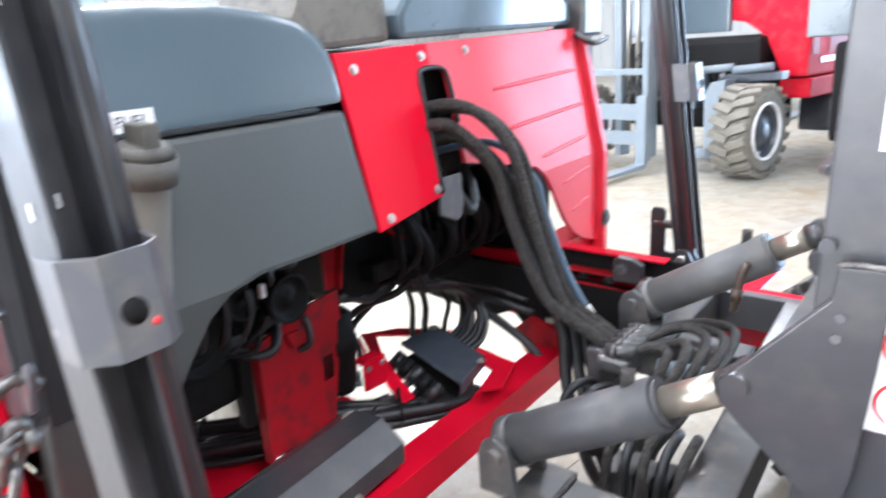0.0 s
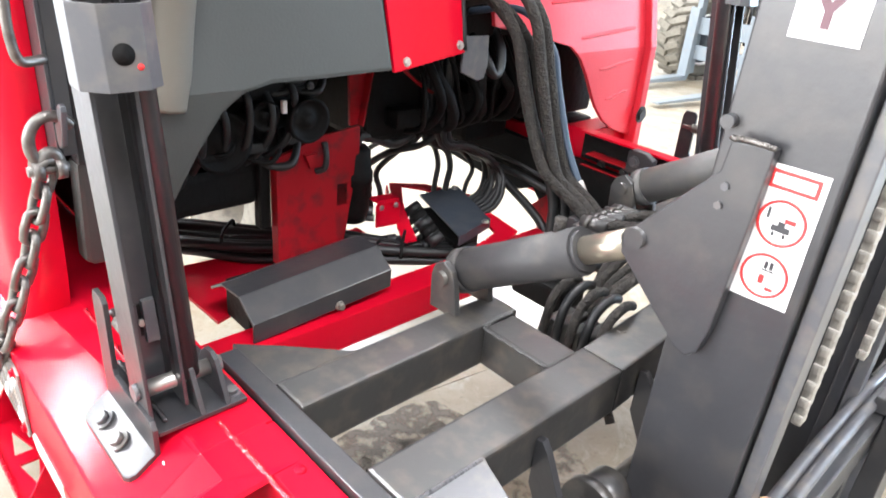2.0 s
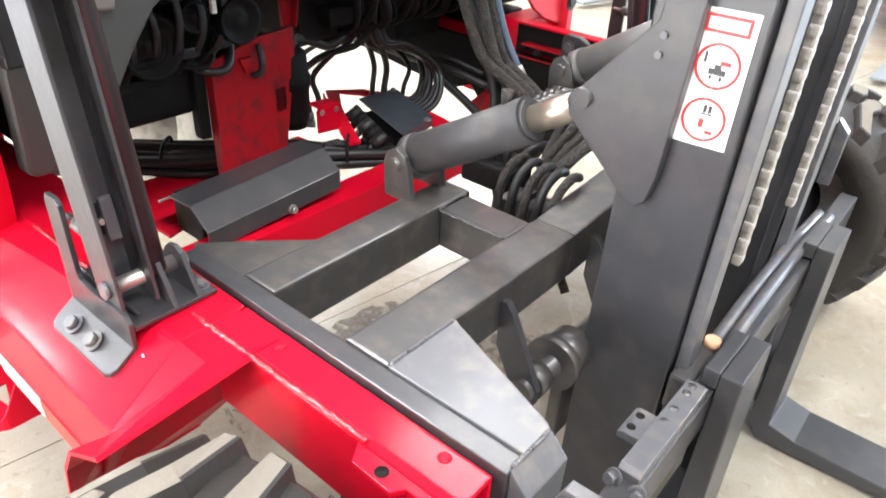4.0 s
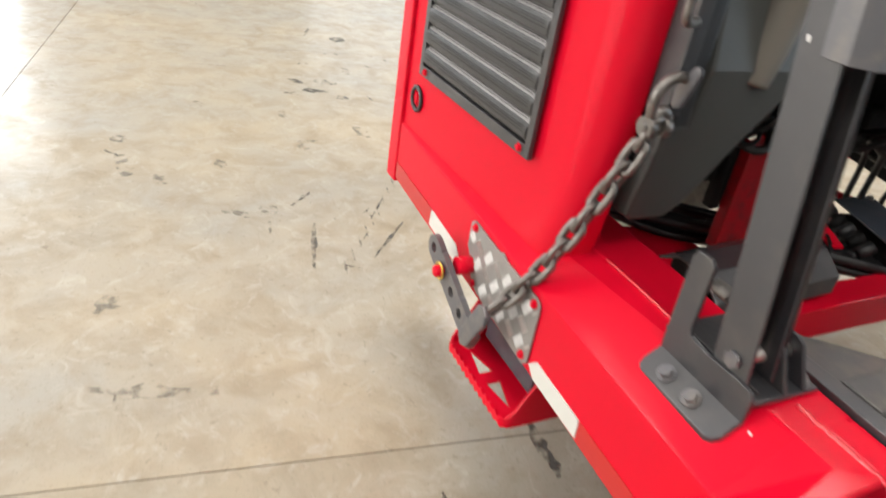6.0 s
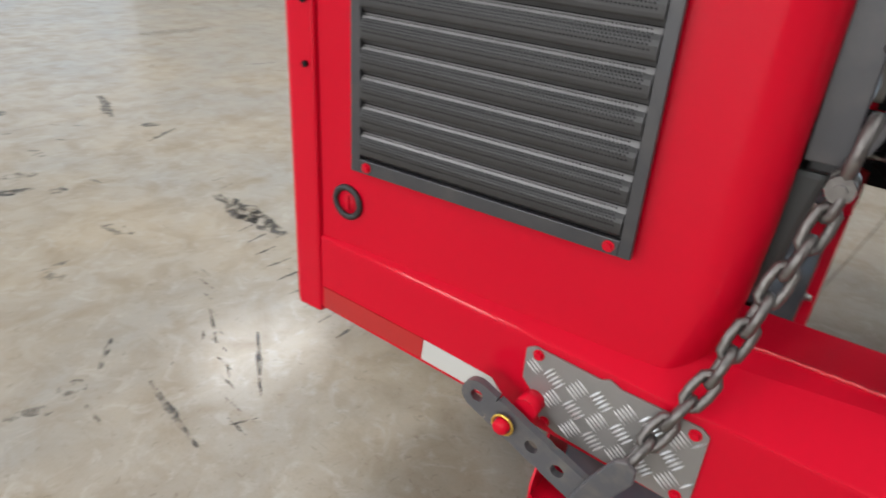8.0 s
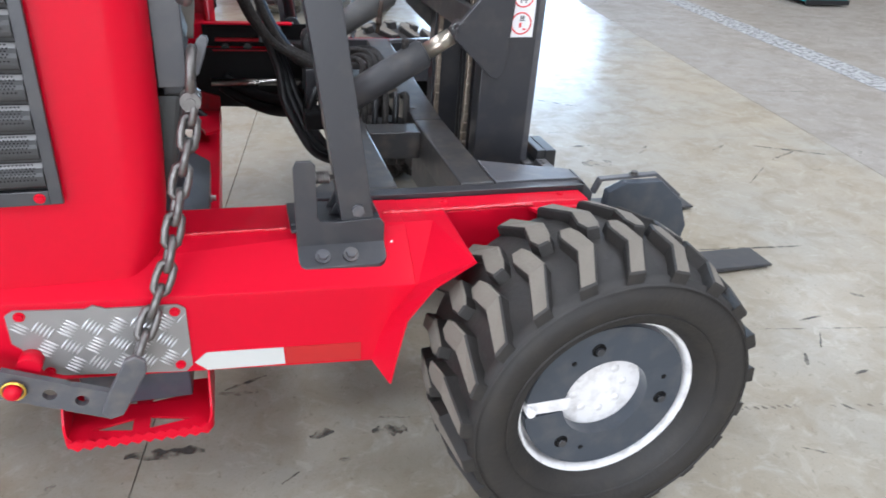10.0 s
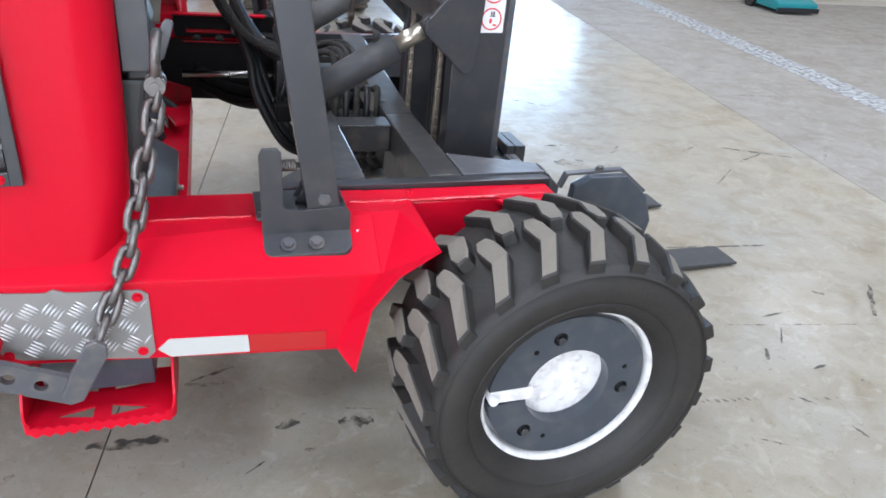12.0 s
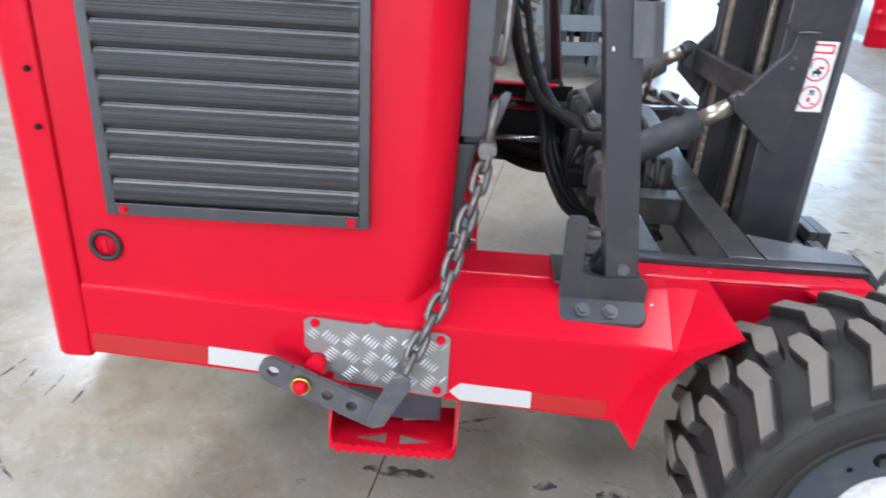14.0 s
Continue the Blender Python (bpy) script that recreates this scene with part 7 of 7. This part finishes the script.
mark(-0.697, -0.019, -0.664, 0.034, 0.008)
mark(-1.026, -0.169, -0.925, -0.189, 0.012, STAIN)
mark(-2.544, 0.381, -2.468, 0.481, 0.09, STAIN)
mark(-2.884, 0.384, -2.838, 0.425, 0.08, STAIN)
mark(-2.80, 0.62, -2.65, 0.60, 0.07, STAIN)
# tyre track: one side of its chevrons, and a dark patch
mark(-1.76, 0.81, -1.30, 0.72, 0.10, SCUFF)
mark(-1.70, 0.80, -1.36, 0.735, 0.09, STAIN)
for k in range(14):
    y0 = 0.885 - 0.0535 * k + 0.0011 * k * k
    x0 = -1.882 + 0.088 * k
    mark(x0, y0, x0 + mark_rnd.uniform(-0.01, 0.03), y0 + mark_rnd.uniform(0.07, 0.12), 0.011, SCUFF if k > 3 else STAIN)
for k in range(10):
    mark(-1.35 + 0.07 * k, 0.40 - 0.045 * k, -1.27 + 0.07 * k, 0.385 - 0.045 * k, 0.008, STAIN)
mark(-0.30, -0.72, -0.22, -0.45, 0.05, STAIN)
for k in range(10):
    x, y = mark_rnd.uniform(-2.6, -0.6), mark_rnd.uniform(-0.7, 0.6)
    mark(x, y, x + 0.09, y + mark_rnd.uniform(-0.03, 0.03), 0.06, STAIN)
for k in range(14):
    x, y = mark_rnd.uniform(-0.3, 1.4), mark_rnd.uniform(-0.75, 0.45)
    mark(x, y, x + mark_rnd.uniform(0.02, 0.10), y + mark_rnd.uniform(-0.04, 0.04), mark_rnd.uniform(0.008, 0.02), SCUFF if k % 4 == 0 else STAIN)
for k in range(26):
    x, y = mark_rnd.uniform(-5.0, -0.8), mark_rnd.uniform(-1.6, 3.0)
    a, ln = mark_rnd.choice((0.4, 2.6, 1.3, 2.2)) + mark_rnd.uniform(-0.3, 0.3), mark_rnd.uniform(0.05, 0.22)
    mark(x, y, x + ln * math.cos(a), y + ln * math.sin(a), mark_rnd.uniform(0.008, 0.03), SCUFF if k % 3 == 0 else STAIN)
for k in range(60):
    x, y = mark_rnd.uniform(1.5, 7.0), mark_rnd.uniform(-0.6, 6.5)
    a, ln = mark_rnd.choice((0.1, 2.9, 0.6)) + mark_rnd.uniform(-0.3, 0.3), mark_rnd.uniform(0.08, 0.5)
    mark(x, y, x + ln * math.cos(a), y + ln * math.sin(a), mark_rnd.uniform(0.006, 0.02), SCUFF if k % 3 == 0 else STAIN)
